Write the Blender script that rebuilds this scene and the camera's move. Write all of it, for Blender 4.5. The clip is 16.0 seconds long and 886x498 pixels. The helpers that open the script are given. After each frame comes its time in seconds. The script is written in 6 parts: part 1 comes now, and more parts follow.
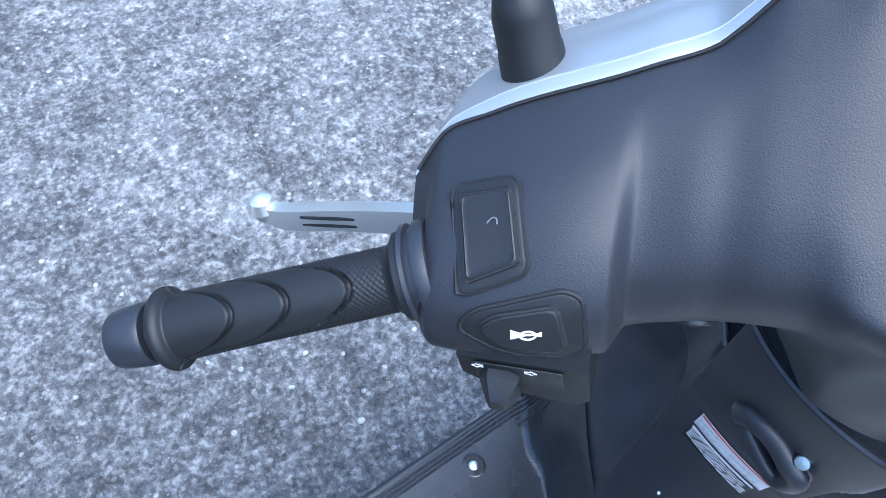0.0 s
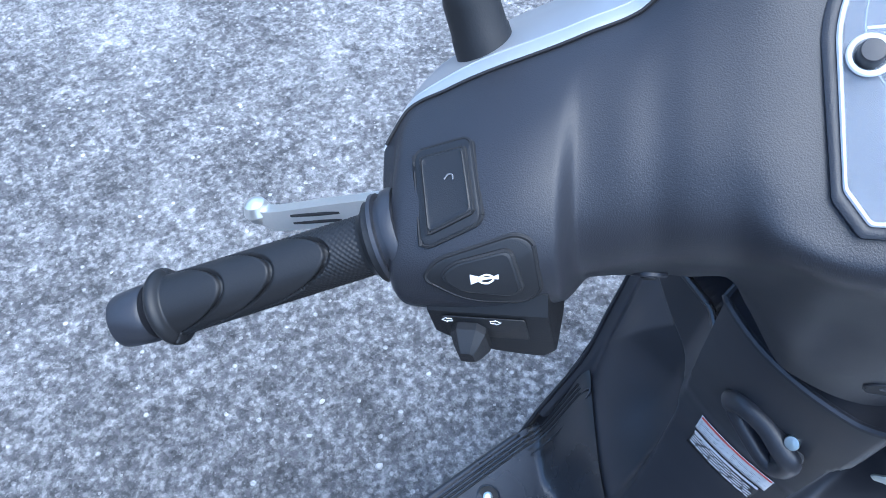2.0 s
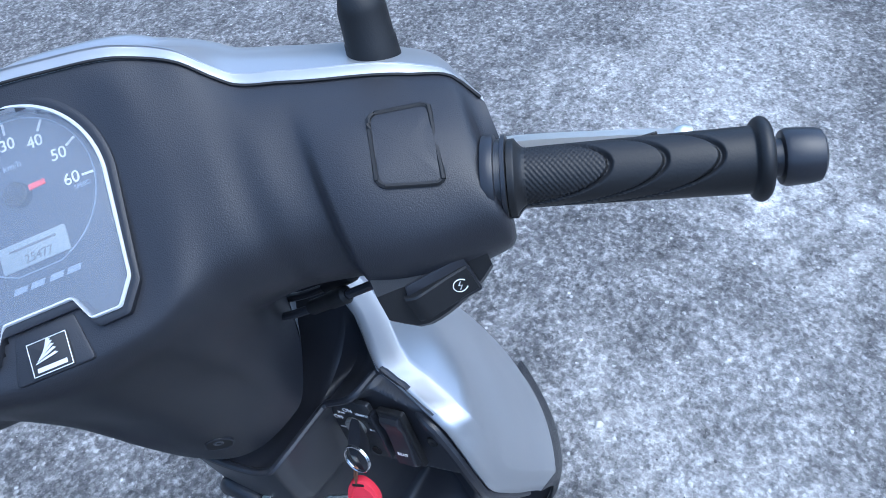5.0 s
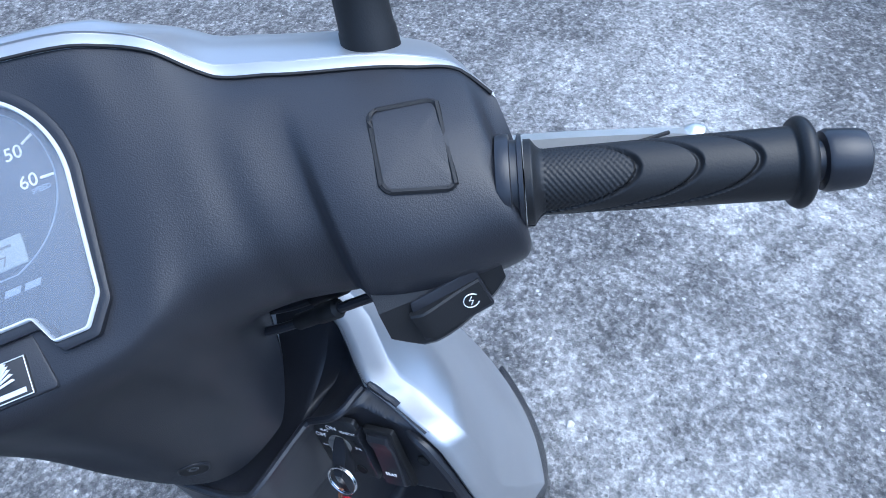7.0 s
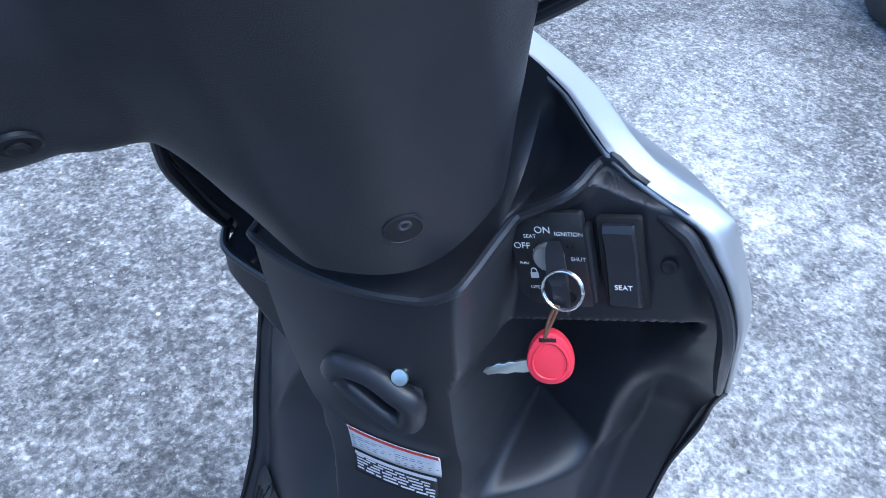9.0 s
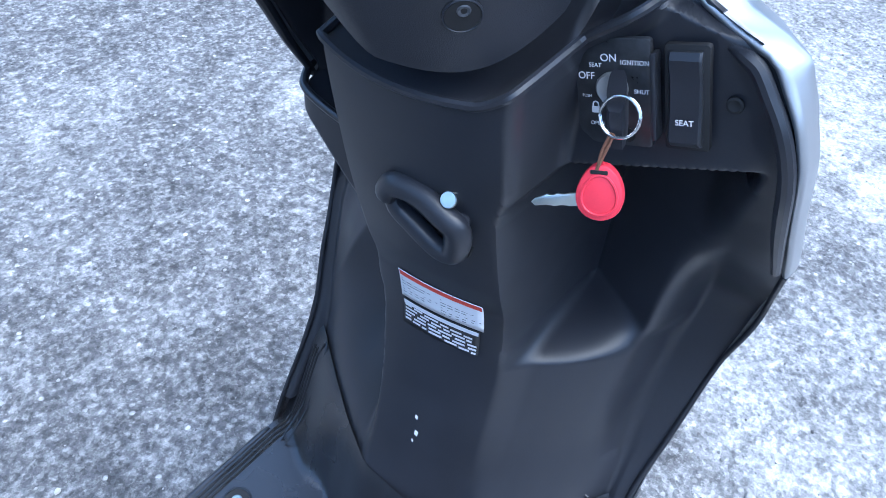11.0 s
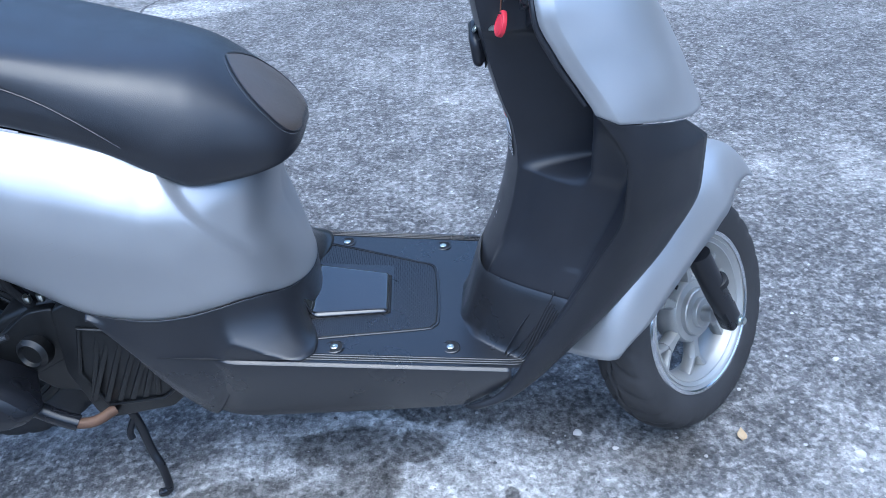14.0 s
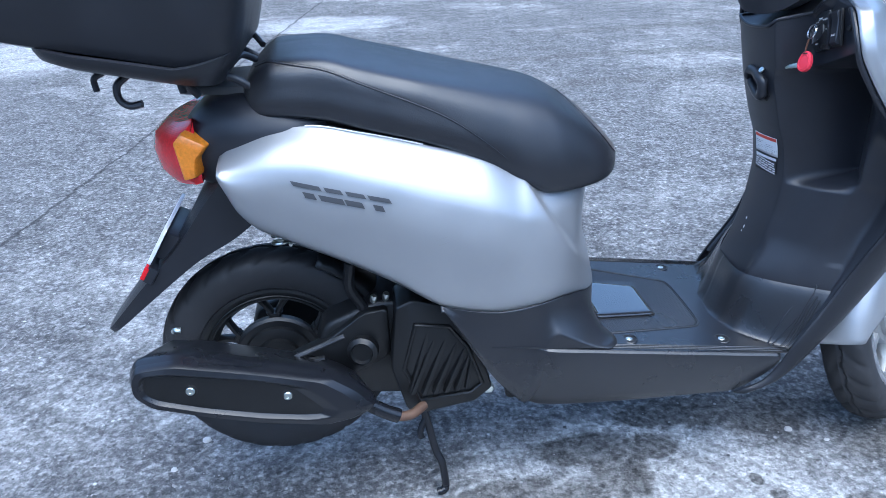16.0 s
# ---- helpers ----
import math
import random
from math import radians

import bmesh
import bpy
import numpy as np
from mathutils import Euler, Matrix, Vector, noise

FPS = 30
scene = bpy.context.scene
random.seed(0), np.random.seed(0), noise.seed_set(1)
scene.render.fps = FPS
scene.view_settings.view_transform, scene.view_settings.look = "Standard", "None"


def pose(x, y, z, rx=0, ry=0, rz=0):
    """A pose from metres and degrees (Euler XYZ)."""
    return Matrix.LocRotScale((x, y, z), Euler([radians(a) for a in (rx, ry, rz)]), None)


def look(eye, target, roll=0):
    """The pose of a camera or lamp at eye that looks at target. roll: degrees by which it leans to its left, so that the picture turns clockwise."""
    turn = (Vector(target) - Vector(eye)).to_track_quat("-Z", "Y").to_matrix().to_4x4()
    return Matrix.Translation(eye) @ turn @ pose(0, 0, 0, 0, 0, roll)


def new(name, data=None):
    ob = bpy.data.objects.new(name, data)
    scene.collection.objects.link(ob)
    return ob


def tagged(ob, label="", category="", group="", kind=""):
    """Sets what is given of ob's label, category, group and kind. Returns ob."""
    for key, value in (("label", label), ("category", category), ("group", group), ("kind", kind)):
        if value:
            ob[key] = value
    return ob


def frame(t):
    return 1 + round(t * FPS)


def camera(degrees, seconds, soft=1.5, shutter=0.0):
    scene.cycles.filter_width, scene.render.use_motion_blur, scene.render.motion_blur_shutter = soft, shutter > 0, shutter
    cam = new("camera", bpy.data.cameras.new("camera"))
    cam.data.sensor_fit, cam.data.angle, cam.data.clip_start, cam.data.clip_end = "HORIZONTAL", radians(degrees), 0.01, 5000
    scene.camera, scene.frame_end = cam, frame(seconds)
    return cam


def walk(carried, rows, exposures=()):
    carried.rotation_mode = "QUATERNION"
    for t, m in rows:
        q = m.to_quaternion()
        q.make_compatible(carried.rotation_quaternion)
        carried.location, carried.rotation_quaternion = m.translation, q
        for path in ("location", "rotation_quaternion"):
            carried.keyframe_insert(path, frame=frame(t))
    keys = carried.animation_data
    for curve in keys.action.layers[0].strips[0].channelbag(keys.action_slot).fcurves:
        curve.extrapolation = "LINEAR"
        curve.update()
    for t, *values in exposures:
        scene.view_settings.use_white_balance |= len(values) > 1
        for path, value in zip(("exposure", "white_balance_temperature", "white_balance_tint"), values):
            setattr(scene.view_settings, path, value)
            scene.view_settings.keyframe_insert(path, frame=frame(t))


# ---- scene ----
cam = camera(60.1, 16.0, soft=0.8)
PATH = [
    (0, (-0.147, 0.024, 1.204), (0.57, 0.74, -0.521), 9.8),
    (0.5, (-0.166, 0.026, 1.187), (0.524, 0.785, -0.529), 9.3),
    (1, (-0.169, 0.02, 1.184), (0.513, 0.825, -0.515), 7.8),
    (1.5, (-0.159, 0.004, 1.188), (0.545, 0.848, -0.483), 5.8),
    (2, (-0.161, -0.033, 1.205), (0.598, 0.847, -0.423), 3.5),
    (2.5, (-0.142, -0.085, 1.228), (0.697, 0.82, -0.346), 1.1),
    (3, (-0.121, -0.144, 1.254), (0.805, 0.762, -0.269), -1.3),
    (3.5, (-0.104, -0.188, 1.267), (0.913, 0.694, -0.212), -3.3),
    (4, (-0.067, -0.241, 1.282), (1.035, 0.593, -0.164), -4.6),
    (4.5, (-0.037, -0.286, 1.283), (1.127, 0.489, -0.146), -5.3),
    (5, (-0.017, -0.313, 1.282), (1.182, 0.402, -0.151), -5.3),
    (5.2, (-0.001, -0.314, 1.284), (1.206, 0.375, -0.154), -5.2),
    (7.3, (-0.002, -0.258, 1.252), (1.262, 0.328, -0.183), -1.0),
    (7.5, (-0.026, -0.232, 1.226), (1.269, 0.35, -0.183), -0.0),
    (8, (-0.077, -0.171, 1.168), (1.286, 0.403, -0.179), 1.5),
    (8.2, (-0.089, -0.158, 1.141), (1.298, 0.415, -0.182), 1.9),
    (10.3, (-0.122, -0.163, 1.019), (1.318, 0.417, -0.242), 4.0),
    (10.5, (-0.134, -0.175, 1.025), (1.271, 0.423, -0.267), 4.1),
    (11, (-0.138, -0.203, 1.009), (1.108, 0.529, -0.372), 4.6),
    (11.5, (-0.125, -0.262, 0.989), (0.851, 0.7, -0.467), 4.5),
    (12, (-0.135, -0.36, 0.994), (0.565, 0.812, -0.468), 4.9),
    (12.5, (-0.138, -0.535, 1.016), (0.294, 0.795, -0.413), 3.5),
    (13, (-0.043, -0.683, 1.049), (0.152, 0.784, -0.297), -0.4),
    (13.5, (0.087, -0.837, 1.055), (0.128, 0.741, -0.173), -3.6),
    (14, (0.088, -1.028, 1.03), (0.084, 0.656, -0.048), -4.3),
    (14.5, (-0.002, -1.255, 1.004), (-0.001, 0.483, 0.014), -3.1),
    (15, (-0.17, -1.281, 1.015), (-0.142, 0.496, 0.096), -2.0),
    (15.5, (-0.346, -1.256, 1.016), (-0.247, 0.543, 0.148), -1.6),
    (16, (-0.511, -1.224, 1.014), (-0.322, 0.578, 0.167), -2.2),
]
walk(cam, [(t, look(eye, target, roll)) for t, eye, target, roll in PATH], [(t, e, 5250, 4) for t, e in ((0, 2.04), (2.5, 2.0), (4.5, 1.5), (7.5, 1.55), (8, 1.68), (10.8, 2.08), (12.3, 2.36), (13.5, 1.85), (14.5, 1.55), (16, 1.68))])

# ---- world and light ----
world = bpy.data.worlds.new("world")
scene.world = world
world.use_nodes = True
wn = world.node_tree.nodes
sky = wn.new("ShaderNodeTexSky")
sky.sky_type = "NISHITA"
sky.sun_disc = False
sky.sun_elevation = radians(70)
sky.sun_rotation = radians(173)
sky.dust_density = 2.5
wn["Background"].inputs[1].default_value = 0.14
world.node_tree.links.new(sky.outputs[0], wn["Background"].inputs[0])
sun = new("sun", bpy.data.lights.new("sun", "SUN"))
sun.data.energy = 0.92
sun.data.angle = radians(70)
sun.data.color = (1.0, 0.96, 0.9)
sun.matrix_world = look((0, 0, 0), (-0.04, 0.34, -0.93))


# ---- materials ----
def mat(name, color, rough=0.5, metal=0.0, grain=0.0, size=900.0, bump=0.0, vary=0.12, patch=14.0, coat=0.0, spec=0.5):
    """A plain surface with colour variation at two scales, uneven gloss and a fine relief."""
    m = bpy.data.materials.new(name)
    m.use_nodes = True
    nodes, link = m.node_tree.nodes, m.node_tree.links.new
    b = nodes["Principled BSDF"]
    b.inputs["Metallic"].default_value = metal
    b.inputs["Coat Weight"].default_value = coat
    b.inputs["Coat Roughness"].default_value = 0.06
    b.inputs["Specular IOR Level"].default_value = spec
    co = nodes.new("ShaderNodeTexCoord")
    big = nodes.new("ShaderNodeTexNoise")
    big.inputs["Scale"].default_value = patch
    big.inputs["Detail"].default_value = 6
    link(co.outputs["Object"], big.inputs["Vector"])
    fine = nodes.new("ShaderNodeTexNoise")
    fine.inputs["Scale"].default_value = size
    fine.inputs["Detail"].default_value = 2
    link(co.outputs["Object"], fine.inputs["Vector"])
    mix = nodes.new("ShaderNodeMix")
    mix.data_type = "RGBA"
    mix.inputs[6].default_value = (*[c * (1 - vary) for c in color], 1)
    mix.inputs[7].default_value = (*[min(1, c * (1 + vary)) for c in color], 1)
    add = nodes.new("ShaderNodeMath")
    add.operation = "MULTIPLY_ADD"
    add.inputs[1].default_value = 0.35
    link(fine.outputs[0], add.inputs[0])
    sub = nodes.new("ShaderNodeMath")
    sub.operation = "MULTIPLY_ADD"
    sub.inputs[1].default_value = 1.4
    sub.inputs[2].default_value = -0.38
    link(big.outputs[0], sub.inputs[0])
    link(sub.outputs[0], add.inputs[2])
    link(add.outputs[0], mix.inputs[0])
    link(mix.outputs[2], b.inputs["Base Color"])
    r = nodes.new("ShaderNodeMapRange")
    r.inputs[1].default_value, r.inputs[2].default_value = 0.3, 0.7
    r.inputs[3].default_value, r.inputs[4].default_value = max(0.02, rough - 0.07), min(1, rough + 0.07)
    link(big.outputs[0], r.inputs[0])
    link(r.outputs[0], b.inputs["Roughness"])
    if bump:
        bn = nodes.new("ShaderNodeBump")
        bn.inputs["Strength"].default_value = bump
        bn.inputs["Distance"].default_value = 0.0006
        link(fine.outputs[0], bn.inputs["Height"])
        link(bn.outputs[0], b.inputs["Normal"])
    return m


BLACK = mat("black grained plastic", (0.016, 0.0172, 0.0215), 0.40, size=1500, bump=0.3, vary=0.25, spec=0.45)
COVER_GREY = mat("dark grey grained cover plastic", (0.021, 0.0222, 0.0275), 0.42, size=1500, bump=0.35, vary=0.22, spec=0.42)
DARK = mat("black smooth plastic", (0.021, 0.0225, 0.0285), 0.37, size=700, bump=0.08, vary=0.3, spec=0.5)
MAT = mat("black floor plastic", (0.0125, 0.0137, 0.0178), 0.31, size=1200, bump=0.3, vary=0.28, patch=9, spec=0.75)
SWITCH = mat("black switch plastic", (0.013, 0.0135, 0.015), 0.45, size=1800, bump=0.2, spec=0.4)
RUBBER = mat("black rubber", (0.013, 0.0133, 0.0145), 0.5, size=900, bump=0.15, vary=0.2, spec=0.38)
TYRE = mat("worn tyre rubber", (0.024, 0.024, 0.026), 0.60, size=500, bump=0.4, vary=0.35, patch=25, spec=0.5)
SILVER = mat("silver metallic paint", (0.385, 0.395, 0.41), 0.42, metal=0.62, size=4000, vary=0.06, coat=0.35)
VINYL = mat("black seat vinyl", (0.0115, 0.0128, 0.0175), 0.36, size=1300, bump=0.45, vary=0.15, spec=0.8)
NOSE = mat("dark brown seat vinyl", (0.058, 0.047, 0.041), 0.36, size=1300, bump=0.45, vary=0.15, spec=0.8)
CHROME = mat("bright metal", (0.75, 0.76, 0.78), 0.22, metal=1.0, size=300, vary=0.1)
ALLOY = mat("silver painted alloy", (0.36, 0.365, 0.36), 0.42, metal=0.55, size=600, vary=0.15)
LEVER = mat("cast aluminium", (0.76, 0.745, 0.71), 0.36, metal=0.85, size=500, bump=0.1, vary=0.1)
ENGINE = mat("black engine paint", (0.007, 0.0074, 0.008), 0.42, size=700, bump=0.25, vary=0.4, patch=30, spec=0.5)
STEEL = mat("rusty pipe", (0.15, 0.088, 0.058), 0.65, metal=0.4, size=300, bump=0.3, vary=0.4, patch=60)
ZINC = mat("zinc plated steel", (0.62, 0.66, 0.63), 0.3, metal=1.0, size=300, vary=0.2)
WHITE = mat("white print", (0.8, 0.8, 0.8), 0.6, vary=0.05)
GREY = mat("dull grey print", (0.13, 0.135, 0.145), 0.5, vary=0.1)
RED = mat("red print", (0.75, 0.08, 0.05), 0.5, vary=0.08)
LABEL = mat("white label film", (0.78, 0.78, 0.79), 0.35, vary=0.06)
FOB = mat("red plastic fob", (0.75, 0.04, 0.07), 0.4, size=900, bump=0.1, vary=0.15)
MARK = mat("dark grey emblem film", (0.055, 0.058, 0.065), 0.4, vary=0.1)
INK = mat("black print", (0.02, 0.02, 0.022), 0.5, vary=0.1)


for m, dust in ((VINYL, 0.03), (NOSE, 0.05), (MAT, 0.04), (DARK, 0.02), (COVER_GREY, 0.01)):
    m.node_tree.nodes["Principled BSDF"].inputs["Sheen Weight"].default_value = dust
    m.node_tree.nodes["Principled BSDF"].inputs["Sheen Roughness"].default_value = 0.45


# ---- mesh helpers ----
def hermite(xs, ys, x):
    """Smooth monotone interpolation of ys over xs."""
    xs, ys = np.asarray(xs, float), np.asarray(ys, float)
    d = np.diff(ys) / np.diff(xs)
    m = np.zeros_like(ys)
    m[0], m[-1] = d[0], d[-1]
    for k in range(1, len(xs) - 1):
        if d[k - 1] * d[k] > 0:
            h0, h1 = xs[k] - xs[k - 1], xs[k + 1] - xs[k]
            w0, w1 = 2 * h1 + h0, h1 + 2 * h0
            m[k] = (w0 + w1) / (w0 / d[k - 1] + w1 / d[k])
    x = min(max(x, xs[0]), xs[-1])
    k = min(int(np.searchsorted(xs, x, "right")) - 1, len(xs) - 2)
    h = xs[k + 1] - xs[k]
    t = (x - xs[k]) / h
    return ((2 * t**3 - 3 * t**2 + 1) * ys[k] + (t**3 - 2 * t**2 + t) * h * m[k] + (3 * t**2 - 2 * t**3) * ys[k + 1] + (t**3 - t**2) * h * m[k + 1])


def spline(pts, n, closed=False):
    """n + 1 points (n if closed) along a Catmull-Rom curve through pts."""
    p = [Vector(q) for q in pts]
    count = len(p) if closed else len(p) - 1
    out = []
    for i in range(n if closed else n + 1):
        s = i * count / n
        k = min(int(s), count - 1)
        t = s - k
        if closed:
            a, b, c, d = (p[(k + j) % len(p)] for j in (-1, 0, 1, 2))
        else:
            b, c = p[k], p[k + 1]
            a = p[k - 1] if k else 2 * b - c
            d = p[k + 2] if k + 2 < len(p) else 2 * c - b
        out.append(0.5 * (2 * b + (c - a) * t + (2 * a - 5 * b + 4 * c - d) * t**2 + (3 * b - a - 3 * c + d) * t**3))
    return out


def sheet(rows, closed=False, caps=False):
    """A surface over rows of points. closed: each row is a ring."""
    bm = bmesh.new()
    v = [[bm.verts.new(p) for p in row] for row in rows]
    n = len(rows[0])
    for a, b in zip(v, v[1:]):
        for i in range(n if closed else n - 1):
            j = (i + 1) % n
            bm.faces.new((a[i], a[j], b[j], b[i]))
    if caps:
        bm.faces.new(v[0][::-1])
        bm.faces.new(v[-1])
    bmesh.ops.recalc_face_normals(bm, faces=bm.faces)
    return bm


def over(f, us, vs, closed=False, caps=False):
    return sheet([[f(u, v) for v in vs] for u in us], closed, caps)


def steps(a, b, n):
    return [a + (b - a) * i / n for i in range(n + 1)]


def rounded(pts, r=0.003, n=4):
    """A closed 2D outline with its corners rounded off."""
    out = []
    p = [Vector(q) for q in pts]
    for i, c in enumerate(p):
        a, b = (p[i - 1] - c), (p[(i + 1) % len(p)] - c)
        k = min(r, a.length * 0.45, b.length * 0.45)
        s, e = c + a.normalized() * k, c + b.normalized() * k
        out += [(1 - t) ** 2 * s + 2 * t * (1 - t) * c + t * t * e for t in steps(0, 1, n)]
    return out


def slab(outline, depth, bevel=0.0008, m=None, inset=0.0):
    """A plate over a 2D outline, from z = 0 up to depth, with a rounded top edge."""
    c = sum((Vector(p) for p in outline), Vector((0, 0))) / len(outline)
    rows = []
    for d, k in ((0, 0), (depth - bevel, inset), (depth - bevel * 0.3, inset + bevel * 0.3), (depth, inset + bevel)):
        row = []
        for p in outline:
            q = Vector(p)
            w = q - c
            q = q - w * (k / max(w.length, 1e-6))
            row.append(Vector((q.x, q.y, d)))
        rows.append(row)
    bm = sheet(rows, closed=True, caps=True)
    if m is not None:
        bm.transform(m)
    return bm


def box(sx, sy, sz, m=None, r=0.002, seg=2):
    bm = bmesh.new()
    bmesh.ops.create_cube(bm, size=1.0, matrix=Matrix.Diagonal((sx, sy, sz, 1)))
    bmesh.ops.bevel(bm, geom=bm.edges[:], offset=min(r, 0.45 * min(sx, sy, sz)), segments=seg, profile=0.6, affect="EDGES")
    if m is not None:
        bm.transform(m)
    return bm


def lathe(profile, n=32, m=None, caps=True):
    """A turned shape round the local z axis; profile: (radius, z)."""
    bm = sheet([[Vector((r * math.cos(a), r * math.sin(a), z)) for a in [2 * math.pi * i / n for i in range(n)]] for r, z in profile], closed=True, caps=caps)
    if m is not None:
        bm.transform(m)
    return bm


def tube(pts, radius, n=12, smooth=8, closed=False, flat=1.0):
    """A round bar along a smooth path. radius: one number or one for each point."""
    path = spline(pts, smooth * (len(pts) - (0 if closed else 1)), closed) if smooth else [Vector(p) for p in pts]
    rows = []
    side = None
    for i, p in enumerate(path):
        if closed:
            d = path[(i + 1) % len(path)] - path[i - 1]
        else:
            d = path[min(i + 1, len(path) - 1)] - path[max(i - 1, 0)]
        d.normalize()
        if side is None:
            side = d.orthogonal()
        side = (side - d * side.dot(d)).normalized()
        up = d.cross(side)
        r = radius if isinstance(radius, (int, float)) else hermite(range(len(radius)), radius, i * (len(radius) - 1) / (len(path) - 1))
        rows.append([p + (side * math.cos(a) * flat + up * math.sin(a)) * r for a in [2 * math.pi * k / n for k in range(n)]])
    if closed:
        rows.append(rows[0])
        return sheet(rows, closed=True)
    return sheet(rows, closed=True, caps=True)


def axes(origin, zdir, xdir=(0, 1, 0)):
    """A frame at origin with local z along zdir and local x near xdir."""
    z = Vector(zdir).normalized()
    x = Vector(xdir)
    x = (x - z * x.dot(z)).normalized()
    y = z.cross(x)
    m = Matrix((x, y, z)).transposed().to_4x4()
    m.translation = Vector(origin)
    return m


def join(*bms):
    out = bms[0]
    for b in bms[1:]:
        me = bpy.data.meshes.new("t")
        b.to_mesh(me)
        b.free()
        out.from_mesh(me)
        bpy.data.meshes.remove(me)
    return out


def mesh_of(name, bm, material, angle=35):
    me = bpy.data.meshes.new(name)
    bm.to_mesh(me)
    bm.free()
    me.materials.append(material)
    for p in me.polygons:
        p.use_smooth = True
    me.set_sharp_from_angle(angle=radians(angle))
    return me


def part(name, bm, material, parent, label="", thick=0.0, angle=35, m=None):
    """Links a bmesh as one mesh under a thing or a part."""
    if m is not None:
        bm.transform(m)
    ob = new(name, mesh_of(name, bm, material, angle))
    ob.parent = parent
    top = parent
    while top.parent:
        top = top.parent
    ob.matrix_parent_inverse = Matrix.Translation(top.location).inverted() if parent is top else Matrix()
    if thick:
        mod = ob.modifiers.new("shell", "SOLIDIFY")
        mod.thickness, mod.offset = thick, -1
    return tagged(ob, label)


def letters(text, size, m, depth=0.0004):
    """Raised lettering as a bmesh."""
    c = bpy.data.curves.new("t", "FONT")
    c.body, c.size, c.align_x, c.align_y = text, size, "CENTER", "CENTER"
    c.extrude = depth
    ob = bpy.data.objects.new("t", c)
    scene.collection.objects.link(ob)
    me = ob.to_mesh()
    bm = bmesh.new()
    bm.from_mesh(me)
    ob.to_mesh_clear()
    bpy.data.objects.remove(ob)
    bpy.data.curves.remove(c)
    bm.transform(m)
    return bm


# ---- ground ----
def ground_material():
    m = bpy.data.materials.new("weathered asphalt")
    m.use_nodes = True
    nodes, link = m.node_tree.nodes, m.node_tree.links.new
    b = nodes["Principled BSDF"]
    b.inputs["Roughness"].default_value = 0.8
    co = nodes.new("ShaderNodeTexCoord").outputs["Object"]

    def noise_tex(scale, detail=4, rough=0.6):
        n = nodes.new("ShaderNodeTexNoise")
        n.inputs["Scale"].default_value, n.inputs["Detail"].default_value, n.inputs["Roughness"].default_value = scale, detail, rough
        link(co, n.inputs["Vector"])
        return n.outputs[0]

    def cells(scale, feature="F1"):
        n = nodes.new("ShaderNodeTexVoronoi")
        n.feature = feature
        n.inputs["Scale"].default_value = scale
        link(co, n.inputs["Vector"])
        return n

    def ramp(value, lo, hi, a=0.0, z=1.0):
        n = nodes.new("ShaderNodeMapRange")
        n.inputs[1].default_value, n.inputs[2].default_value, n.inputs[3].default_value, n.inputs[4].default_value = lo, hi, a, z
        link(value, n.inputs[0])
        return n.outputs[0]

    def blend(fac, a, c):
        n = nodes.new("ShaderNodeMix")
        n.data_type = "RGBA"
        for slot, v in ((0, fac), (6, a), (7, c)):
            if isinstance(v, float):
                n.inputs[slot].default_value = v
            elif isinstance(v, tuple):
                n.inputs[slot].default_value = (*v, 1)
            else:
                link(v, n.inputs[slot])
        return n.outputs[2]

    def op(kind, a, c):
        n = nodes.new("ShaderNodeMath")
        n.operation = kind
        for i, v in enumerate((a, c)):
            if isinstance(v, (int, float)):
                n.inputs[i].default_value = v
            else:
                link(v, n.inputs[i])
        return n.outputs[0]

    stone = cells(85)
    grit = cells(240)
    tone = nodes.new("ShaderNodeSeparateColor")
    link(stone.outputs["Color"], tone.inputs[0])
    tone2 = nodes.new("ShaderNodeSeparateColor")
    link(grit.outputs["Color"], tone2.inputs[0])
    crumb = noise_tex(64, 5, 0.68)
    coarse = noise_tex(17, 6, 0.7)
    base = blend(noise_tex(1.6, 6, 0.6), (0.125, 0.125, 0.128), (0.215, 0.213, 0.21))
    base = blend(ramp(coarse, 0.40, 0.60), blend(0.62, base, (0.03, 0.03, 0.032)), base)
    color = blend(ramp(crumb, 0.40, 0.57), (0.072, 0.072, 0.075), blend(ramp(crumb, 0.52, 0.76), base, (0.255, 0.253, 0.248)))
    chip = op("MULTIPLY", ramp(tone.outputs[2], 0.70, 0.78), ramp(stone.outputs["Distance"], 0.30, 0.46, 1.0, 0.0))
    color = blend(op("MULTIPLY", chip, 0.5), color, blend(tone.outputs[0], (0.09, 0.09, 0.09), (0.26, 0.258, 0.252)))
    pit = op("MULTIPLY", ramp(tone.outputs[1], 0.80, 0.86), ramp(stone.outputs["Distance"], 0.28, 0.42, 1.0, 0.0))
    color = blend(op("MULTIPLY", pit, 0.45), color, (0.03, 0.03, 0.032))
    speck = op("MULTIPLY", ramp(tone2.outputs[0], 0.86, 0.92), ramp(grit.outputs["Distance"], 0.3, 0.5, 1.0, 0.0))
    color = blend(op("MULTIPLY", speck, 0.16), color, (0.40, 0.397, 0.385))
    quartz = op("MULTIPLY", ramp(tone.outputs[2], 0.982, 0.992), ramp(stone.outputs["Distance"], 0.25, 0.45, 1.0, 0.0))
    color = blend(op("MULTIPLY", quartz, 0.6), color, (0.46, 0.46, 0.455))
    dust = op("MULTIPLY", ramp(noise_tex(0.9, 8, 0.65), 0.5, 0.68), ramp(noise_tex(14, 6, 0.75), 0.36, 0.62))
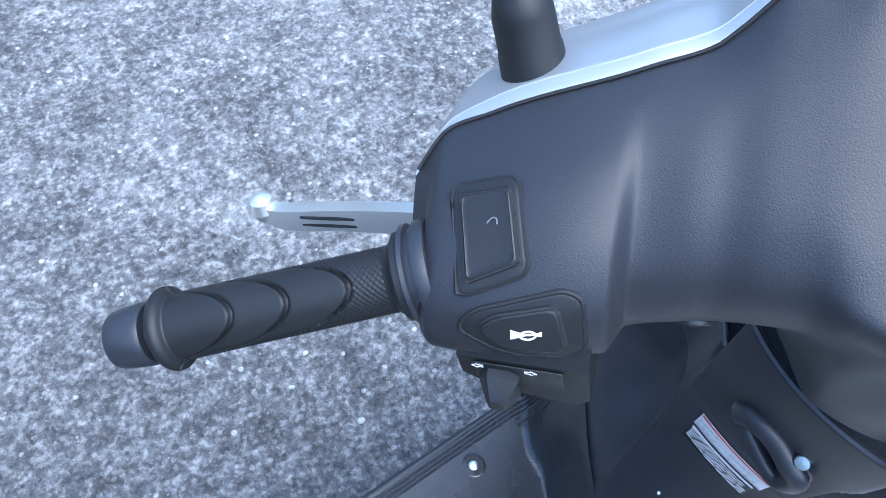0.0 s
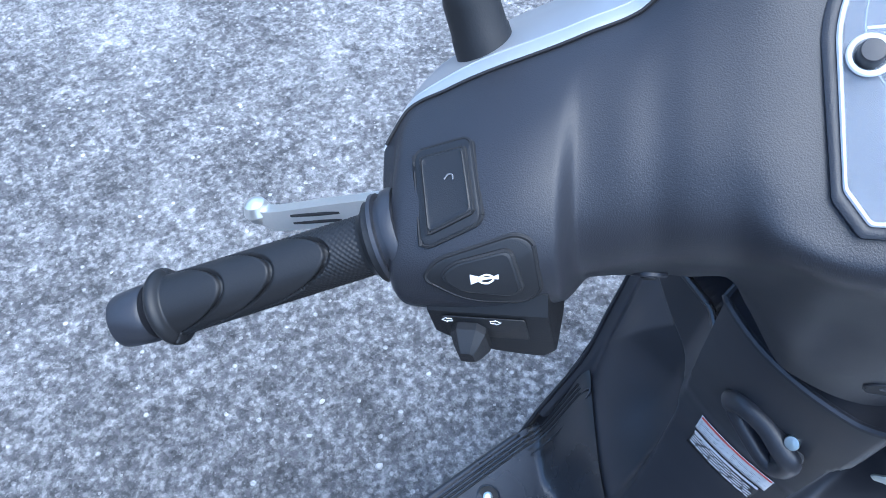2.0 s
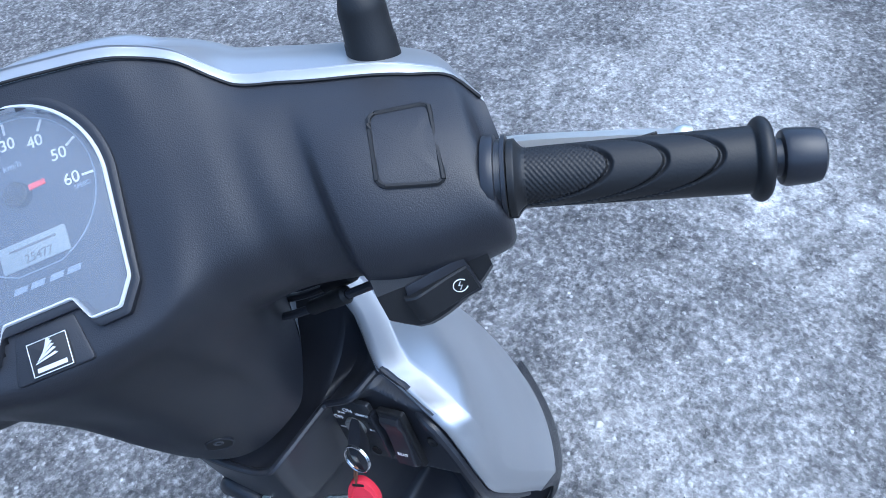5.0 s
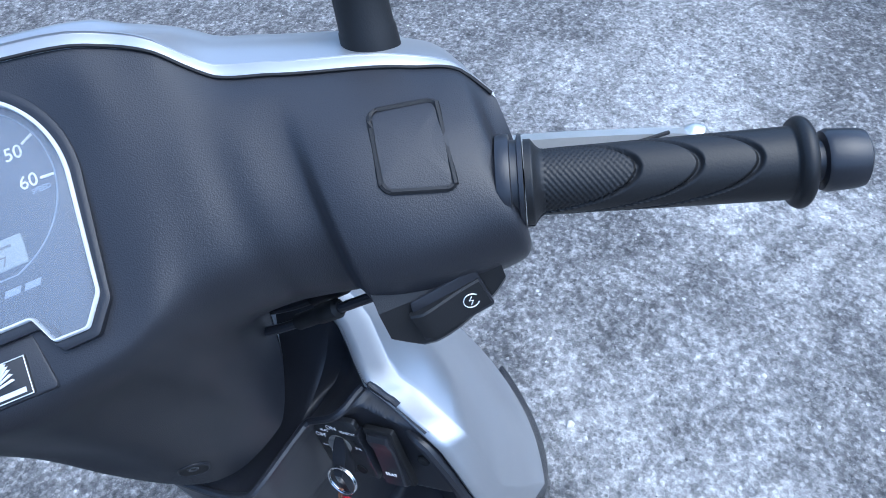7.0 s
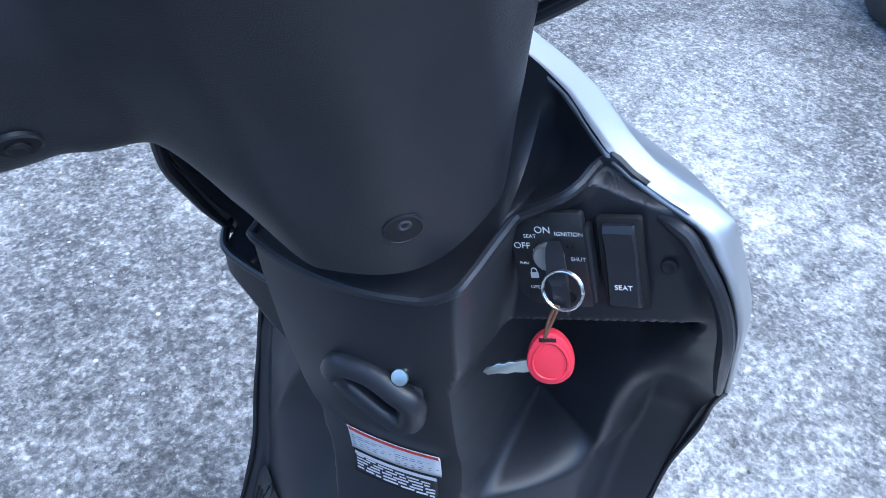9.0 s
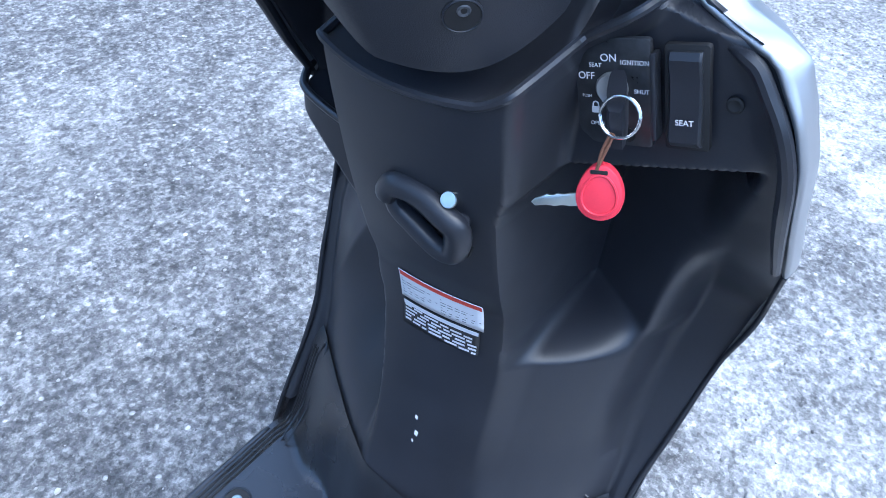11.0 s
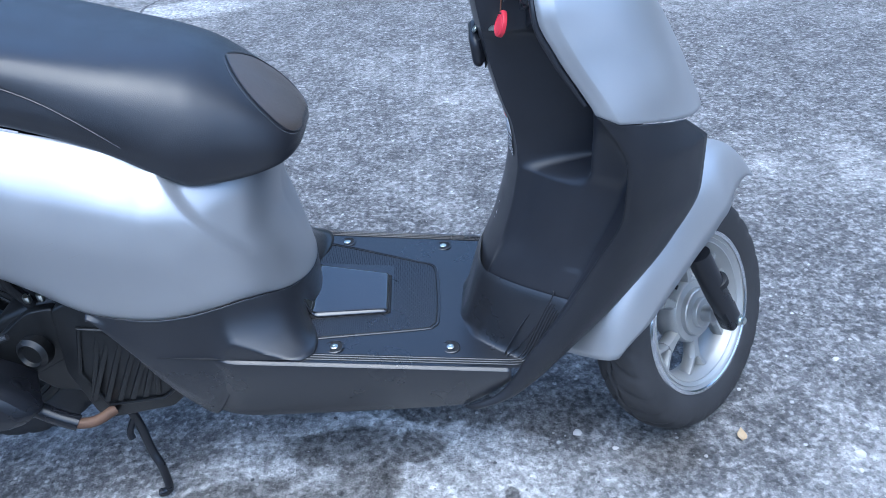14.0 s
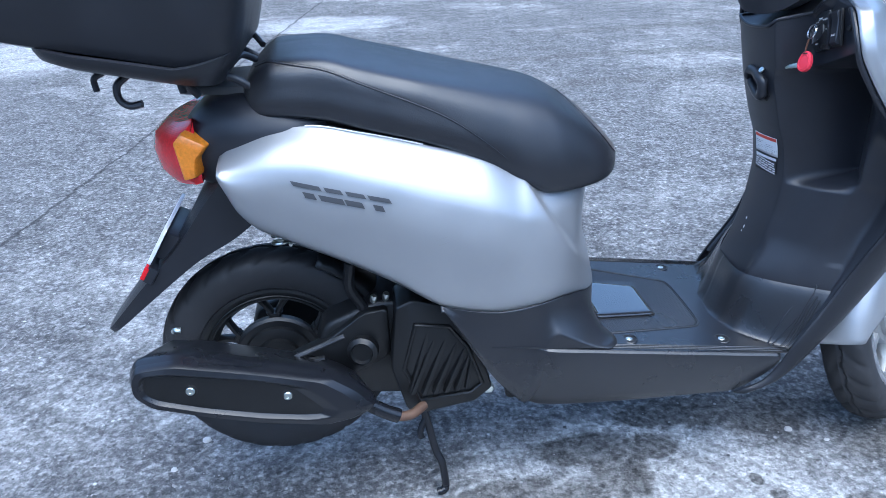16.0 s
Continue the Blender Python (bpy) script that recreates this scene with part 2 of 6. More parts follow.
    color = blend(op("MULTIPLY", dust, 0.6), color, (0.48, 0.475, 0.46))
    # Pale washed patch, dark stains beside the scooter, shade painted in under its front.
    sep = nodes.new("ShaderNodeSeparateXYZ")
    link(co, sep.inputs[0])

    def spot(x, y, rx, ry, soft=0.5, rag=0.55, scale=6.0):
        dx = op("DIVIDE", op("SUBTRACT", sep.outputs[0], x), rx)
        dy = op("DIVIDE", op("SUBTRACT", sep.outputs[1], y), ry)
        d = op("ADD", op("MULTIPLY", dx, dx), op("MULTIPLY", dy, dy))
        d = op("ADD", d, op("MULTIPLY", op("SUBTRACT", noise_tex(scale, 6, 0.65), 0.5), rag * 4))
        return ramp(d, 1 - soft, 1 + soft, 1.0, 0.0)

    pale = op("MAXIMUM", spot(-0.05, -0.20, 0.36, 0.24, 0.3, 0.45, 5), spot(-0.35, -0.36, 0.55, 0.24, 0.3, 0.45, 5))
    pale = op("MAXIMUM", pale, spot(0.08, -0.42, 0.28, 0.26, 0.3, 0.4, 6))
    pale = op("MAXIMUM", pale, op("MULTIPLY", spot(0.86, -0.36, 0.28, 0.16, 0.6, 0.7, 7), 0.4))
    pale = op("MAXIMUM", pale, op("MULTIPLY", spot(2.1, -0.1, 0.5, 0.3, 0.7, 0.8, 6), 0.45))
    pale = op("MAXIMUM", pale, spot(-0.75, 5.7, 0.65, 0.45, 0.4, 0.5, 4))
    pale = op("MAXIMUM", pale, spot(-1.15, 3.1, 0.32, 0.16, 0.4, 0.5, 5))
    pale = op("MAXIMUM", pale, spot(-3.0, 4.9, 0.9, 0.7, 0.5, 0.5, 4))
    pale = op("MULTIPLY", pale, ramp(noise_tex(55, 6, 0.75), 0.36, 0.60, 0.25, 1.0))
    color = blend(op("MULTIPLY", pale, 0.92), color, blend(ramp(crumb, 0.38, 0.60), (0.25, 0.25, 0.247), (0.43, 0.427, 0.42)))
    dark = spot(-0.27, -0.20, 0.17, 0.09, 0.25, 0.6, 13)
    # Last three spots: shade under the scooter's front, painted into the colour.
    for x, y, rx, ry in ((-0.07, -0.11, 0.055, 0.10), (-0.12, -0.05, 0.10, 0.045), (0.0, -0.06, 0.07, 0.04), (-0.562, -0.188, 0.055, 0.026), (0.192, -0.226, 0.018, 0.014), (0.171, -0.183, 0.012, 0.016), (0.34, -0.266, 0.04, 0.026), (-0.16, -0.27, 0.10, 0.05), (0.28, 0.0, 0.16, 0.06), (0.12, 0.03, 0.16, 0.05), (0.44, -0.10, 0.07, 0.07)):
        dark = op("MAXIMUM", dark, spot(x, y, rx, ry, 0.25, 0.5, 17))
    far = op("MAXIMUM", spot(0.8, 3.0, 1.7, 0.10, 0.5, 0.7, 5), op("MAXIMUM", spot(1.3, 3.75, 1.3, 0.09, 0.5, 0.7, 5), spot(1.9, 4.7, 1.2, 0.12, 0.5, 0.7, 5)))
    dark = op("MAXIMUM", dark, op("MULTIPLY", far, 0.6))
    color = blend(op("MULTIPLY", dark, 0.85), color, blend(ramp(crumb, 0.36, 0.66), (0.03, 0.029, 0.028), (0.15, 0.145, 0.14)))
    along = op("ABSOLUTE", op("ADD", op("SUBTRACT", sep.outputs[0], op("MULTIPLY", sep.outputs[1], 0.15)), op("ADD", 1.90, op("MULTIPLY", op("SUBTRACT", noise_tex(5, 5, 0.7), 0.5), 0.12))), 0)
    crack = op("MULTIPLY", ramp(along, 0.004, 0.012, 1.0, 0.0), ramp(sep.outputs[1], 0.7, 1.0))
    for slope, off, lo, hi in ((-6.0, 13.2, 1.6, 4.6), (0.9, -2.6, 1.9, 5.5), (-0.35, 0.9, 2.4, 5.0)):
        line = op("ABSOLUTE", op("ADD", op("SUBTRACT", sep.outputs[0], op("MULTIPLY", sep.outputs[1], slope)), op("ADD", off, op("MULTIPLY", op("SUBTRACT", noise_tex(2.4, 6, 0.75), 0.5), 1.3))), 0)
        thin = op("MULTIPLY", ramp(line, 0.006 * max(1, abs(slope) * 0.6), 0.016 * max(1, abs(slope) * 0.6), 1.0, 0.0), op("MULTIPLY", ramp(sep.outputs[1], lo, lo + 0.2), ramp(sep.outputs[1], hi, hi + 0.3, 1.0, 0.0)))
        crack = op("MAXIMUM", crack, op("MULTIPLY", thin, 0.8))
    color = blend(op("MULTIPLY", crack, 0.85), color, (0.03, 0.03, 0.032))
    flake = nodes.new("ShaderNodeSeparateColor")
    link(cells(150).outputs["Color"], flake.inputs[0])
    flake2 = nodes.new("ShaderNodeSeparateColor")
    link(cells(310).outputs["Color"], flake2.inputs[0])
    grain = op("ADD", op("MULTIPLY", ramp(flake.outputs[0], 0.15, 1.0), 0.60), op("MULTIPLY", flake2.outputs[1], 0.25))
    grain = op("ADD", grain, op("MULTIPLY", ramp(noise_tex(34, 5, 0.65), 0.36, 0.62), 0.45))
    grain = op("MULTIPLY", ramp(grain, 0.15, 1.15, 0.59, 1.42), 1.3)
    grain = op("MULTIPLY", grain, ramp(noise_tex(7.5, 5, 0.62), 0.36, 0.60, 0.76, 1.10))
    tint = nodes.new("ShaderNodeVectorMath")
    tint.operation = "SCALE"
    link(grain, tint.inputs[3])
    link(color, tint.inputs[0])
    link(tint.outputs[0], b.inputs["Base Color"])
    h = op("ADD", op("MULTIPLY", ramp(stone.outputs["Distance"], 0.0, 0.6, 1.0, 0.0), 0.35), op("MULTIPLY", ramp(grit.outputs["Distance"], 0.0, 0.6, 1.0, 0.0), 0.15))
    h = op("ADD", h, op("ADD", op("MULTIPLY", crumb, 0.9), op("MULTIPLY", coarse, 1.6)))
    bump = nodes.new("ShaderNodeBump")
    bump.inputs["Strength"].default_value = 1.0
    bump.inputs["Distance"].default_value = 0.0055
    link(h, bump.inputs["Height"])
    link(bump.outputs[0], b.inputs["Normal"])
    link(ramp(tone.outputs[1], 0, 1, 0.8, 1.0), b.inputs["Roughness"])
    b.inputs["Specular IOR Level"].default_value = 0.25
    return m


def ground_height(x, y):
    d = math.hypot(x, y)
    fade = 1.0 if d < 4 else 4 / d
    return fade * (0.004 * noise.noise((x * 3, y * 3, 0)) + 0.0025 * noise.noise((x * 17, y * 17, 3))) - 0.002


def spread(n, near, far):
    """Coordinates packed near the middle and reaching out to the horizon."""
    half = [near * (i / (n * 0.8)) for i in range(int(n * 0.8))]
    step = near / (n * 0.8)
    x = near
    while x < far:
        half.append(x)
        step *= 1.22
        x += step
    half.append(far)
    return [-v for v in half[:0:-1]] + half


ASPHALT = ground_material()
xs = spread(110, 2.2, 900)
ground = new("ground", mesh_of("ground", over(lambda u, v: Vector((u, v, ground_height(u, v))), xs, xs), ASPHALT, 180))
tagged(ground, "weathered grey asphalt with pale washed patches, dark stains and painted shade", "ground", kind="structure")

# ---- scooter ----
scooter = new("scooter")
tagged(scooter, "silver and black motor scooter parked on its centre stand, handlebar turned", "scooter")

# Handlebar frame: steered 43 degrees to the left round the raked steering axis.
RAKE = Vector((-0.43, 0, 0.903)).normalized()
FOOT = Vector((0.525, 0.006, 0.207))
STEER = Matrix.Translation(FOOT) @ Matrix.Rotation(radians(43), 4, RAKE) @ Matrix.Translation((-0.525, 0, -0.207))
BAR = STEER @ Matrix.Translation((0, 0.008, 1.0)) @ Matrix.Rotation(radians(2.2), 4, "X") @ Matrix.Translation((0, 0, -1.0))


def mirrored(stations):
    """Half stations from y = 0 outwards, given as (y, [(x, z), ...]), to both sides."""
    return [(-y, p) for y, p in stations[:0:-1]] + stations


COWL_POD = [
    (0.0, [(0.172, 1.088), (0.160, 1.072), (0.120, 1.037), (0.076, 1.001), (0.062, 0.984), (0.074, 0.955), (0.098, 0.900), (0.116, 0.850), (0.128, 0.815)]),
    (0.045, [(0.170, 1.083), (0.158, 1.070), (0.120, 1.037), (0.078, 1.002), (0.066, 0.986), (0.082, 0.955), (0.108, 0.905), (0.124, 0.860), (0.138, 0.828)]),
    (0.068, [(0.168, 1.079), (0.150, 1.066), (0.115, 1.036), (0.082, 1.008), (0.072, 0.992), (0.084, 0.966), (0.106, 0.932), (0.128, 0.895), (0.150, 0.868)]),
    (0.084, [(0.166, 1.073), (0.142, 1.058), (0.112, 1.034), (0.090, 1.014), (0.080, 0.994), (0.086, 0.970), (0.102, 0.950), (0.124, 0.934), (0.150, 0.922)]),
]
COWL_ARM = [
    (0.100, [(0.160, 1.066), (0.138, 1.052), (0.112, 1.033), (0.092, 1.014), (0.082, 0.994), (0.086, 0.971), (0.100, 0.953), (0.120, 0.940), (0.149, 0.934)]),
    (0.113, [(0.154, 1.0545), (0.133, 1.045), (0.112, 1.0305), (0.0945, 1.0135), (0.0845, 0.994), (0.086, 0.972), (0.098, 0.954), (0.118, 0.944), (0.148, 0.940)]),
    (0.122, [(0.150, 1.048), (0.131, 1.042), (0.111, 1.030), (0.093, 1.013), (0.083, 0.993), (0.084, 0.971), (0.097, 0.953), (0.117, 0.943), (0.147, 0.940)]),
    (0.143, [(0.1445, 1.0425), (0.128, 1.0375), (0.1085, 1.0265), (0.090, 1.009), (0.080, 0.991), (0.080, 0.968), (0.094, 0.950), (0.114, 0.942), (0.144, 0.940)]),
    (0.1505, [(0.1425, 1.0405), (0.1265, 1.036), (0.1025, 1.0262), (0.0795, 1.0105), (0.0655, 0.990), (0.0655, 0.968), (0.080, 0.950), (0.104, 0.942), (0.138, 0.940)]),
    (0.195, [(0.1335, 1.0288), (0.118, 1.0258), (0.092, 1.018), (0.070, 1.004), (0.057, 0.986), (0.058, 0.966), (0.072, 0.948), (0.096, 0.941), (0.128, 0.940)]),
    (0.213, [(0.1285, 1.0220), (0.114, 1.0198), (0.0895, 1.0128), (0.0680, 0.9995), (0.0570, 0.9830), (0.059, 0.965), (0.073, 0.950), (0.095, 0.944), (0.122, 0.944)]),
    (0.2185, [(0.1262, 1.0198), (0.1115, 1.0175), (0.0890, 1.0100), (0.0700, 0.9970), (0.0605, 0.9815), (0.063, 0.966), (0.076, 0.953), (0.096, 0.948), (0.120, 0.948)]),
    (0.2240, [(0.1215, 1.0160), (0.1120, 1.0130), (0.1005, 1.0060), (0.0905, 0.9970), (0.0850, 0.9840), (0.086, 0.971), (0.093, 0.961), (0.103, 0.956), (0.117, 0.956)]),
    (0.2315, [(0.1125, 1.0085), (0.1090, 1.0060), (0.1035, 1.0010), (0.0980, 0.9940), (0.0940, 0.9840), (0.094, 0.973), (0.098, 0.965), (0.105, 0.960), (0.114, 0.959)]),
]
# The left arm is deeper underneath than the right one, which leaves room for the cables.
LEFT_DROP = {0.084: (0.004, 0.022, 0.024), 0.100: (0.006, 0.026, 0.032), 0.113: (0.006, 0.026, 0.032), 0.122: (0.005, 0.024, 0.030), 0.143: (0.003, 0.018, 0.026), 0.1505: (0.002, 0.014, 0.025), 0.195: (0.0, 0.006, 0.010)}
# How far each point of a section lags at the ridge of the switch pods.
RIDGE = (0.003, 0.0025, 0.001, -0.001, -0.003, -0.004, -0.005, -0.005, -0.004)
COWL = mirrored(COWL_POD + COWL_ARM)
COWL = [(y, p if y not in LEFT_DROP else p[:6] + [(x, z - 0.62 * d) for (x, z), d in zip(p[6:], LEFT_DROP[y])]) for y, p in COWL]


def cowl_ctrl(stations, y):
    """Control points (x, z) of the section at y; the ridge at the pods' ends leans with the section."""
    ks = [c[0] for c in stations]
    near = max(0.0, 1 - abs(abs(y) - 0.2165) / 0.015)
    near = near * near * (3 - 2 * near)
    out = []
    for j in range(len(stations[0][1])):
        u = y - math.copysign(RIDGE[min(j, 8)] * near, y) if len(stations[0][1]) == 9 else y
        out.append((hermite(ks, [c[1][j][0] for c in stations], u), hermite(ks, [c[1][j][1] for c in stations], u)))
    return out


def cowl_rows(stations, ys, n):
    return [[Vector((p.x, y, p.z)) for p in spline([(x, 0, z) for x, z in cowl_ctrl(stations, y)], n)] for y in ys]


def end_capped(rows, centres):
    bm = sheet(rows)
    bm.verts.ensure_lookup_table()
    n = len(rows[0])
    for start, c in ((0, centres[0]), ((len(rows) - 1) * n, centres[1])):
        ring = [bm.verts[start + i] for i in range(n)]
        mid = bm.verts.new(c)
        for a, b in zip(ring, ring[1:]):
            bm.faces.new((a, b, mid))
        bm.verts.ensure_lookup_table()
    bmesh.ops.recalc_face_normals(bm, faces=bm.faces)
    return bm


HALF_YS = steps(0, 0.138, 42) + steps(0.139, 0.156, 16) + steps(0.158, 0.196, 14) + steps(0.198, 0.2315, 24)
YS = [-y for y in HALF_YS[:0:-1]] + HALF_YS
cowl = part("handlebar_cover", end_capped(cowl_rows(COWL, YS, 64), ((0.108, -0.2315, 0.98), (0.108, 0.2315, 0.98))), COVER_GREY, scooter, "black grained plastic handlebar cover", m=BAR)


def front_station(y, rear):
    (x, z), (xb, zb) = rear[0], rear[-1]
    a = abs(y)
    grow = hermite((0, 0.07, 0.11, 0.19, 0.213, 0.2315), (0.085, 0.078, 0.066, 0.064, 0.048, 0.016), a)
    lip = hermite((0, 0.19, 0.213, 0.2315), (1.0, 1.0, 0.8, 0.3), a)
    flat = hermite((0, 0.09, 0.12, 0.19, 0.2315), (-0.012, -0.008, 0.0035, 0.002, -0.002), a)
    return (y, [(x - 0.0014, z - 0.0006), (x - 0.0002, z + 0.0014 * lip), (x + 0.0042 * lip, z + 0.0036 * lip), (x + 0.0072 * lip, z + 0.0042 * lip), (x + grow * 0.42, z + flat), (x + grow * 0.72, z + flat - 0.007), (x + grow, (z + zb) / 2 + 0.01), (x + grow * 0.8, zb + 0.02), (xb + 0.004, zb)])


FRONT = [front_station(y, p) for y, p in COWL]
front_cover = part("front_cover", end_capped(cowl_rows(FRONT, YS, 56), ((0.112, -0.2315, 0.98), (0.112, 0.2315, 0.98))), SILVER, scooter, "silver painted front handlebar cover", m=BAR)

# ---- fairing: the rider's edge as (z, x, y), then levels of z with shoulder and front points ----
EDGE = [(0.892, 0.262, 0.030), (0.8735, 0.243, 0.082), (0.8655, 0.2265, 0.1012), (0.859, 0.2168, 0.1155), (0.850, 0.2172, 0.129), (0.8455, 0.2125, 0.146), (0.842, 0.2075, 0.163), (0.829, 0.2055, 0.176), (0.810, 0.2035, 0.190), (0.787, 0.206, 0.1985), (0.745, 0.2265, 0.2045), (0.683, 0.267, 0.213), (0.670, 0.2745, 0.2145), (0.600, 0.312, 0.214)]


def edge_at(z):
    ks = [-e[0] for e in EDGE]
    return hermite(ks, [e[1] for e in EDGE], -z), hermite(ks, [e[2] for e in EDGE], -z)


def edge_height(y):
    return hermite([0.0] + [e[2] for e in EDGE[:-1]], [0.9] + [e[0] for e in EDGE[:-1]], y)


FAIR = [
    (0.892, [(0.280, 0.030), (0.290, 0.000)]),
    (0.872, [(0.288, 0.066), (0.300, 0.000)]),
    (0.848, [(0.292, 0.104), (0.314, 0.000)]),
    (0.832, [(0.302, 0.122), (0.328, 0.000)]),
    (0.770, [(0.350, 0.140), (0.376, 0.000)]),
    (0.674, [(0.404, 0.142), (0.432, 0.000)]),
    (0.600, [(0.428, 0.150), (0.468, 0.000)]),
]


def drawn_in(p):
    """The left half of the upper front stands a little closer to the middle than the right one."""
    if p.y <= 0:
        return p
    t = min(1.0, max(0.0, (p.z - 0.50) / 0.14))
    inward = 0.040 * t * t * (3 - 2 * t) - 0.014 * min(1.0, max(0.0, (p.z - 0.76) / 0.06))
    return Vector((p.x, p.y - inward * min(1.2, (p.y / 0.2) ** 2), p.z))


def fair_point(z, v):
    """v from 0 at the riders' edge to 1 at the front centre line."""
    zs = [-f[0] for f in FAIR]
    ex, ey = edge_at(z)
    k = min(1, max(0, (z - 0.81) / 0.035))
    c = [Vector((ex, ey, 0)), Vector((ex + 0.021 - 0.005 * k, ey + 0.003 + 0.010 * k, 0))]
    c += [Vector((hermite(zs, [f[1][j][0] for f in FAIR], -z), hermite(zs, [f[1][j][1] for f in FAIR], -z), 0)) for j in range(2)]
    if v < 0.15:
        p = c[0].lerp(c[1], v / 0.15)
    else:
        t = (v - 0.15) / 0.85
        p = (1 - t) ** 2 * c[1] + 2 * t * (1 - t) * (c[2] * 1.35 - c[1] * 0.175 - c[3] * 0.175) + t * t * c[3]
    return Vector((p.x, p.y, z))


def fairing_surface(side):
    rows = []
    for k in steps(0, 1, 48):
        row = []
        for v in [0, 0.05, 0.1, 0.145, 0.155] + steps(0.18, 1, 26):
            low = 0.674 + (0.603 - 0.674) * min(1, v * 1.1)
            p = fair_point(0.892 + (low - 0.892) * k, v)
            row.append(drawn_in(Vector((p.x, side * p.y, p.z))))
        rows.append(row)
    return sheet(rows)


part("fairing", join(fairing_surface(1), fairing_surface(-1)), SILVER, scooter, "silver painted front fairing", thick=0.003)

# Black lower side cover on each side of the front: (z, rear edge, front edge).
COVER = [(0.672, 0.274, 0.2145, 0.440, 0.112), (0.600, 0.314, 0.214, 0.438, 0.128), (0.530, 0.316, 0.202, 0.437, 0.132), (0.450, 0.284, 0.192, 0.400, 0.142), (0.383, 0.252, 0.184, 0.350, 0.152), (0.300, 0.198, 0.186, 0.272, 0.166), (0.222, 0.146, 0.184, 0.190, 0.172), (0.200, 0.100, 0.178, 0.150, 0.168)]


def cover_surface(side):
    ks = [-c[0] for c in COVER]

    def f(z, v):
        a, b, c, d = (hermite(ks, [q[j] for q in COVER], -z) for j in (1, 2, 3, 4))
        drop = (0.674 - 0.072 * v) - 0.674 if z > 0.6 else 0
        zz = z + drop * min(1, max(0, (z - 0.6) / 0.07))
        bulge = 0.012 * math.sin(math.pi * v) ** 0.8
        p = Vector((a + (c - a) * v, b + (d - b) * v ** 1.3 + bulge, zz))
        k = min(1, max(0, (z - 0.61) / 0.062))
        q = fair_point(0.672 - 0.0785 * v * 0.54, v * 0.54)
        p = p.lerp(q, k * k * (3 - 2 * k))
        return drawn_in(Vector((p.x, side * p.y, p.z)))

    return over(f, steps(0.672, 0.2, 44), steps(0, 1, 16))


for s in (1, -1):
    part("lower_side_cover", cover_surface(s), BLACK, scooter, "black plastic lower side cover", thick=0.004)


# ---- leg shield seen by the rider: x as a function of y and z ----
def blend(a, b, t):
    t = min(1, max(0, t))
    t = t * t * (3 - 2 * t)
    return a + (b - a) * t


def shield_edge(z):
    if z > 0.672:
        ex, ey = edge_at(z)
        return ex + 0.002, ey
    zs = (0.30, 0.383, 0.45, 0.53, 0.576, 0.672)
    return hermite(zs, (0.200, 0.254, 0.286, 0.318, 0.326, 0.2755), z), hermite(zs, (0.184, 0.182, 0.189, 0.199, 0.206, 0.2143), z)


def column(z):
    return hermite((0.30, 0.375, 0.43, 0.50, 0.55, 0.60, 0.64, 0.73, 0.81, 0.85), (0.125, 0.148, 0.170, 0.188, 0.194, 0.188, 0.174, 0.150, 0.137, 0.135), z)


def floor_front(y):
    return (hermite((0, 0.024, 0.06, 0.105, 0.144, 0.168, 0.19), (0.147, 0.150, 0.170, 0.204, 0.236, 0.256, 0.268), y) if y > 0 else hermite((0, 0.05, 0.072, 0.098, 0.126, 0.150, 0.172, 0.19), (0.146, 0.142, 0.146, 0.166, 0.198, 0.232, 0.262, 0.27), -y))


def shield_x(y, z):
    ex, ey = shield_edge(z)
    col = column(z) + 0.007 * ((y + 0.01) / 0.06) ** 2
    a = abs(y)
    foot = floor_front(y) + 0.003
    if y < 0:
        t = min(1, max(0, (a - 0.07) / max(ey - 0.07, 0.02)))
        panel = 0.210 - 0.012 * (1 - blend(0, 1, (a - 0.098) / 0.016)) * min(1, max(0, (z - min(shield_top(y), edge_height(a)) + 0.016) / 0.013)) if z > 0.8 else 0.210
        pocket = 0.33 - 0.085 * t
        box_x = foot + hermite((0.28, 0.375, 0.45, 0.548), (-0.02, 0.0, 0.042 - 0.012 * t, 0.072 - 0.024 * t), z)
        x = blend(pocket, panel, (z - 0.722 - 0.41 * (a - 0.06)) / 0.010)
        x = blend(box_x, x, (z - 0.538) / 0.028)
        k = min(1, max(0, (z - 0.715) / 0.03))
        side = blend(col, x, (a - 0.062 - 0.006 * k) / (0.022 - 0.012 * k))
        wide = hermite((0.30, 0.40, 0.50, 0.65, 0.74, 0.79, 0.87), (0.008, 0.014, 0.036, 0.044, 0.032, 0.018, 0.014), z)
    else:
        wall = hermite((0.05, 0.087, 0.155, 0.188, 0.205, 0.22), (0.205, 0.228, 0.233, 0.238, 0.254, 0.29), a)
        low = foot + hermite((0.28, 0.375, 0.60), (-0.02, 0.0, 0.07), z)
        low = blend(low, max(low, wall + 0.040), (z - 0.38) / 0.12)
        x = blend(low, wall, (z - hermite((0.05, 0.08, 0.12, 0.145, 0.17, 0.19, 0.21), (0.560, 0.584, 0.608, 0.626, 0.642, 0.652, 0.660), a)) / 0.014)
        x = blend(x, 0.335 - 0.085 * min(1, max(0, (a - 0.07) / max(ey - 0.07, 0.02))), (z - 0.666 - 0.14 * max(0, a - 0.06)) / 0.006)
        side = blend(col, x, (a - hermite((0.36, 0.45, 0.58), (0.028, 0.036, 0.050), z)) / 0.014)
        wide = 0.010
    fold = 0.030 if y < 0 and 0.42 < z < 0.76 else 0.014
    return blend(side, ex + 0.002, (a - (ey - wide - fold * 0.8)) / fold)


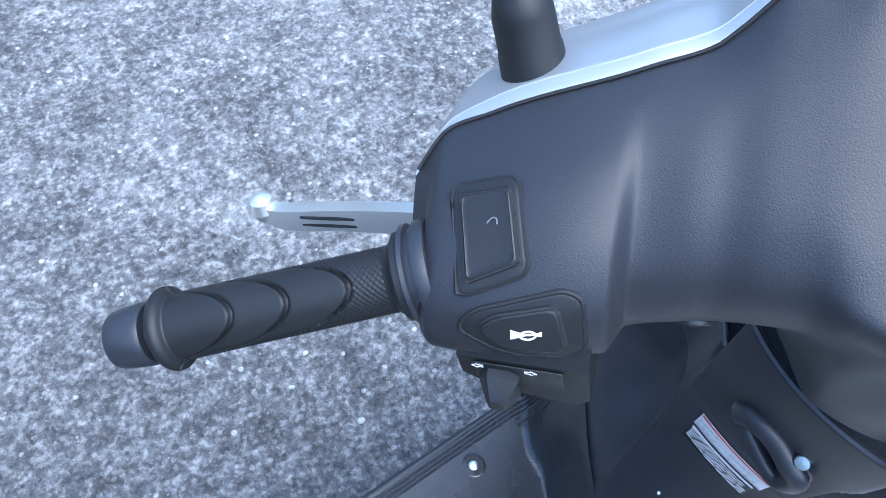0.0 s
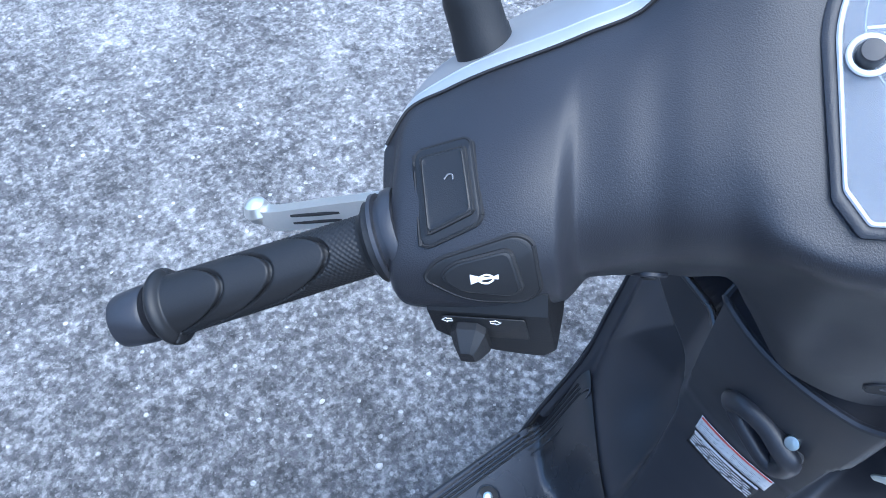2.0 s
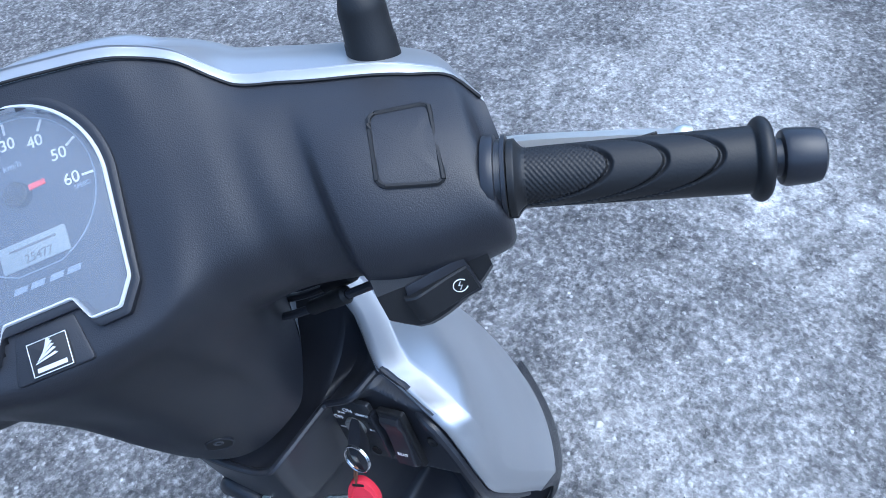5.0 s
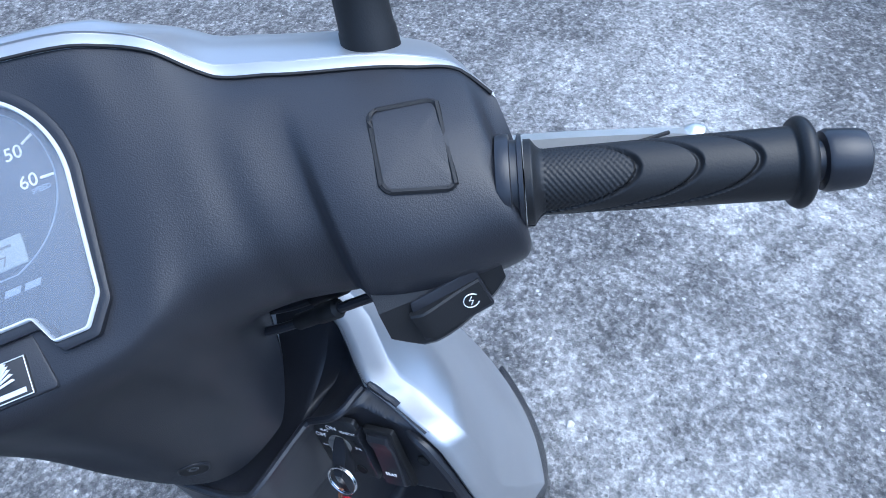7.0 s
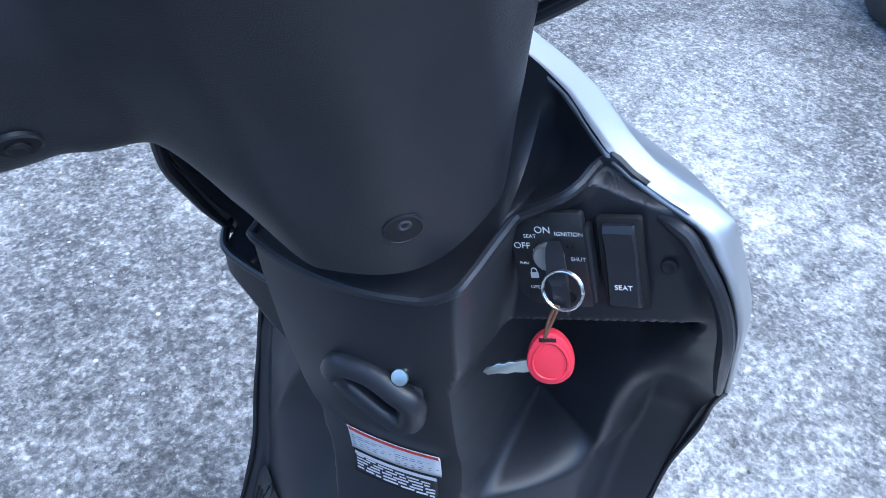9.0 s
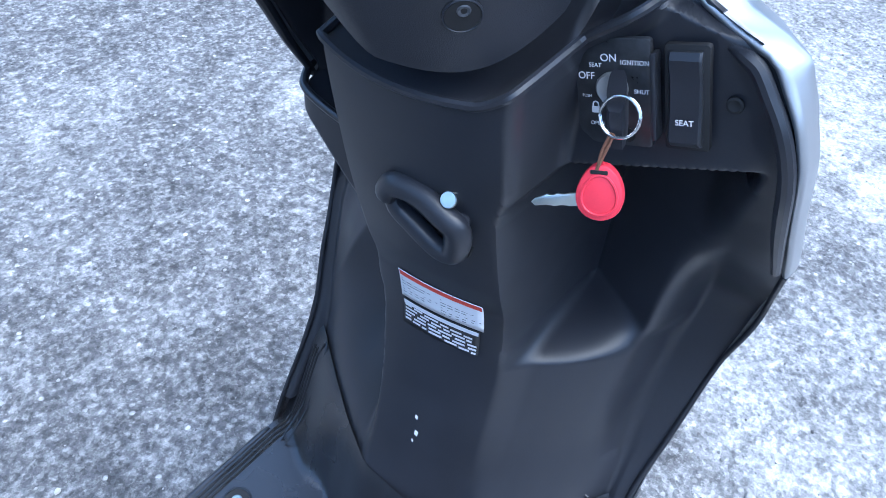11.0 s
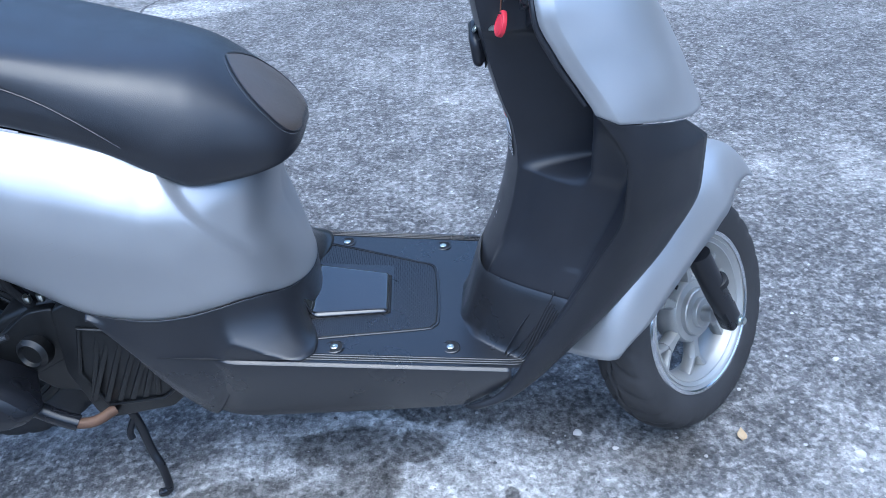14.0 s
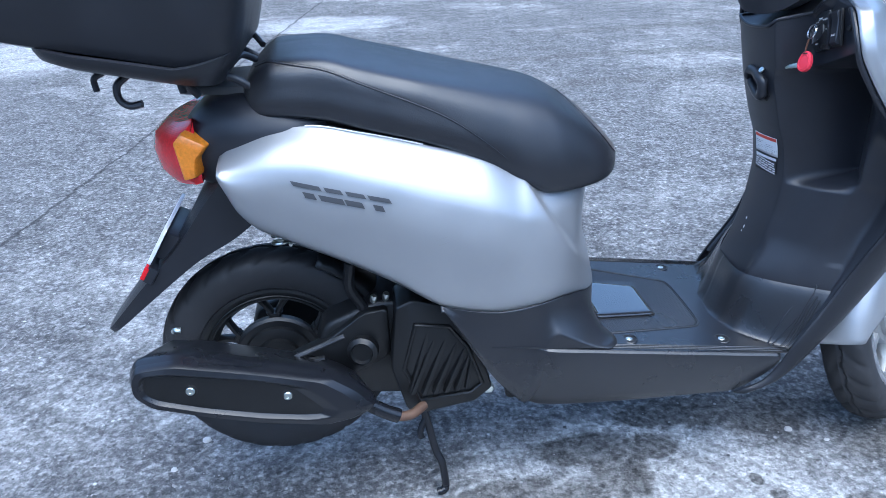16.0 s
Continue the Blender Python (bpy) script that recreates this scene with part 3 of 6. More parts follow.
def shield_top(y):
    """Upper limit of the shield: a lip that dips below the steering neck."""
    return hermite((-0.2, -0.13, -0.117, -0.094, -0.078, -0.068, -0.05, 0.0, 0.05, 0.07, 0.1, 0.2), (0.872, 0.872, 0.860, 0.839, 0.825, 0.814, 0.803, 0.798, 0.806, 0.83, 0.872, 0.872), y)


def shield_rows():
    """Columns of constant y between the lower and the upper limit of the shield."""
    rows = []
    levels = steps(0.30, 0.535, 60) + steps(0.537, 0.57, 18) + steps(0.573, 0.658, 34) + steps(0.66, 0.676, 12) + steps(0.68, 0.775, 48)
    for w in steps(-1, 1, 240):
        y = 0.2140 * math.copysign(1 - (1 - abs(w)) ** 1.25, w)
        a = abs(y)
        lo = hermite((0, 0.184, 0.189, 0.199, 0.206, 0.2143), (0.30, 0.30, 0.45, 0.53, 0.576, 0.672), a)
        edge = edge_height(a)
        hi = min(shield_top(y), edge)
        rows.append([drawn_in(Vector((shield_x(y, z), y, z))) for z in [min(max(q, lo), hi) for q in levels] + steps(max(lo, min(0.777, hi)), hi, 60)])
    return rows


def upper_cover(y, v):
    """The surface between the lip below the neck and the top edge of the fairing."""
    a = abs(y)
    z0 = min(shield_top(y), edge_height(a))
    p = Vector((shield_x(y, z0), y, z0))
    top = edge_height(a)
    q = Vector((edge_at(top)[0], y, top + 0.002))
    m = p.lerp(q, 0.5) + Vector((0.045, 0, -0.045)) * min(1, (q - p).length / 0.06)
    return drawn_in((1 - v) ** 2 * p + 2 * v * (1 - v) * m + v * v * q)


part("inner_cover", over(upper_cover, steps(-0.158, 0.158, 90), steps(0, 1, 14)), DARK, scooter, "black plastic cover round the steering neck")
for s in (1, -1):
    lip = [drawn_in(Vector((edge_at(edge_height(y))[0] - 0.0005, s * (y - 0.0055), edge_height(y) - 0.0065))) for y in steps(0.150, 0.212, 60)]
    part("shield_rim", tube(lip, [0.002, 0.0042, 0.0045, 0.0045, 0.0045, 0.0045, 0.003], 10, 0), DARK, scooter, "rounded black rim of the leg shield")
shield_mesh = sheet(shield_rows())
bmesh.ops.remove_doubles(shield_mesh, verts=shield_mesh.verts, dist=0.00002)
part("leg_shield", shield_mesh, DARK, scooter, "black plastic inner leg shield with recesses", angle=50)


# ---- floorboard ----
def floor_plane(x):
    return 0.2985 - 0.132 * x


def floor_point(u, v):
    """u from -0.30 to 1 at the front, v across."""
    y = v * 0.184
    xf = floor_front(y)
    x = -0.33 + (xf + 0.33) * u
    z = floor_plane(x)
    run = hermite((0, 0.08, 0.12, 0.19), (0.034, 0.040, 0.064, 0.074), abs(y))
    rise = (x - (xf - run)) / run
    if rise > 0:
        r = min(1, rise)
        r = 0.7 * r * r * (3 - 2 * r) + 0.3 * r**1.5
        z += r * (0.378 - floor_plane(xf))
    return Vector((x, y, z))


us = steps(0, 0.78, 40) + steps(0.785, 1, 30)
floor_board = part("floorboard", over(floor_point, us, steps(-1, 1, 90)), MAT, scooter, "black moulded plastic floorboard")


# ---- rear body ----
def plan(s):
    """Right half of the body's outline from the nose (s = 0) back to the tail (s = 1): x and relative width."""
    if s < 0.4:
        a = s / 0.4 * math.pi / 2
        return -0.33 + 0.215 * math.cos(a) ** 0.9, math.sin(a) ** 1.0
    k = (s - 0.4) / 0.6
    return -0.33 - 0.39 * k, 1 - 0.22 * k ** 1.6


def body_low(x):
    return hermite((-0.72, -0.700, -0.672, -0.64, -0.527, -0.477, -0.392, -0.303, -0.212, -0.176, -0.145, -0.115), (0.640, 0.592, 0.564, 0.549, 0.496, 0.469, 0.419, 0.405, 0.408, 0.402, 0.388, 0.376), x)


def body_high(x):
    return hermite((-0.72, -0.70, -0.637, -0.589, -0.509, -0.42, -0.33, -0.264, -0.2, -0.115), (0.672, 0.684, 0.708, 0.713, 0.699, 0.677, 0.651, 0.618, 0.602, 0.606), x)


def smooth_step(t):
    t = min(1.0, max(0.0, t))
    return t * t * (3 - 2 * t)


def crease_at(s):
    """Where the edge that runs forward from below the seat crosses the panel's height."""
    return min(0.985, max(0.35, 0.68 + (abs(s) - 0.268) * 4.2))


def body_point(s, v):
    x, w = plan(abs(s))
    lo, hi = body_low(x), body_high(x)
    z = lo + (hi - lo) * v
    q = abs(s)
    front = max(0, 1 - q / 0.4)
    half = hermite((0, 0.03, 0.25, 0.5, 0.72, 0.88, 1.0), (0.180, 0.186, 0.201, 0.208, 0.199, 0.176, 0.146), v)
    c = crease_at(s)
    fade = smooth_step((q - 0.13) / 0.10) * smooth_step((0.352 - q) / 0.02)
    half += 0.005 * fade * smooth_step((v - c + 0.35) / 0.35) - 0.019 * fade * smooth_step((v - c) / (0.10 * max(0.3, 1 - c) + 0.03))
    half *= 1 - 0.12 * front * v
    pinch = front * hermite((0, 0.3, 0.55, 0.8, 1.0), (0.0, 0.018, 0.034, 0.026, 0.006), v)
    return Vector((x - pinch, (1 if s > 0 else -1) * w * half, z))


body_rows = [[body_point(s, v) for v in steps(0, crease_at(s), 30) + steps(crease_at(s), 1, 18)[1:]] for s in steps(-1, 1, 200)]
body = part("body_panel", sheet(body_rows), SILVER, scooter, "silver painted rear body panel", thick=0.003)


def skirt_low(x):
    """Lower edge of the black plastic below the body and along the floorboard."""
    return hermite((-0.402, -0.305, -0.262, -0.245, 0.09, 0.15, 0.2), (0.412, 0.254, 0.214, 0.208, 0.197, 0.224, 0.27), x)


def under_point(s, v):
    """From the lower edge of the body panel in a hollow sweep out to the floorboard, and straight down behind it."""
    x, w = plan(abs(s))
    top = body_low(x) - 0.001
    a = min(abs(s), 0.4) / 0.4 * math.pi / 2
    y0 = w * 0.180
    back = smooth_step((-0.225 - x) / 0.05)
    foot = floor_plane(x) - 0.003
    foot += (min(skirt_low(x), top - 0.004) - foot) * back
    z = top + (foot - top) * v
    flare = hermite((0, 0.25, 0.5, 0.75, 0.9, 0.97, 1), (0, 0.006, 0.016, 0.032, 0.046, 0.056, 0.066), v) * smooth_step((y0 - 0.062) / 0.06) * (1 - back)
    y = y0 + flare * math.sin(a) ** 0.6
    y += (0.1834 - y) * back * smooth_step(v * 1.5) if y < 0.1834 else 0
    limit = 0.1836 - 0.006 * back * smooth_step((v - 0.8) / 0.2)
    return Vector((x + flare * math.cos(a), (1 if s > 0 else -1) * min(y, limit), z))


part("under_cover", over(under_point, steps(-0.52, 0.52, 150), steps(0, 1, 36)), MAT, scooter, "black plastic cover below the body panel", thick=0.003)


def skirt(side):
    """Side of the floorboard; its top edge fades into the sweep below the body."""
    rows = []
    for x in steps(-0.285, 0.172, 64):
        t = smooth_step((-0.225 - x) / 0.05)
        top = floor_plane(x)
        low = min(skirt_low(x), top - 0.004)
        h = top - low
        lip = 1 - t
        rows.append([Vector((x, side * (y - 0.0080 * smooth_step((-0.215 - x) / 0.065)), z)) for y, z in ((0.1800 - 0.004 * t, top + 0.001), (0.1822 + 0.0028 * lip, top - 0.0005), (0.1832 + 0.0052 * lip, top - 0.004), (0.1834 + 0.0056 * lip, top - 0.012 * min(1, h / 0.05)), (0.1832 + 0.0038 * lip, top - h * 0.45), (0.1800, top - h * 0.8), (0.176, low + h * 0.05), (0.170, low), (0.12, low - 0.002))])
    return sheet(rows)


for s in (1, -1):
    part("side_skirt", skirt(s), MAT, scooter, "black plastic floorboard side skirt", thick=0.003)

# ---- seat ----
SEAT = [
    (-0.680, 0.742, 0.756, 0.060), (-0.672, 0.734, 0.775, 0.096), (-0.652, 0.730, 0.797, 0.118), (-0.627, 0.730, 0.811, 0.128), (-0.567, 0.724, 0.812, 0.136), (-0.499, 0.706, 0.796, 0.146), (-0.411, 0.681, 0.774, 0.152),
    (-0.326, 0.645, 0.755, 0.154), (-0.264, 0.606, 0.743, 0.152), (-0.224, 0.588, 0.732, 0.146), (-0.171, 0.586, 0.700, 0.124), (-0.128, 0.590, 0.662, 0.098), (-0.109, 0.596, 0.641, 0.076), (-0.099, 0.603, 0.629, 0.054), (-0.093, 0.612, 0.620, 0.026),
]


def seat_ring(x):
    ks = [s[0] for s in SEAT]
    lo, hi, w = (hermite(ks, [s[j] for s in SEAT], x) for j in (1, 2, 3))
    h = hi - lo
    f = min(1, max(0, (x + 0.42) / 0.22))
    a, b, c = 0.985 - 0.025 * f, 0.925 - 0.14 * f, 0.74 - 0.28 * f
    aside = -0.009 * min(1, max(0, (x + 0.30) / 0.2))
    pts = [(-w * 0.86, lo - 0.006), (-w * 1.0, lo + h * 0.16), (-w * a, lo + h * 0.48), (-w * b, lo + h * 0.79), (-w * c, lo + h * 0.945), (0, hi), (w * c, lo + h * 0.945), (w * b, lo + h * 0.79), (w * a, lo + h * 0.48), (w, lo + h * 0.16), (w * 0.86, lo - 0.006), (0, lo - 0.004)]
    return [Vector((x, p.x + aside, p.y)) for p in spline([(a, b, 0) for a, b in pts], 72, closed=True)]


part("seat", sheet([seat_ring(x) for x in steps(-0.680, -0.125, 96) + steps(-0.124, -0.093, 24)], closed=True, caps=True), VINYL, scooter, "black vinyl dual seat with stitched seams")


# ---- wheels ----
def tyre_rows(prof, grooves=26, around=208):
    """Rings of a tyre whose shoulders carry slanting cut grooves and a wavy centre groove."""
    rows = []
    for p in spline([(r, z, 0) for r, z in prof], 44):
        row = []
        for i in range(around):
            a = 2 * math.pi * i / around
            k = abs(p.y) / 0.0415
            turn = (a * grooves / (2 * math.pi) - 1.1 * k + (0.5 if p.y > 0 else 0)) % 1
            r = p.x
            if r > 0.176 and k > 0.22:
                r -= 0.0042 * max(0.0, 1 - abs(turn - 0.5) / 0.13) ** 0.5
            if abs(p.y - 0.003 * math.sin(a * grooves)) < 0.0022:
                r -= 0.003
            row.append(Vector((r * math.cos(a), r * math.sin(a), p.y)))
        rows.append(row)
    return rows


def wheel(name, m, rim_mat, label, spokes):
    """A ten-inch wheel; local z is the axle."""
    rim = lathe([(0.120, -0.030), (0.136, -0.038), (0.1415, -0.037), (0.1415, -0.031), (0.128, -0.026), (0.118, -0.012), (0.118, 0.012), (0.128, 0.026), (0.1415, 0.031), (0.1415, 0.037), (0.136, 0.038), (0.120, 0.030), (0.111, 0.016), (0.109, 0.0), (0.111, -0.016), (0.120, -0.030)], 64, caps=False)
    w = part(name, rim, rim_mat, scooter, label, m=m)
    prof = [(0.139, -0.031), (0.144, -0.037), (0.160, -0.0415), (0.178, -0.0415), (0.192, -0.037), (0.201, -0.026), (0.206, -0.010), (0.207, 0.0), (0.206, 0.010), (0.201, 0.026), (0.192, 0.037), (0.178, 0.0415), (0.160, 0.0415), (0.144, 0.037), (0.139, 0.031)]
    ty = sheet(tyre_rows(prof), closed=True)
    part("tyre", ty, TYRE, w, "worn black rubber tyre with slanting grooves", m=m)
    part("rim_step", lathe([(0.1285, 0.0345), (0.1270, 0.0362), (0.1252, 0.0345), (0.1215, 0.0315), (0.1195, 0.0318), (0.1180, 0.0290), (0.113, 0.020)], 64, caps=False), rim_mat, w, m=m)
    for i in range(spokes):
        turn = m @ Matrix.Rotation(2 * math.pi * (i + 0.5) / spokes, 4, "Z")
        rows = []
        for k in steps(0, 1, 8):
            r = 0.038 + 0.046 * k
            half = 0.0085 + 0.006 * (2 * k - 1) ** 2
            rows.append([Vector((r, y, z)) for y, z in ((-half, 0.004), (-half, 0.014), (-half * 0.6, 0.0205), (half * 0.6, 0.0205), (half, 0.014), (half, 0.004), (half * 0.5, -0.004), (-half * 0.5, -0.004))])
        spoke = part("spoke", sheet(rows, closed=True, caps=True), rim_mat, w, m=turn)
        for side in (1, -1):
            rows = []
            for k in steps(0, 1, 8):
                r, mid, half = 0.078 + 0.036 * k, side * (0.004 + 0.022 * k**1.3), 0.0055 + 0.004 * k**3
                rows.append([Vector((r, mid + y, z)) for y, z in ((-half, 0.004), (-half, 0.013), (-half * 0.5, 0.019), (half * 0.5, 0.019), (half, 0.013), (half, 0.004), (half * 0.5, -0.003), (-half * 0.5, -0.003))])
            part("fork", sheet(rows, closed=True, caps=True), rim_mat, spoke, m=turn)
    return w


WHEEL = Matrix.Translation((0.4899, 0.0138, 0.2045)) @ Matrix.Rotation(radians(44), 4, RAKE) @ Matrix.Translation((-0.505, 0, -0.205))
FW = WHEEL @ Matrix.Translation((0.505, 0.0, 0.205)) @ Matrix.Rotation(radians(90), 4, "X")
front_wheel = wheel("front_wheel", FW, ALLOY, "silver painted cast front wheel", 6)
RW = Matrix.Translation((-0.688, 0.0, 0.265)) @ Matrix.Rotation(radians(90), 4, "X")
rear_wheel = wheel("rear_wheel", RW, ENGINE, "black painted cast rear wheel", 6)


def fender_surface():
    def f(a, v):
        ang = radians(a)
        r = hermite((48, 60, 75, 95, 140, 174), (0.264, 0.278, 0.292, 0.290, 0.282, 0.276), a)
        w = hermite((48, 58, 75, 95, 130, 160, 174), (0.050, 0.064, 0.086, 0.107, 0.107, 0.086, 0.062), a)
        drop = hermite((48, 60, 75, 95, 110, 140, 160, 174), (0.004, 0.040, 0.085, 0.112, 0.120, 0.098, 0.072, 0.022), a)
        y = w * math.sin(v * math.pi / 2)
        r -= drop * abs(v) ** 3
        return Vector((0.505 + r * math.cos(ang), y, 0.205 + r * math.sin(ang)))

    return over(f, steps(48, 174, 60), steps(-1, 1, 32))


part("front_fender", fender_surface(), SILVER, scooter, "silver painted front mudguard", thick=0.003, m=WHEEL)
# ---- handlebar details ----
def cowl_pt(y, v):
    ctrl = [(x, 0, z) for x, z in cowl_ctrl(COWL, y)]
    n = len(ctrl) - 1
    s = min(max(v, 0), 1) * n
    k = min(int(s), n - 1)
    b, c = Vector(ctrl[k]), Vector(ctrl[k + 1])
    a = Vector(ctrl[k - 1]) if k else 2 * b - c
    d = Vector(ctrl[k + 2]) if k + 2 <= n else 2 * c - b
    t = s - k
    p = 0.5 * (2 * b + (c - a) * t + (2 * a - 5 * b + 4 * c - d) * t**2 + (3 * b - a - 3 * c + d) * t**3)
    return Vector((p.x, y, p.z))


def cowl_frame(y, v):
    p = cowl_pt(y, v)
    e = cowl_pt(y + 0.001, v) - cowl_pt(y - 0.001, v)
    d = cowl_pt(y, v + 0.006) - cowl_pt(y, v - 0.006)
    n = e.cross(d).normalized()
    if n.dot(Vector((-0.7, 0, 0.7))) < 0:
        n = -n
    return p, n


def pad(corners, h, r=0.004, bevel=0.0008, base=0.0, dish=0.0):
    """A raised pad on the handlebar cover over an outline in (y, v)."""
    flat = rounded([(y, v * 0.2) for y, v in corners], r, 5)
    c = sum(flat, Vector((0, 0))) / len(flat)
    size = max((p - c).length for p in flat)
    rows = []
    for k, lift in ((1, base - 0.002), (1, base + h - bevel), (1 - 0.5 * bevel / size, base + h - 0.3 * bevel), (1 - 1.6 * bevel / size, base + h), (0.9, base + h - dish * 0.3), (0.78, base + h - dish * 0.5), (0.64, base + h - dish * 0.7), (0.5, base + h - dish * 0.85), (0.36, base + h - dish), (0.22, base + h - dish), (0.1, base + h - dish), (0.015, base + h - dish)):
        row = []
        for p in flat:
            q = c + (p - c) * k
            s, n = cowl_frame(q.x, q.y / 0.2)
            row.append(s + n * lift)
        rows.append(row)
    return sheet(rows, closed=True, caps=True)


def stroke(path, lift, width, closed=False):
    """A thin raised line on the handlebar cover through (y, v) points."""
    pts = []
    for y, v in path:
        s, n = cowl_frame(y, v)
        pts.append(s + n * lift)
    return tube(pts, width, 6, 6, closed)


def seam(corners, r, lift, width):
    flat = rounded([(y, v * 0.2) for y, v in corners], r, 5)
    return stroke([(p.x, p.y / 0.2) for p in flat], lift, width, True)


GAP = mat("shadowed seam", (0.008, 0.008, 0.009), 0.7, vary=0.1)
part("joint_gap", tube([cowl_pt(y, 0.0) + Vector((-0.0012, 0, 0.0004)) for y in steps(-0.2305, 0.2305, 160)], 0.0009, 6, 0), GAP, cowl, m=BAR)
L_PLATE = [(0.211, 0.208), (0.186, 0.214), (0.1775, 0.388), (0.203, 0.424)]
L_BTN = [(0.2065, 0.232), (0.188, 0.236), (0.1815, 0.366), (0.2, 0.392)]
beam = part("beam_switch", pad(L_PLATE, 0.0016, 0.005), SWITCH, scooter, "black beam switch with a worn mark", m=BAR)
part("seam", seam(L_PLATE, 0.005, 0.0006, 0.0011), GAP, beam, m=BAR)
part("seam", seam(L_BTN, 0.002, 0.0017, 0.0011), GAP, beam, m=BAR)
part("rocker", pad(L_BTN, 0.0024, 0.002, 0.0009, 0.0008, 0.0008), SWITCH, beam, "glossy worn black rocker", m=BAR)
part("mark", stroke([(0.1945, 0.292), (0.193, 0.285), (0.1912, 0.287), (0.1906, 0.297)], 0.0027, 0.00035), GREY, beam, "worn white symbol", m=BAR)
HORN_BEZEL = [(0.204, 0.497), (0.197, 0.452), (0.165, 0.424), (0.158, 0.445), (0.156, 0.575), (0.164, 0.605), (0.186, 0.572)]
HORN_BTN = [(0.1955, 0.490), (0.189, 0.463), (0.1665, 0.449), (0.163, 0.546), (0.167, 0.562), (0.188, 0.530)]
horn = part("horn_switch", pad(HORN_BEZEL, 0.0014, 0.008), SWITCH, scooter, "black horn switch with a white horn symbol", m=BAR)
part("seam", seam(HORN_BEZEL, 0.008, 0.0006, 0.0011), GAP, horn, m=BAR)
part("seam", seam(HORN_BTN, 0.004, 0.0016, 0.0011), GAP, horn, m=BAR)
part("button", pad(HORN_BTN, 0.0026, 0.004, 0.0010, 0.0008, 0.0006), SWITCH, horn, m=BAR)
part("symbol", join(pad([(0.1828, 0.489), (0.1828, 0.514), (0.1800, 0.505), (0.1728, 0.5045), (0.1722, 0.5075), (0.1716, 0.5075), (0.1716, 0.4965), (0.1722, 0.4965), (0.1728, 0.4995), (0.1800, 0.4985)], 0.0006, 0.0002, 0.0001, 0.0024), stroke([(0.1795, 0.502), (0.1788, 0.510), (0.1765, 0.5145), (0.1742, 0.510), (0.1738, 0.503), (0.1745, 0.497), (0.1765, 0.494), (0.1785, 0.497)], 0.0029, 0.00042, True)), WHITE, horn, "white horn symbol", m=BAR)


def turn_block():
    """The hanging end of the left switch housing."""
    rows = []
    for y in steps(0.154, 0.207, 10):
        e = hermite((0.154, 0.158, 0.200, 0.207), (0.75, 1.0, 1.0, 0.6), y)
        low = hermite((0.154, 0.160, 0.190, 0.207), (0.931, 0.9265, 0.930, 0.940), y)
        rows.append([Vector((x, y, z)) for x, z in ((0.062, 0.972), (0.0575, 0.963), (0.0600, low + 0.006), (0.064, low + 0.001 + 0.004 * (1 - e)), (0.085, low + 0.004 * (1 - e)), (0.112, low + 0.010), (0.122, 0.955), (0.11, 0.975))])
    return sheet(rows, closed=True, caps=True)


block = part("turn_signal_switch", turn_block(), SWITCH, scooter, "black turn signal switch with white arrows", m=BAR, angle=28)
face = axes((0.0583, 0.180, 0.9525), (-0.97, 0, -0.14), (0, -1, 0))
part("slot", slab(rounded([(-0.021, -0.0075), (0.016, -0.0075), (0.016, 0.0085), (-0.021, 0.0085)], 0.0015), 0.0006, 0.0003), SWITCH, block, m=BAR @ face)
knob_rows = []
for z, k in ((0.0, 1.0), (0.004, 0.98), (0.0085, 0.72), (0.0115, 0.50), (0.0125, 0.40)):
    knob_rows.append([Vector((-0.0100 + 0.0080 * k * a, -0.0045 + 0.0090 * k * b - 0.10 * z, z)) for a, b in ((-1, -1), (0, -1.06), (1, -1), (1, 0.6), (0.55, 1), (-0.55, 1), (-1, 0.6))])
part("slider", sheet(knob_rows, closed=True, caps=True), SWITCH, block, "faceted black slider", m=BAR @ face, angle=20)


def arrow(side):
    pts = [(-0.0024, 0.0), (0.0, 0.0019), (0.0, 0.0009), (0.0022, 0.0009), (0.0022, -0.0009), (0.0, -0.0009), (0.0, -0.0019)]
    return tube([(side * x, y, 0) for x, y in pts] , 0.0002, 5, 0, True)


part("arrow", arrow(1), WHITE, block, "white arrow", m=BAR @ face @ Matrix.Translation((-0.0185, 0.0062, 0.0009)))
part("arrow", arrow(-1), WHITE, block, "white arrow", m=BAR @ face @ Matrix.Translation((0.003, 0.0062, 0.0009)))

R_PAD = [(-0.1785, 0.188), (-0.2065, 0.168), (-0.2005, 0.376), (-0.1725, 0.362)]
blank = part("blank_switch_panel", pad(R_PAD, 0.0007, 0.005), COVER_GREY, scooter, "plain black blanking panel", m=BAR)
part("seam", seam(R_PAD, 0.005, 0.0005, 0.0013), GAP, blank, m=BAR)


def start_block():
    rows = []
    for y in steps(-0.206, -0.150, 10):
        low = hermite((-0.206, -0.196, -0.165, -0.150), (0.951, 0.942, 0.930, 0.942), y)
        rows.append([Vector((x, y, z)) for x, z in ((0.066, 0.972), (0.0590, 0.964), (0.0575, low + 0.007), (0.062, low + 0.001), (0.085, low), (0.112, low + 0.006), (0.12, 0.96), (0.1, 0.98))])
    return sheet(rows, closed=True, caps=True)


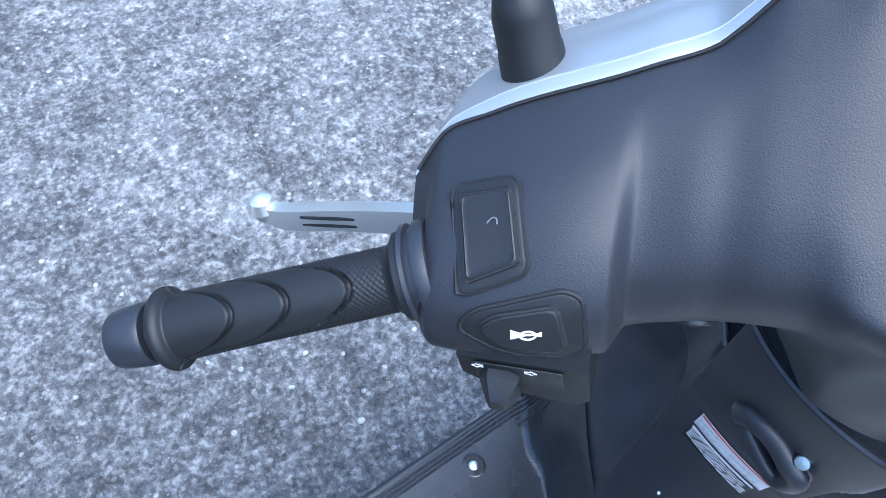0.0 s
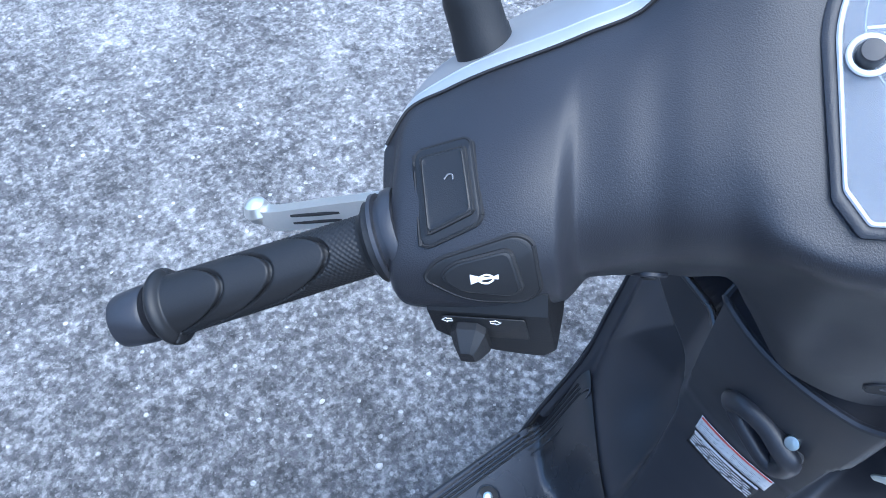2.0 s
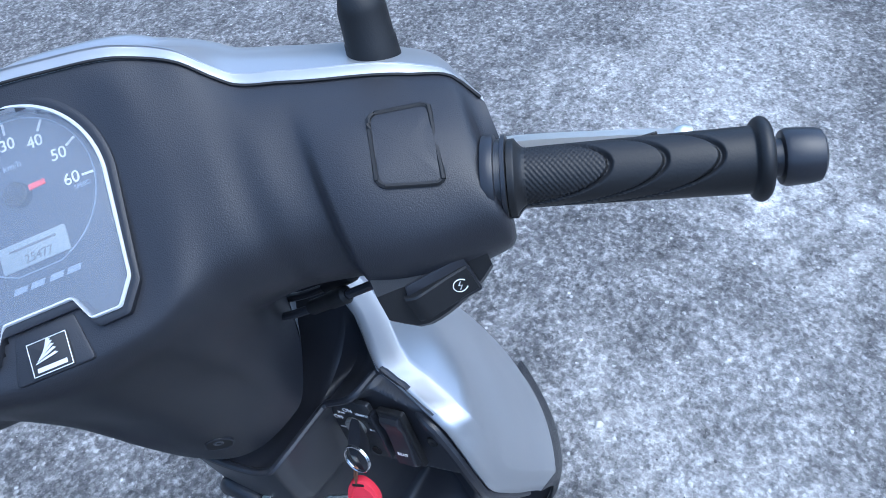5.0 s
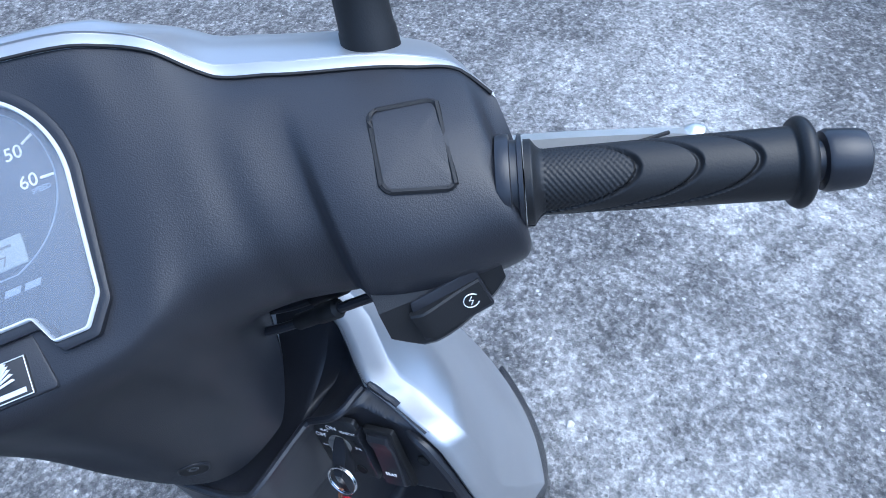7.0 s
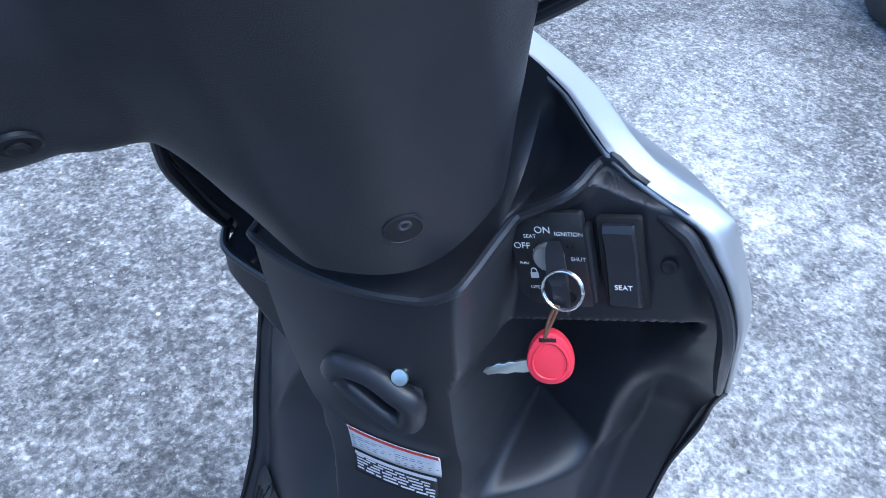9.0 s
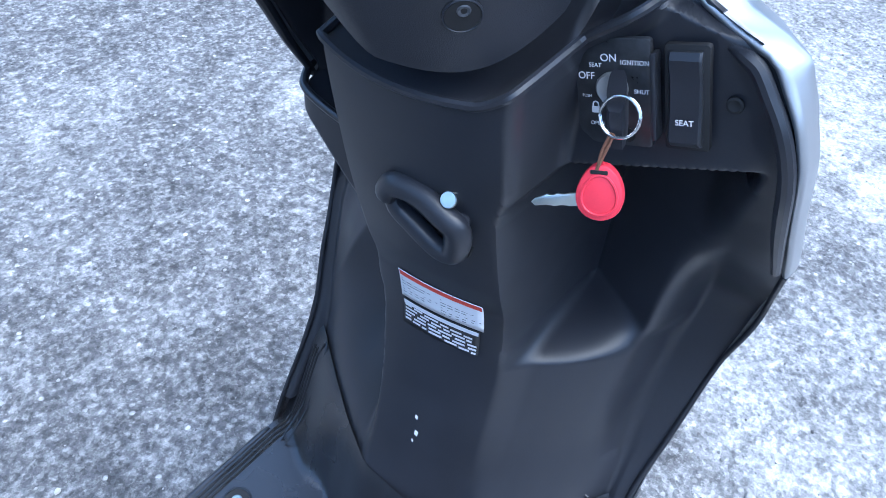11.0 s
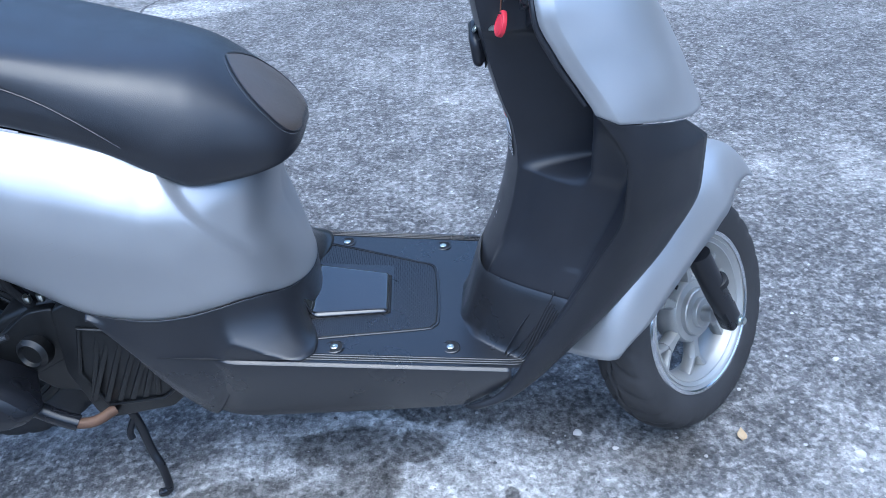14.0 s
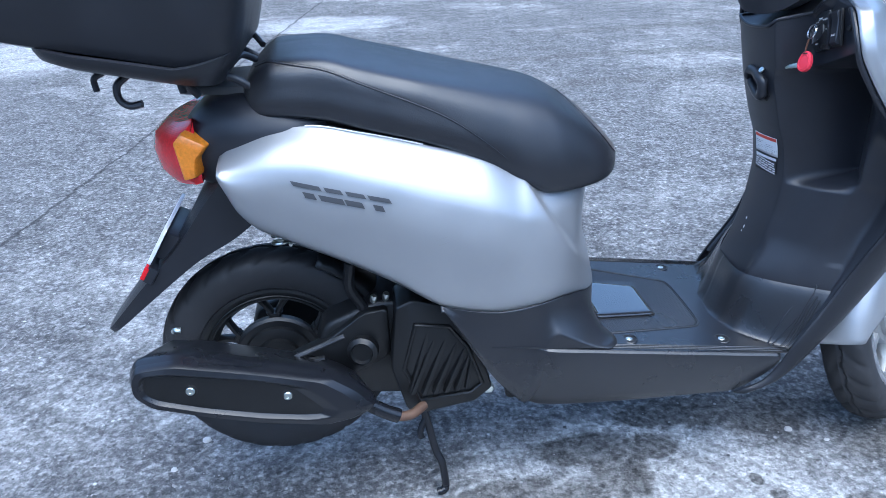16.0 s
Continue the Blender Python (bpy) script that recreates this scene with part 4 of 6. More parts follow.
starter = part("starter_switch", start_block(), SWITCH, scooter, "black starter switch with a white ring symbol", m=BAR, angle=28)
sface = axes((0.0574, -0.1785, 0.9555), (-0.96, 0, 0.12), (0, -1, 0)) @ Matrix.Rotation(radians(8), 4, "Z")
part("frame", slab(rounded([(-0.017, -0.011), (0.018, -0.011), (0.018, 0.011), (-0.013, 0.011)], 0.002), 0.0014, 0.0005), DARK, starter, m=BAR @ sface)
rk = []
for x in steps(-0.016, 0.017, 12):
    hgt = hermite((-0.016, -0.010, -0.003, 0.008, 0.017), (0.003, 0.006, 0.0052, 0.0034, 0.0028), x)
    rk.append([Vector((x, y, z)) for y, z in ((-0.009, 0), (-0.009, hgt - 0.001), (-0.0082, hgt), (0.0052, hgt), (0.006, hgt - 0.001), (0.006, 0))])
part("rocker", sheet(rk, closed=True, caps=True), SWITCH, starter, m=BAR @ sface)
ring = [(0.0035 * math.cos(a), 0.0035 * math.sin(a), 0) for a in steps(0.5, 5.6, 14)]
part("symbol", join(tube(ring, 0.0003, 5, 1), tube([(0.001, 0.002, 0), (-0.0008, 0.0004, 0), (0.0008, -0.0002, 0), (-0.001, -0.002, 0)], 0.00025, 5, 0)), WHITE, starter, "white ring symbol", m=BAR @ sface @ Matrix.Translation((0.010, -0.0015, 0.0034)))

# Grips, bar ends, levers and mirror stems on both sides.
GRIP_A, GRIP_B = Vector((0.0792, 0.2285, 0.9835)), Vector((0.0475, 0.336, 0.964))


def flip(p, s):
    return Vector((p[0], s * p[1], p[2]))


def grip_mesh(s):
    a, b = flip(GRIP_A, s), flip(GRIP_B, s)
    d = (b - a).normalized()
    n = Vector((-0.62, 0, 0.78))
    n = (n - d * n.dot(d)).normalized()
    side = d.cross(n)
    length = (b - a).length
    rows = []
    count, around = 230, 112
    lines = (0.0225, 0.0495, 0.0745) if s > 0 else (0.045, 0.069, 0.092)
    for i in range(count + 1):
        q = length * i / count
        row = []
        for j in range(around):
            th = 2 * math.pi * j / around
            off = abs((th + math.pi) % (2 * math.pi) - math.pi)
            bend = 0.017 * off**2 * (1 + 0.05 * off**2)
            r = 0.0139 + 0.0012 * (q / length)
            if off < 1.75:
                for k in lines:
                    gap = abs(q - (k + s * bend))
                    if gap < 0.0017:
                        r -= 0.0023 * (1 - (gap / 0.0017) ** 2)
            if 0.0075 < q < lines[0] + (s * bend if off < 1.75 else s * 0.045):
                r += 0.00042 * math.sin(q * 2 * math.pi / 0.0024) * math.sin(th * 28) - 0.0003
            if q < 0.0075:
                r += 0.0046 * (1 - max(0, q - 0.003) / 0.0045) ** 1.6
            e = length - q
            if e < 0.0075:
                r += 0.0038 * math.sin(math.pi * min(1, e / 0.0075)) ** 0.5
            row.append(a + d * q + (n * math.cos(th) + side * math.sin(th)) * r)
        rows.append(row)
    return sheet(rows, closed=True, caps=True)


for s in (1, -1):
    a, b = flip(GRIP_A, s), flip(GRIP_B, s)
    d = (b - a).normalized()
    grip = part("grip", grip_mesh(s), RUBBER, scooter, "black rubber grip with curved grooves", m=BAR, angle=60)
    part("collar", lathe([(0.012, -0.013), (0.0208, -0.012), (0.0216, -0.009), (0.0210, -0.0065), (0.0188, -0.0060), (0.0186, -0.0035), (0.0208, -0.0030), (0.0210, -0.0012), (0.012, -0.001)], 44), DARK, grip, m=BAR @ axes(a + d * 0.0005, d))
    part("bar_end", lathe([(0.009, 0.0), (0.0095, 0.0045), (0.0132, 0.005), (0.0143, 0.007), (0.0136, 0.019), (0.0128, 0.0225), (0.0105, 0.024), (0.003, 0.0245)], 36), DARK, grip, "black plastic bar end", m=BAR @ axes(b + d * 0.0005, d) @ Matrix.Scale(1.0 if s > 0 else 0.9, 4))
    # lever blade
    blade = []
    path = spline([(0.126, 0.205, 0.961), (0.136, 0.249, 0.9505), (0.144, 0.292, 0.9375), (0.147, 0.330, 0.9285), (0.150, 0.345, 0.928)], 30)
    for i, p in enumerate(path):
        if s < 0:
            p = Vector((p.x, 0.205 + (p.y - 0.205) * 0.93, p.z + 0.012 - 0.033 * i / 30))
        hh = hermite((0, 10, 24, 30), (0.010, 0.0085, 0.0075, 0.0055), i)
        ww = 0.0038
        blade.append([flip(p, s) + Vector((x, 0, z)) for x, z in ((-ww, -hh), (ww, -hh * 0.9), (ww * 1.2, 0), (ww, hh * 0.9), (-ww, hh), (-ww * 1.2, 0))])
    lever = part("brake_lever", sheet(blade, closed=True, caps=True), LEVER, scooter, "bare aluminium brake lever with a ball end", m=BAR, angle=50)
    part("ball_end", lathe([(0.002, -0.0085), (0.0062, -0.006), (0.0085, 0), (0.0062, 0.006), (0.002, 0.0085)], 20), LEVER, lever, m=BAR @ Matrix.Translation(flip((0.150, 0.345, 0.931) if s > 0 else (0.150, 0.335, 0.909), s)))
    for dz in (-0.0052, -0.0108) if s > 0 else (-0.0136, -0.0192):
        part("slot", tube([flip((0.1392, 0.284, 0.947 + dz), s), flip((0.1408, 0.302, 0.943 + dz), s), flip((0.1424, 0.318, 0.940 + dz), s)], 0.0011, 8, 3), GAP, lever, m=BAR)
    base, top = flip((0.153, 0.188, 1.020), s), flip((0.158, 0.195, 1.064), s)
    stem = part("mirror_stem", tube([top - Vector((0, 0, 0.004)), top + flip((0.004, 0.006, 0.012), s), top + flip((0.022, 0.028, 0.020), s), top + flip((0.075, 0.085, 0.026), s), top + flip((0.15, 0.165, 0.034), s)], 0.0052, 12, 8), DARK, scooter, "black mirror stem with a rubber boot", m=BAR)
    part("boot", lathe([(0.0146, -0.006), (0.0146, 0.0), (0.0140, 0.004), (0.0132, 0.020), (0.0127, 0.021), (0.0122, 0.036), (0.0105, 0.043), (0.0072, 0.046), (0.005, 0.046)], 36), RUBBER, stem, "black rubber boot", m=BAR @ axes(base, top - base))

# Throttle cables under the right arm.
for pts, r in (([(0.150, -0.055, 0.905), (0.130, -0.085, 0.913), (0.092, -0.152, 0.944)], 0.0027), ([(0.165, -0.065, 0.900), (0.140, -0.10, 0.915), (0.100, -0.150, 0.952)], 0.0027)):
    cable = part("throttle_cable", tube(pts, r, 10, 10), DARK, scooter, "black throttle cable", m=BAR)
    e = Vector(pts[2]) - Vector(pts[1])
    part("sleeve", lathe([(0.0028, -0.004), (0.0045, -0.003), (0.0045, 0.014), (0.0052, 0.015), (0.0052, 0.028), (0.0035, 0.030)], 16), RUBBER, cable, m=BAR @ axes(Vector(pts[1]) + e * 0.25, e))
# Screws of the neck.
p, n = cowl_frame(0.002, 0.885)
neck = part("screw_recess", lathe([(0.0082, 0.0006), (0.0086, 0.0011), (0.0093, 0.0006), (0.0093, -0.001), (0.001, -0.001)], 28), DARK, scooter, "round screw recess", m=BAR @ axes(p, n))
part("hole", lathe([(0.0083, 0.0), (0.0082, 0.0009), (0.001, 0.0010)], 24), GAP, neck, m=BAR @ axes(p, n))
part("screw", lathe([(0.0034, 0.0), (0.0034, 0.0016), (0.0027, 0.0022), (0.0008, 0.0014)], 20), MARK, neck, m=BAR @ axes(p + n * 0.0003 + Vector((0, -0.001, 0.003)), n))

p, n = cowl_frame(0.1165, 0.80)
under = part("screw_recess", lathe([(0.0072, 0.0006), (0.0078, 0.0012), (0.0085, 0.0006), (0.0085, -0.001), (0.001, -0.001)], 28), DARK, scooter, "round screw recess below the arm", m=BAR @ axes(p, (-0.72, 0, -0.69)))
part("hole", lathe([(0.0073, 0.0), (0.0072, 0.0009), (0.001, 0.0010)], 24), GAP, under, m=BAR @ axes(p, (-0.72, 0, -0.69)))
part("screw", lathe([(0.0042, 0.0), (0.0042, 0.0018), (0.0032, 0.0026), (0.0010, 0.0018)], 20), RUBBER, under, m=BAR @ axes(p, (-0.72, 0, -0.69)))

# ---- speedometer ----
GS, GN = Vector((0.777, 0, 0.629)), Vector((-0.629, 0, 0.777))
GM = Matrix((Vector((0, -1, 0)), GS, GN)).transposed().to_4x4()
GM.translation = Vector((0.122, 0, 1.0395))


def gauge_outline(k=0.0):
    low = [(-0.049, -0.047), (-0.0405, -0.0595), (-0.025, -0.0595), (-0.0185, -0.0470), (0.0185, -0.0470), (0.025, -0.0595), (0.0405, -0.0595), (0.049, -0.047)]
    arc = [(0.0525 * math.cos(a), 0.008 + 0.0525 * math.sin(a)) for a in steps(0.0, math.pi, 30)]
    pts = [Vector(q) for q in low] + [Vector(q) for q in arc]
    pts = rounded(pts, 0.0015, 2)
    c = Vector((0, 0))
    return [q + (c - q).normalized() * k for q in pts]


def ring_of(o, i, h):
    """A raised frame between two outlines of equal count."""
    rows = [[Vector((q.x, q.y, z)) for q in line] for line, z in ((o, -0.002), (o, h * 0.7), ([a.lerp(b, 0.3) for a, b in zip(o, i)], h), ([a.lerp(b, 0.7) for a, b in zip(o, i)], h), (i, h * 0.6), (i, -0.002))]
    return sheet(rows, closed=True)


def dial_material():
    return mat("dark blue dial print", (0.045, 0.055, 0.075), 0.5, vary=0.1)


def lens_material():
    m = bpy.data.materials.new("scuffed clear lens with painted sky haze")
    m.use_nodes = True
    nodes, link = m.node_tree.nodes, m.node_tree.links.new
    clear = nodes.new("ShaderNodeBsdfTransparent")
    gloss = nodes.new("ShaderNodeBsdfGlossy")
    gloss.inputs["Roughness"].default_value = 0.04
    fresnel = nodes.new("ShaderNodeFresnel")
    fresnel.inputs["IOR"].default_value = 1.36
    glass = nodes.new("ShaderNodeMixShader")
    link(fresnel.outputs[0], glass.inputs[0])
    link(clear.outputs[0], glass.inputs[1])
    link(gloss.outputs[0], glass.inputs[2])
    # Bluish diffuse share: scuffing, plus the sky's haze on the lens painted in.
    scuff = nodes.new("ShaderNodeBsdfDiffuse")
    scuff.inputs["Color"].default_value = (0.42, 0.47, 0.56, 1)
    tex = nodes.new("ShaderNodeTexNoise")
    tex.inputs["Scale"].default_value = 45
    tex.inputs["Detail"].default_value = 8
    rng = nodes.new("ShaderNodeMapRange")
    rng.inputs[1].default_value, rng.inputs[2].default_value, rng.inputs[3].default_value, rng.inputs[4].default_value = 0.3, 0.7, 0.10, 0.20
    link(tex.outputs[0], rng.inputs[0])
    mix = nodes.new("ShaderNodeMixShader")
    link(rng.outputs[0], mix.inputs[0])
    link(glass.outputs[0], mix.inputs[1])
    link(scuff.outputs[0], mix.inputs[2])
    link(mix.outputs[0], nodes["Material Output"].inputs[0])
    return m


DIAL, LENS = dial_material(), lens_material()
GLAZED = mat("clear lens edge", (0.55, 0.57, 0.6), 0.12, vary=0.08, coat=1.0)
LCD = mat("grey display", (0.30, 0.34, 0.36), 0.4, vary=0.06)
NEEDLE = mat("red needle", (0.85, 0.07, 0.07), 0.4, vary=0.05)
HALO = mat("pale blue print", (0.28, 0.33, 0.42), 0.5, vary=0.08)
speedo = part("speedometer", ring_of(gauge_outline(-0.0048), gauge_outline(0.0), 0.0022), COVER_GREY, scooter, "speedometer with a red needle behind a scuffed, sky-hazed lens", m=BAR @ GM)
part("lens_rim", ring_of(gauge_outline(0.0), gauge_outline(0.0022), 0.0026), GLAZED, speedo, "bright clear lens rim", m=BAR @ GM)
DEEP = BAR @ GM @ Matrix.Translation((0, 0, -0.0105))


def inside(q, poly):
    hit = False
    for a, b in zip(poly, poly[1:] + poly[:1]):
        if (a.y > q.y) != (b.y > q.y) and q.x < a.x + (q.y - a.y) * (b.x - a.x) / (b.y - a.y):
            hit = not hit
    return hit


def open_well(ob, poly):
    """Cuts the dial opening into the cover."""
    bm = bmesh.new()
    bm.from_mesh(ob.data)
    back = (BAR @ GM).inverted()
    gone = []
    for f in bm.faces:
        q = back @ f.calc_center_median()
        if abs(q.z) < 0.014 and inside(q, poly):
            gone.append(f)
    bmesh.ops.delete(bm, geom=gone, context="FACES")
    bm.to_mesh(ob.data)
    bm.free()


open_well(cowl, gauge_outline(0.0022))
part("well", sheet([[Vector((q.x, q.y, z)) for q in gauge_outline(0.0012)] for z in (0.001, -0.004, -0.0105)], closed=True), INK, speedo, m=BAR @ GM)
part("dial", slab(gauge_outline(-0.002), 0.001, 0.0002), DIAL, speedo, "dark blue dial face", m=DEEP)
DC = DEEP @ Matrix.Translation((0, 0.0170, 0.0012))
arc = [(0.0410 * math.cos(a), 0.0410 * math.sin(a), 0) for a in steps(-1.1, math.pi + 1.1, 44)]
part("dial_ring", tube(arc + [(-0.012, -0.0395, 0), (0.012, -0.0395, 0)], 0.0004, 5, 1, True), HALO, speedo, m=DC)
for i in range(7):
    a = radians(182 - i * 31)
    part("tick", box(0.0062, 0.0012, 0.0006, Matrix.Rotation(a, 4, "Z") @ Matrix.Translation((0.0372, 0, 0)), 0.0001, 1), WHITE, speedo, m=DC)
    part("numeral", letters(str(i * 10), 0.0088, Matrix.Translation((0.0285 * math.cos(a), 0.0285 * math.sin(a), 0)), 0.0002), WHITE, speedo, m=DC)
part("unit", letters("km/h", 0.0052, Matrix.Translation((0, 0.0165, 0)), 0.0002), HALO, speedo, m=DC)
part("caption", letters("SPEED", 0.0034, Matrix.Translation((0.033, -0.0072, 0)), 0.0002), HALO, speedo, m=DC)
na = radians(182)
part("needle", join(box(0.020, 0.0016, 0.001, Matrix.Rotation(na, 4, "Z") @ Matrix.Translation((0.0205, 0, 0.004)), 0.0003, 1), box(0.009, 0.0030, 0.001, Matrix.Rotation(na, 4, "Z") @ Matrix.Translation((-0.0125, 0, 0.004)), 0.0003, 1)), NEEDLE, speedo, "red needle", m=DC)
part("needle_hub", lathe([(0.0065, 0.0), (0.0065, 0.004), (0.0055, 0.005), (0.001, 0.005)], 28), INK, speedo, m=DC)
part("display", slab(rounded([(-0.0185, -0.036), (0.0185, -0.036), (0.0185, -0.0225), (-0.0185, -0.0225)], 0.001), 0.0008, 0.0002), LCD, speedo, "grey odometer display", m=DC)
part("odometer_digits", letters("25477", 0.0062, Matrix.Translation((0.002, -0.0325, 0.001)), 0.0001), GREY, speedo, m=DC)
part("display_bar", box(0.026, 0.0012, 0.0003, Matrix.Translation((0.0, -0.0262, 0.001)), 0.0001, 1), GREY, speedo, m=DC)
for i, x in enumerate((-0.017, -0.0075, 0.003, 0.0125)):
    part("name_bar", slab([(x, -0.0475), (x + 0.0075, -0.0475), (x + 0.009, -0.0445), (x + 0.0015, -0.0445)], 0.0003, 0.0001), HALO, speedo, m=DC)
lens = part("lens", slab(gauge_outline(0.0016), 0.0016, 0.0006), LENS, speedo, "scuffed clear lens with painted sky haze", m=BAR @ GM @ Matrix.Translation((0, 0, -0.0002)))
lens.visible_shadow = False
kb = BAR @ GM @ Matrix.Translation((-0.0415, 0.0015, 0.0012))
part("reset_knob", lathe([(0.0048, 0.0), (0.0046, 0.006), (0.0040, 0.0072), (0.001, 0.0074)], 28), DARK, speedo, "black reset knob", m=kb)
part("knob_ring", lathe([(0.0056, -0.001), (0.0078, 0.0), (0.0080, 0.0016), (0.0074, 0.0022), (0.0060, 0.0022), (0.0054, 0.001)], 32, caps=False), GLAZED, speedo, "clear ring round the knob", m=kb)
PRINT = mat("silver print", (0.7, 0.71, 0.73), 0.35, metal=0.2, vary=0.06)
# Emblem plate below the dial.
EM = GM.copy()
EM.translation = Vector((0.0708, 0.0005, 0.9966))
emblem = part("emblem_seat", slab(rounded([(-0.0215, -0.010), (0.0215, -0.010), (0.0165, 0.016), (-0.0165, 0.016)], 0.003), 0.0030, 0.0010, inset=0.0008), COVER_GREY, scooter, "raised black emblem mount", m=BAR @ EM @ Matrix.Translation((0, 0, -0.0022)))
part("plate", slab(rounded([(-0.0108, -0.0085), (0.0108, -0.0085), (0.0108, 0.0085), (-0.0108, 0.0085)], 0.0008), 0.0016, 0.0003), INK, emblem, "black square emblem plate", m=BAR @ EM)
part("border", tube([(-0.0102, -0.0080, 0.0017), (0.0102, -0.0080, 0.0017), (0.0102, 0.0080, 0.0017), (-0.0102, 0.0080, 0.0017)], 0.00035, 6, 0, True), PRINT, emblem, m=BAR @ EM)
for i in range(6):
    a = radians(12 + 10 * i)
    p = Vector((-0.0078 + 0.0011 * i, -0.0022 + 0.0009 * i))
    d = Vector((math.cos(a), math.sin(a)))
    n = Vector((-d.y, d.x))
    far = p + d * (0.0122 - 0.0010 * i)
    part("feather", slab([p - n * 0.0002, p + d * 0.007 - n * 0.0006, far - n * 0.0007, far + n * 0.0005 - d * 0.001, p + d * 0.006 + n * 0.0005, p + n * 0.0002], 0.0004, 0.0001), PRINT, emblem, m=BAR @ EM @ Matrix.Translation((0, 0, 0.0016)))
part("name_bar", box(0.0155, 0.0022, 0.0004, Matrix.Translation((0, -0.0056, 0.0018)), 0.0001, 1), PRINT, emblem, m=BAR @ EM)
# ---- ignition panel, hook and labels ----
KR, KU = Vector((0, -0.955, 0.297)), Vector((0.05, 0.297, 0.954))
KN = KR.cross(KU).normalized()
KM = Matrix((KR, KU, KN)).transposed().to_4x4()
KM.translation = Vector((0.2040, -0.0985, 0.7990))
SCRATCHED = mat("scratched black plate", (0.03, 0.031, 0.034), 0.34, size=260, bump=0.35, vary=0.6, patch=160, spec=0.6)
lock = part("ignition_plate", slab(rounded([(-0.0215, -0.022), (-0.0135, -0.029), (0.0195, -0.029), (0.0195, 0.029), (-0.013, 0.029), (-0.0215, 0.018)], 0.0025), 0.0040, 0.0006), SCRATCHED, scooter, "scratched black ignition plate with white lettering", m=KM @ Matrix.Translation((0, 0, -0.002)))
for text, size, x, y in (("ON", 0.0066, -0.0028, 0.0185), ("SEAT", 0.0037, -0.0102, 0.0145), ("OFF", 0.0062, -0.0155, 0.0085), ("IGNITION", 0.0040, 0.0112, 0.0165), ("SHUT", 0.0038, 0.0145, 0.0015), ("OPEN", 0.0036, -0.0108, -0.0178), ("PUSH", 0.0026, -0.0158, -0.0025)):
    part("lettering", letters(text, size * 0.86, Matrix.Translation((x, y, 0.0021)), 0.0001), WHITE, lock, m=KM)
part("padlock_symbol", join(box(0.0046, 0.0036, 0.0003, Matrix.Translation((-0.0112, -0.0100, 0.0021)), 0.0001, 1), tube([(-0.0128, -0.0085, 0.0021), (-0.0126, -0.0064, 0.0021), (-0.0112, -0.0054, 0.0021), (-0.0098, -0.0064, 0.0021), (-0.0096, -0.0085, 0.0021)], 0.0004, 5, 3)), WHITE, lock, m=KM)
part("lock_cylinder", lathe([(0.0085, 0.001), (0.0085, 0.0035), (0.0075, 0.0045), (0.0065, 0.0040), (0.001, 0.0040)], 32), ALLOY, lock, "bare metal lock cylinder", m=KM @ Matrix.Translation((-0.001, 0.003, 0.001)))
part("dial_arc", tube([(-0.0095 * math.cos(a), 0.003 - 0.0115 * math.sin(a), 0.0022) for a in steps(-0.35, 0.9, 10)], 0.0004, 5, 1), WHITE, lock, m=KM)
part("shutter_hole", lathe([(0.0042, 0.0), (0.0040, 0.0008), (0.003, 0.0004), (0.001, 0.0004)], 20), GAP, lock, m=KM @ Matrix.Translation((0.0065, -0.0225, 0.002)))
rows = []
for q in steps(0, 1, 8):
    w = 0.0030 + 0.0022 * math.sin(math.pi * q) ** 0.5
    z = 0.004 + 0.020 * q
    rows.append([Vector((0.0035 + x * w + 0.006 * q, 0.004 + yy - 0.014 * q, z)) for x, yy in ((-1, -0.0105), (1, -0.0105), (1.1, 0), (1, 0.0095), (-1, 0.0095), (-1.1, 0))])
part("key_head", sheet(rows, closed=True, caps=True), DARK, lock, "black plastic key head in the lock", m=KM)
# Seat opener rocker beside the lock.
seat_switch = part("seat_opener", slab(rounded([(-0.0112, -0.028), (0.0112, -0.028), (0.0112, 0.027), (-0.0112, 0.027)], 0.002), 0.004, 0.0006), GAP, scooter, "black seat opener rocker with pale lettering", m=KM @ Matrix.Translation((0.0375, 0.0, -0.002)))
rows = []
for q in steps(-0.025, 0.024, 14):
    hh = hermite((-0.026, -0.022, -0.006, 0.010, 0.020, 0.026), (0.003, 0.0078, 0.0058, 0.0048, 0.0066, 0.003), q)
    rows.append([Vector((x, q, z)) for x, z in ((-0.0082, 0), (-0.0082, hh - 0.0012), (-0.0072, hh), (0.0072, hh), (0.0082, hh - 0.0012), (0.0082, 0))])
part("rocker", sheet(rows, closed=True, caps=True), DARK, seat_switch, m=KM @ Matrix.Translation((0.0375, 0, 0.0)))
part("lettering", letters("SEAT", 0.0042, Matrix.Translation((0.0380, -0.0110, 0.0072)), 0.0002), LABEL, seat_switch, m=KM)
part("side_rib", box(0.003, 0.046, 0.008, Matrix.Translation((0.0218, 0.0, 0.002)), 0.001), DARK, seat_switch, m=KM)
bolt_at = Vector((0.2085, -0.156, 0.812))
part("panel_screw", lathe([(0.0045, 0), (0.0042, 0.0012), (0.003, 0.0016), (0.001, 0.001)], 20), GAP, scooter, "black panel screw", m=axes(bolt_at, (-1, 0, 0.1)))

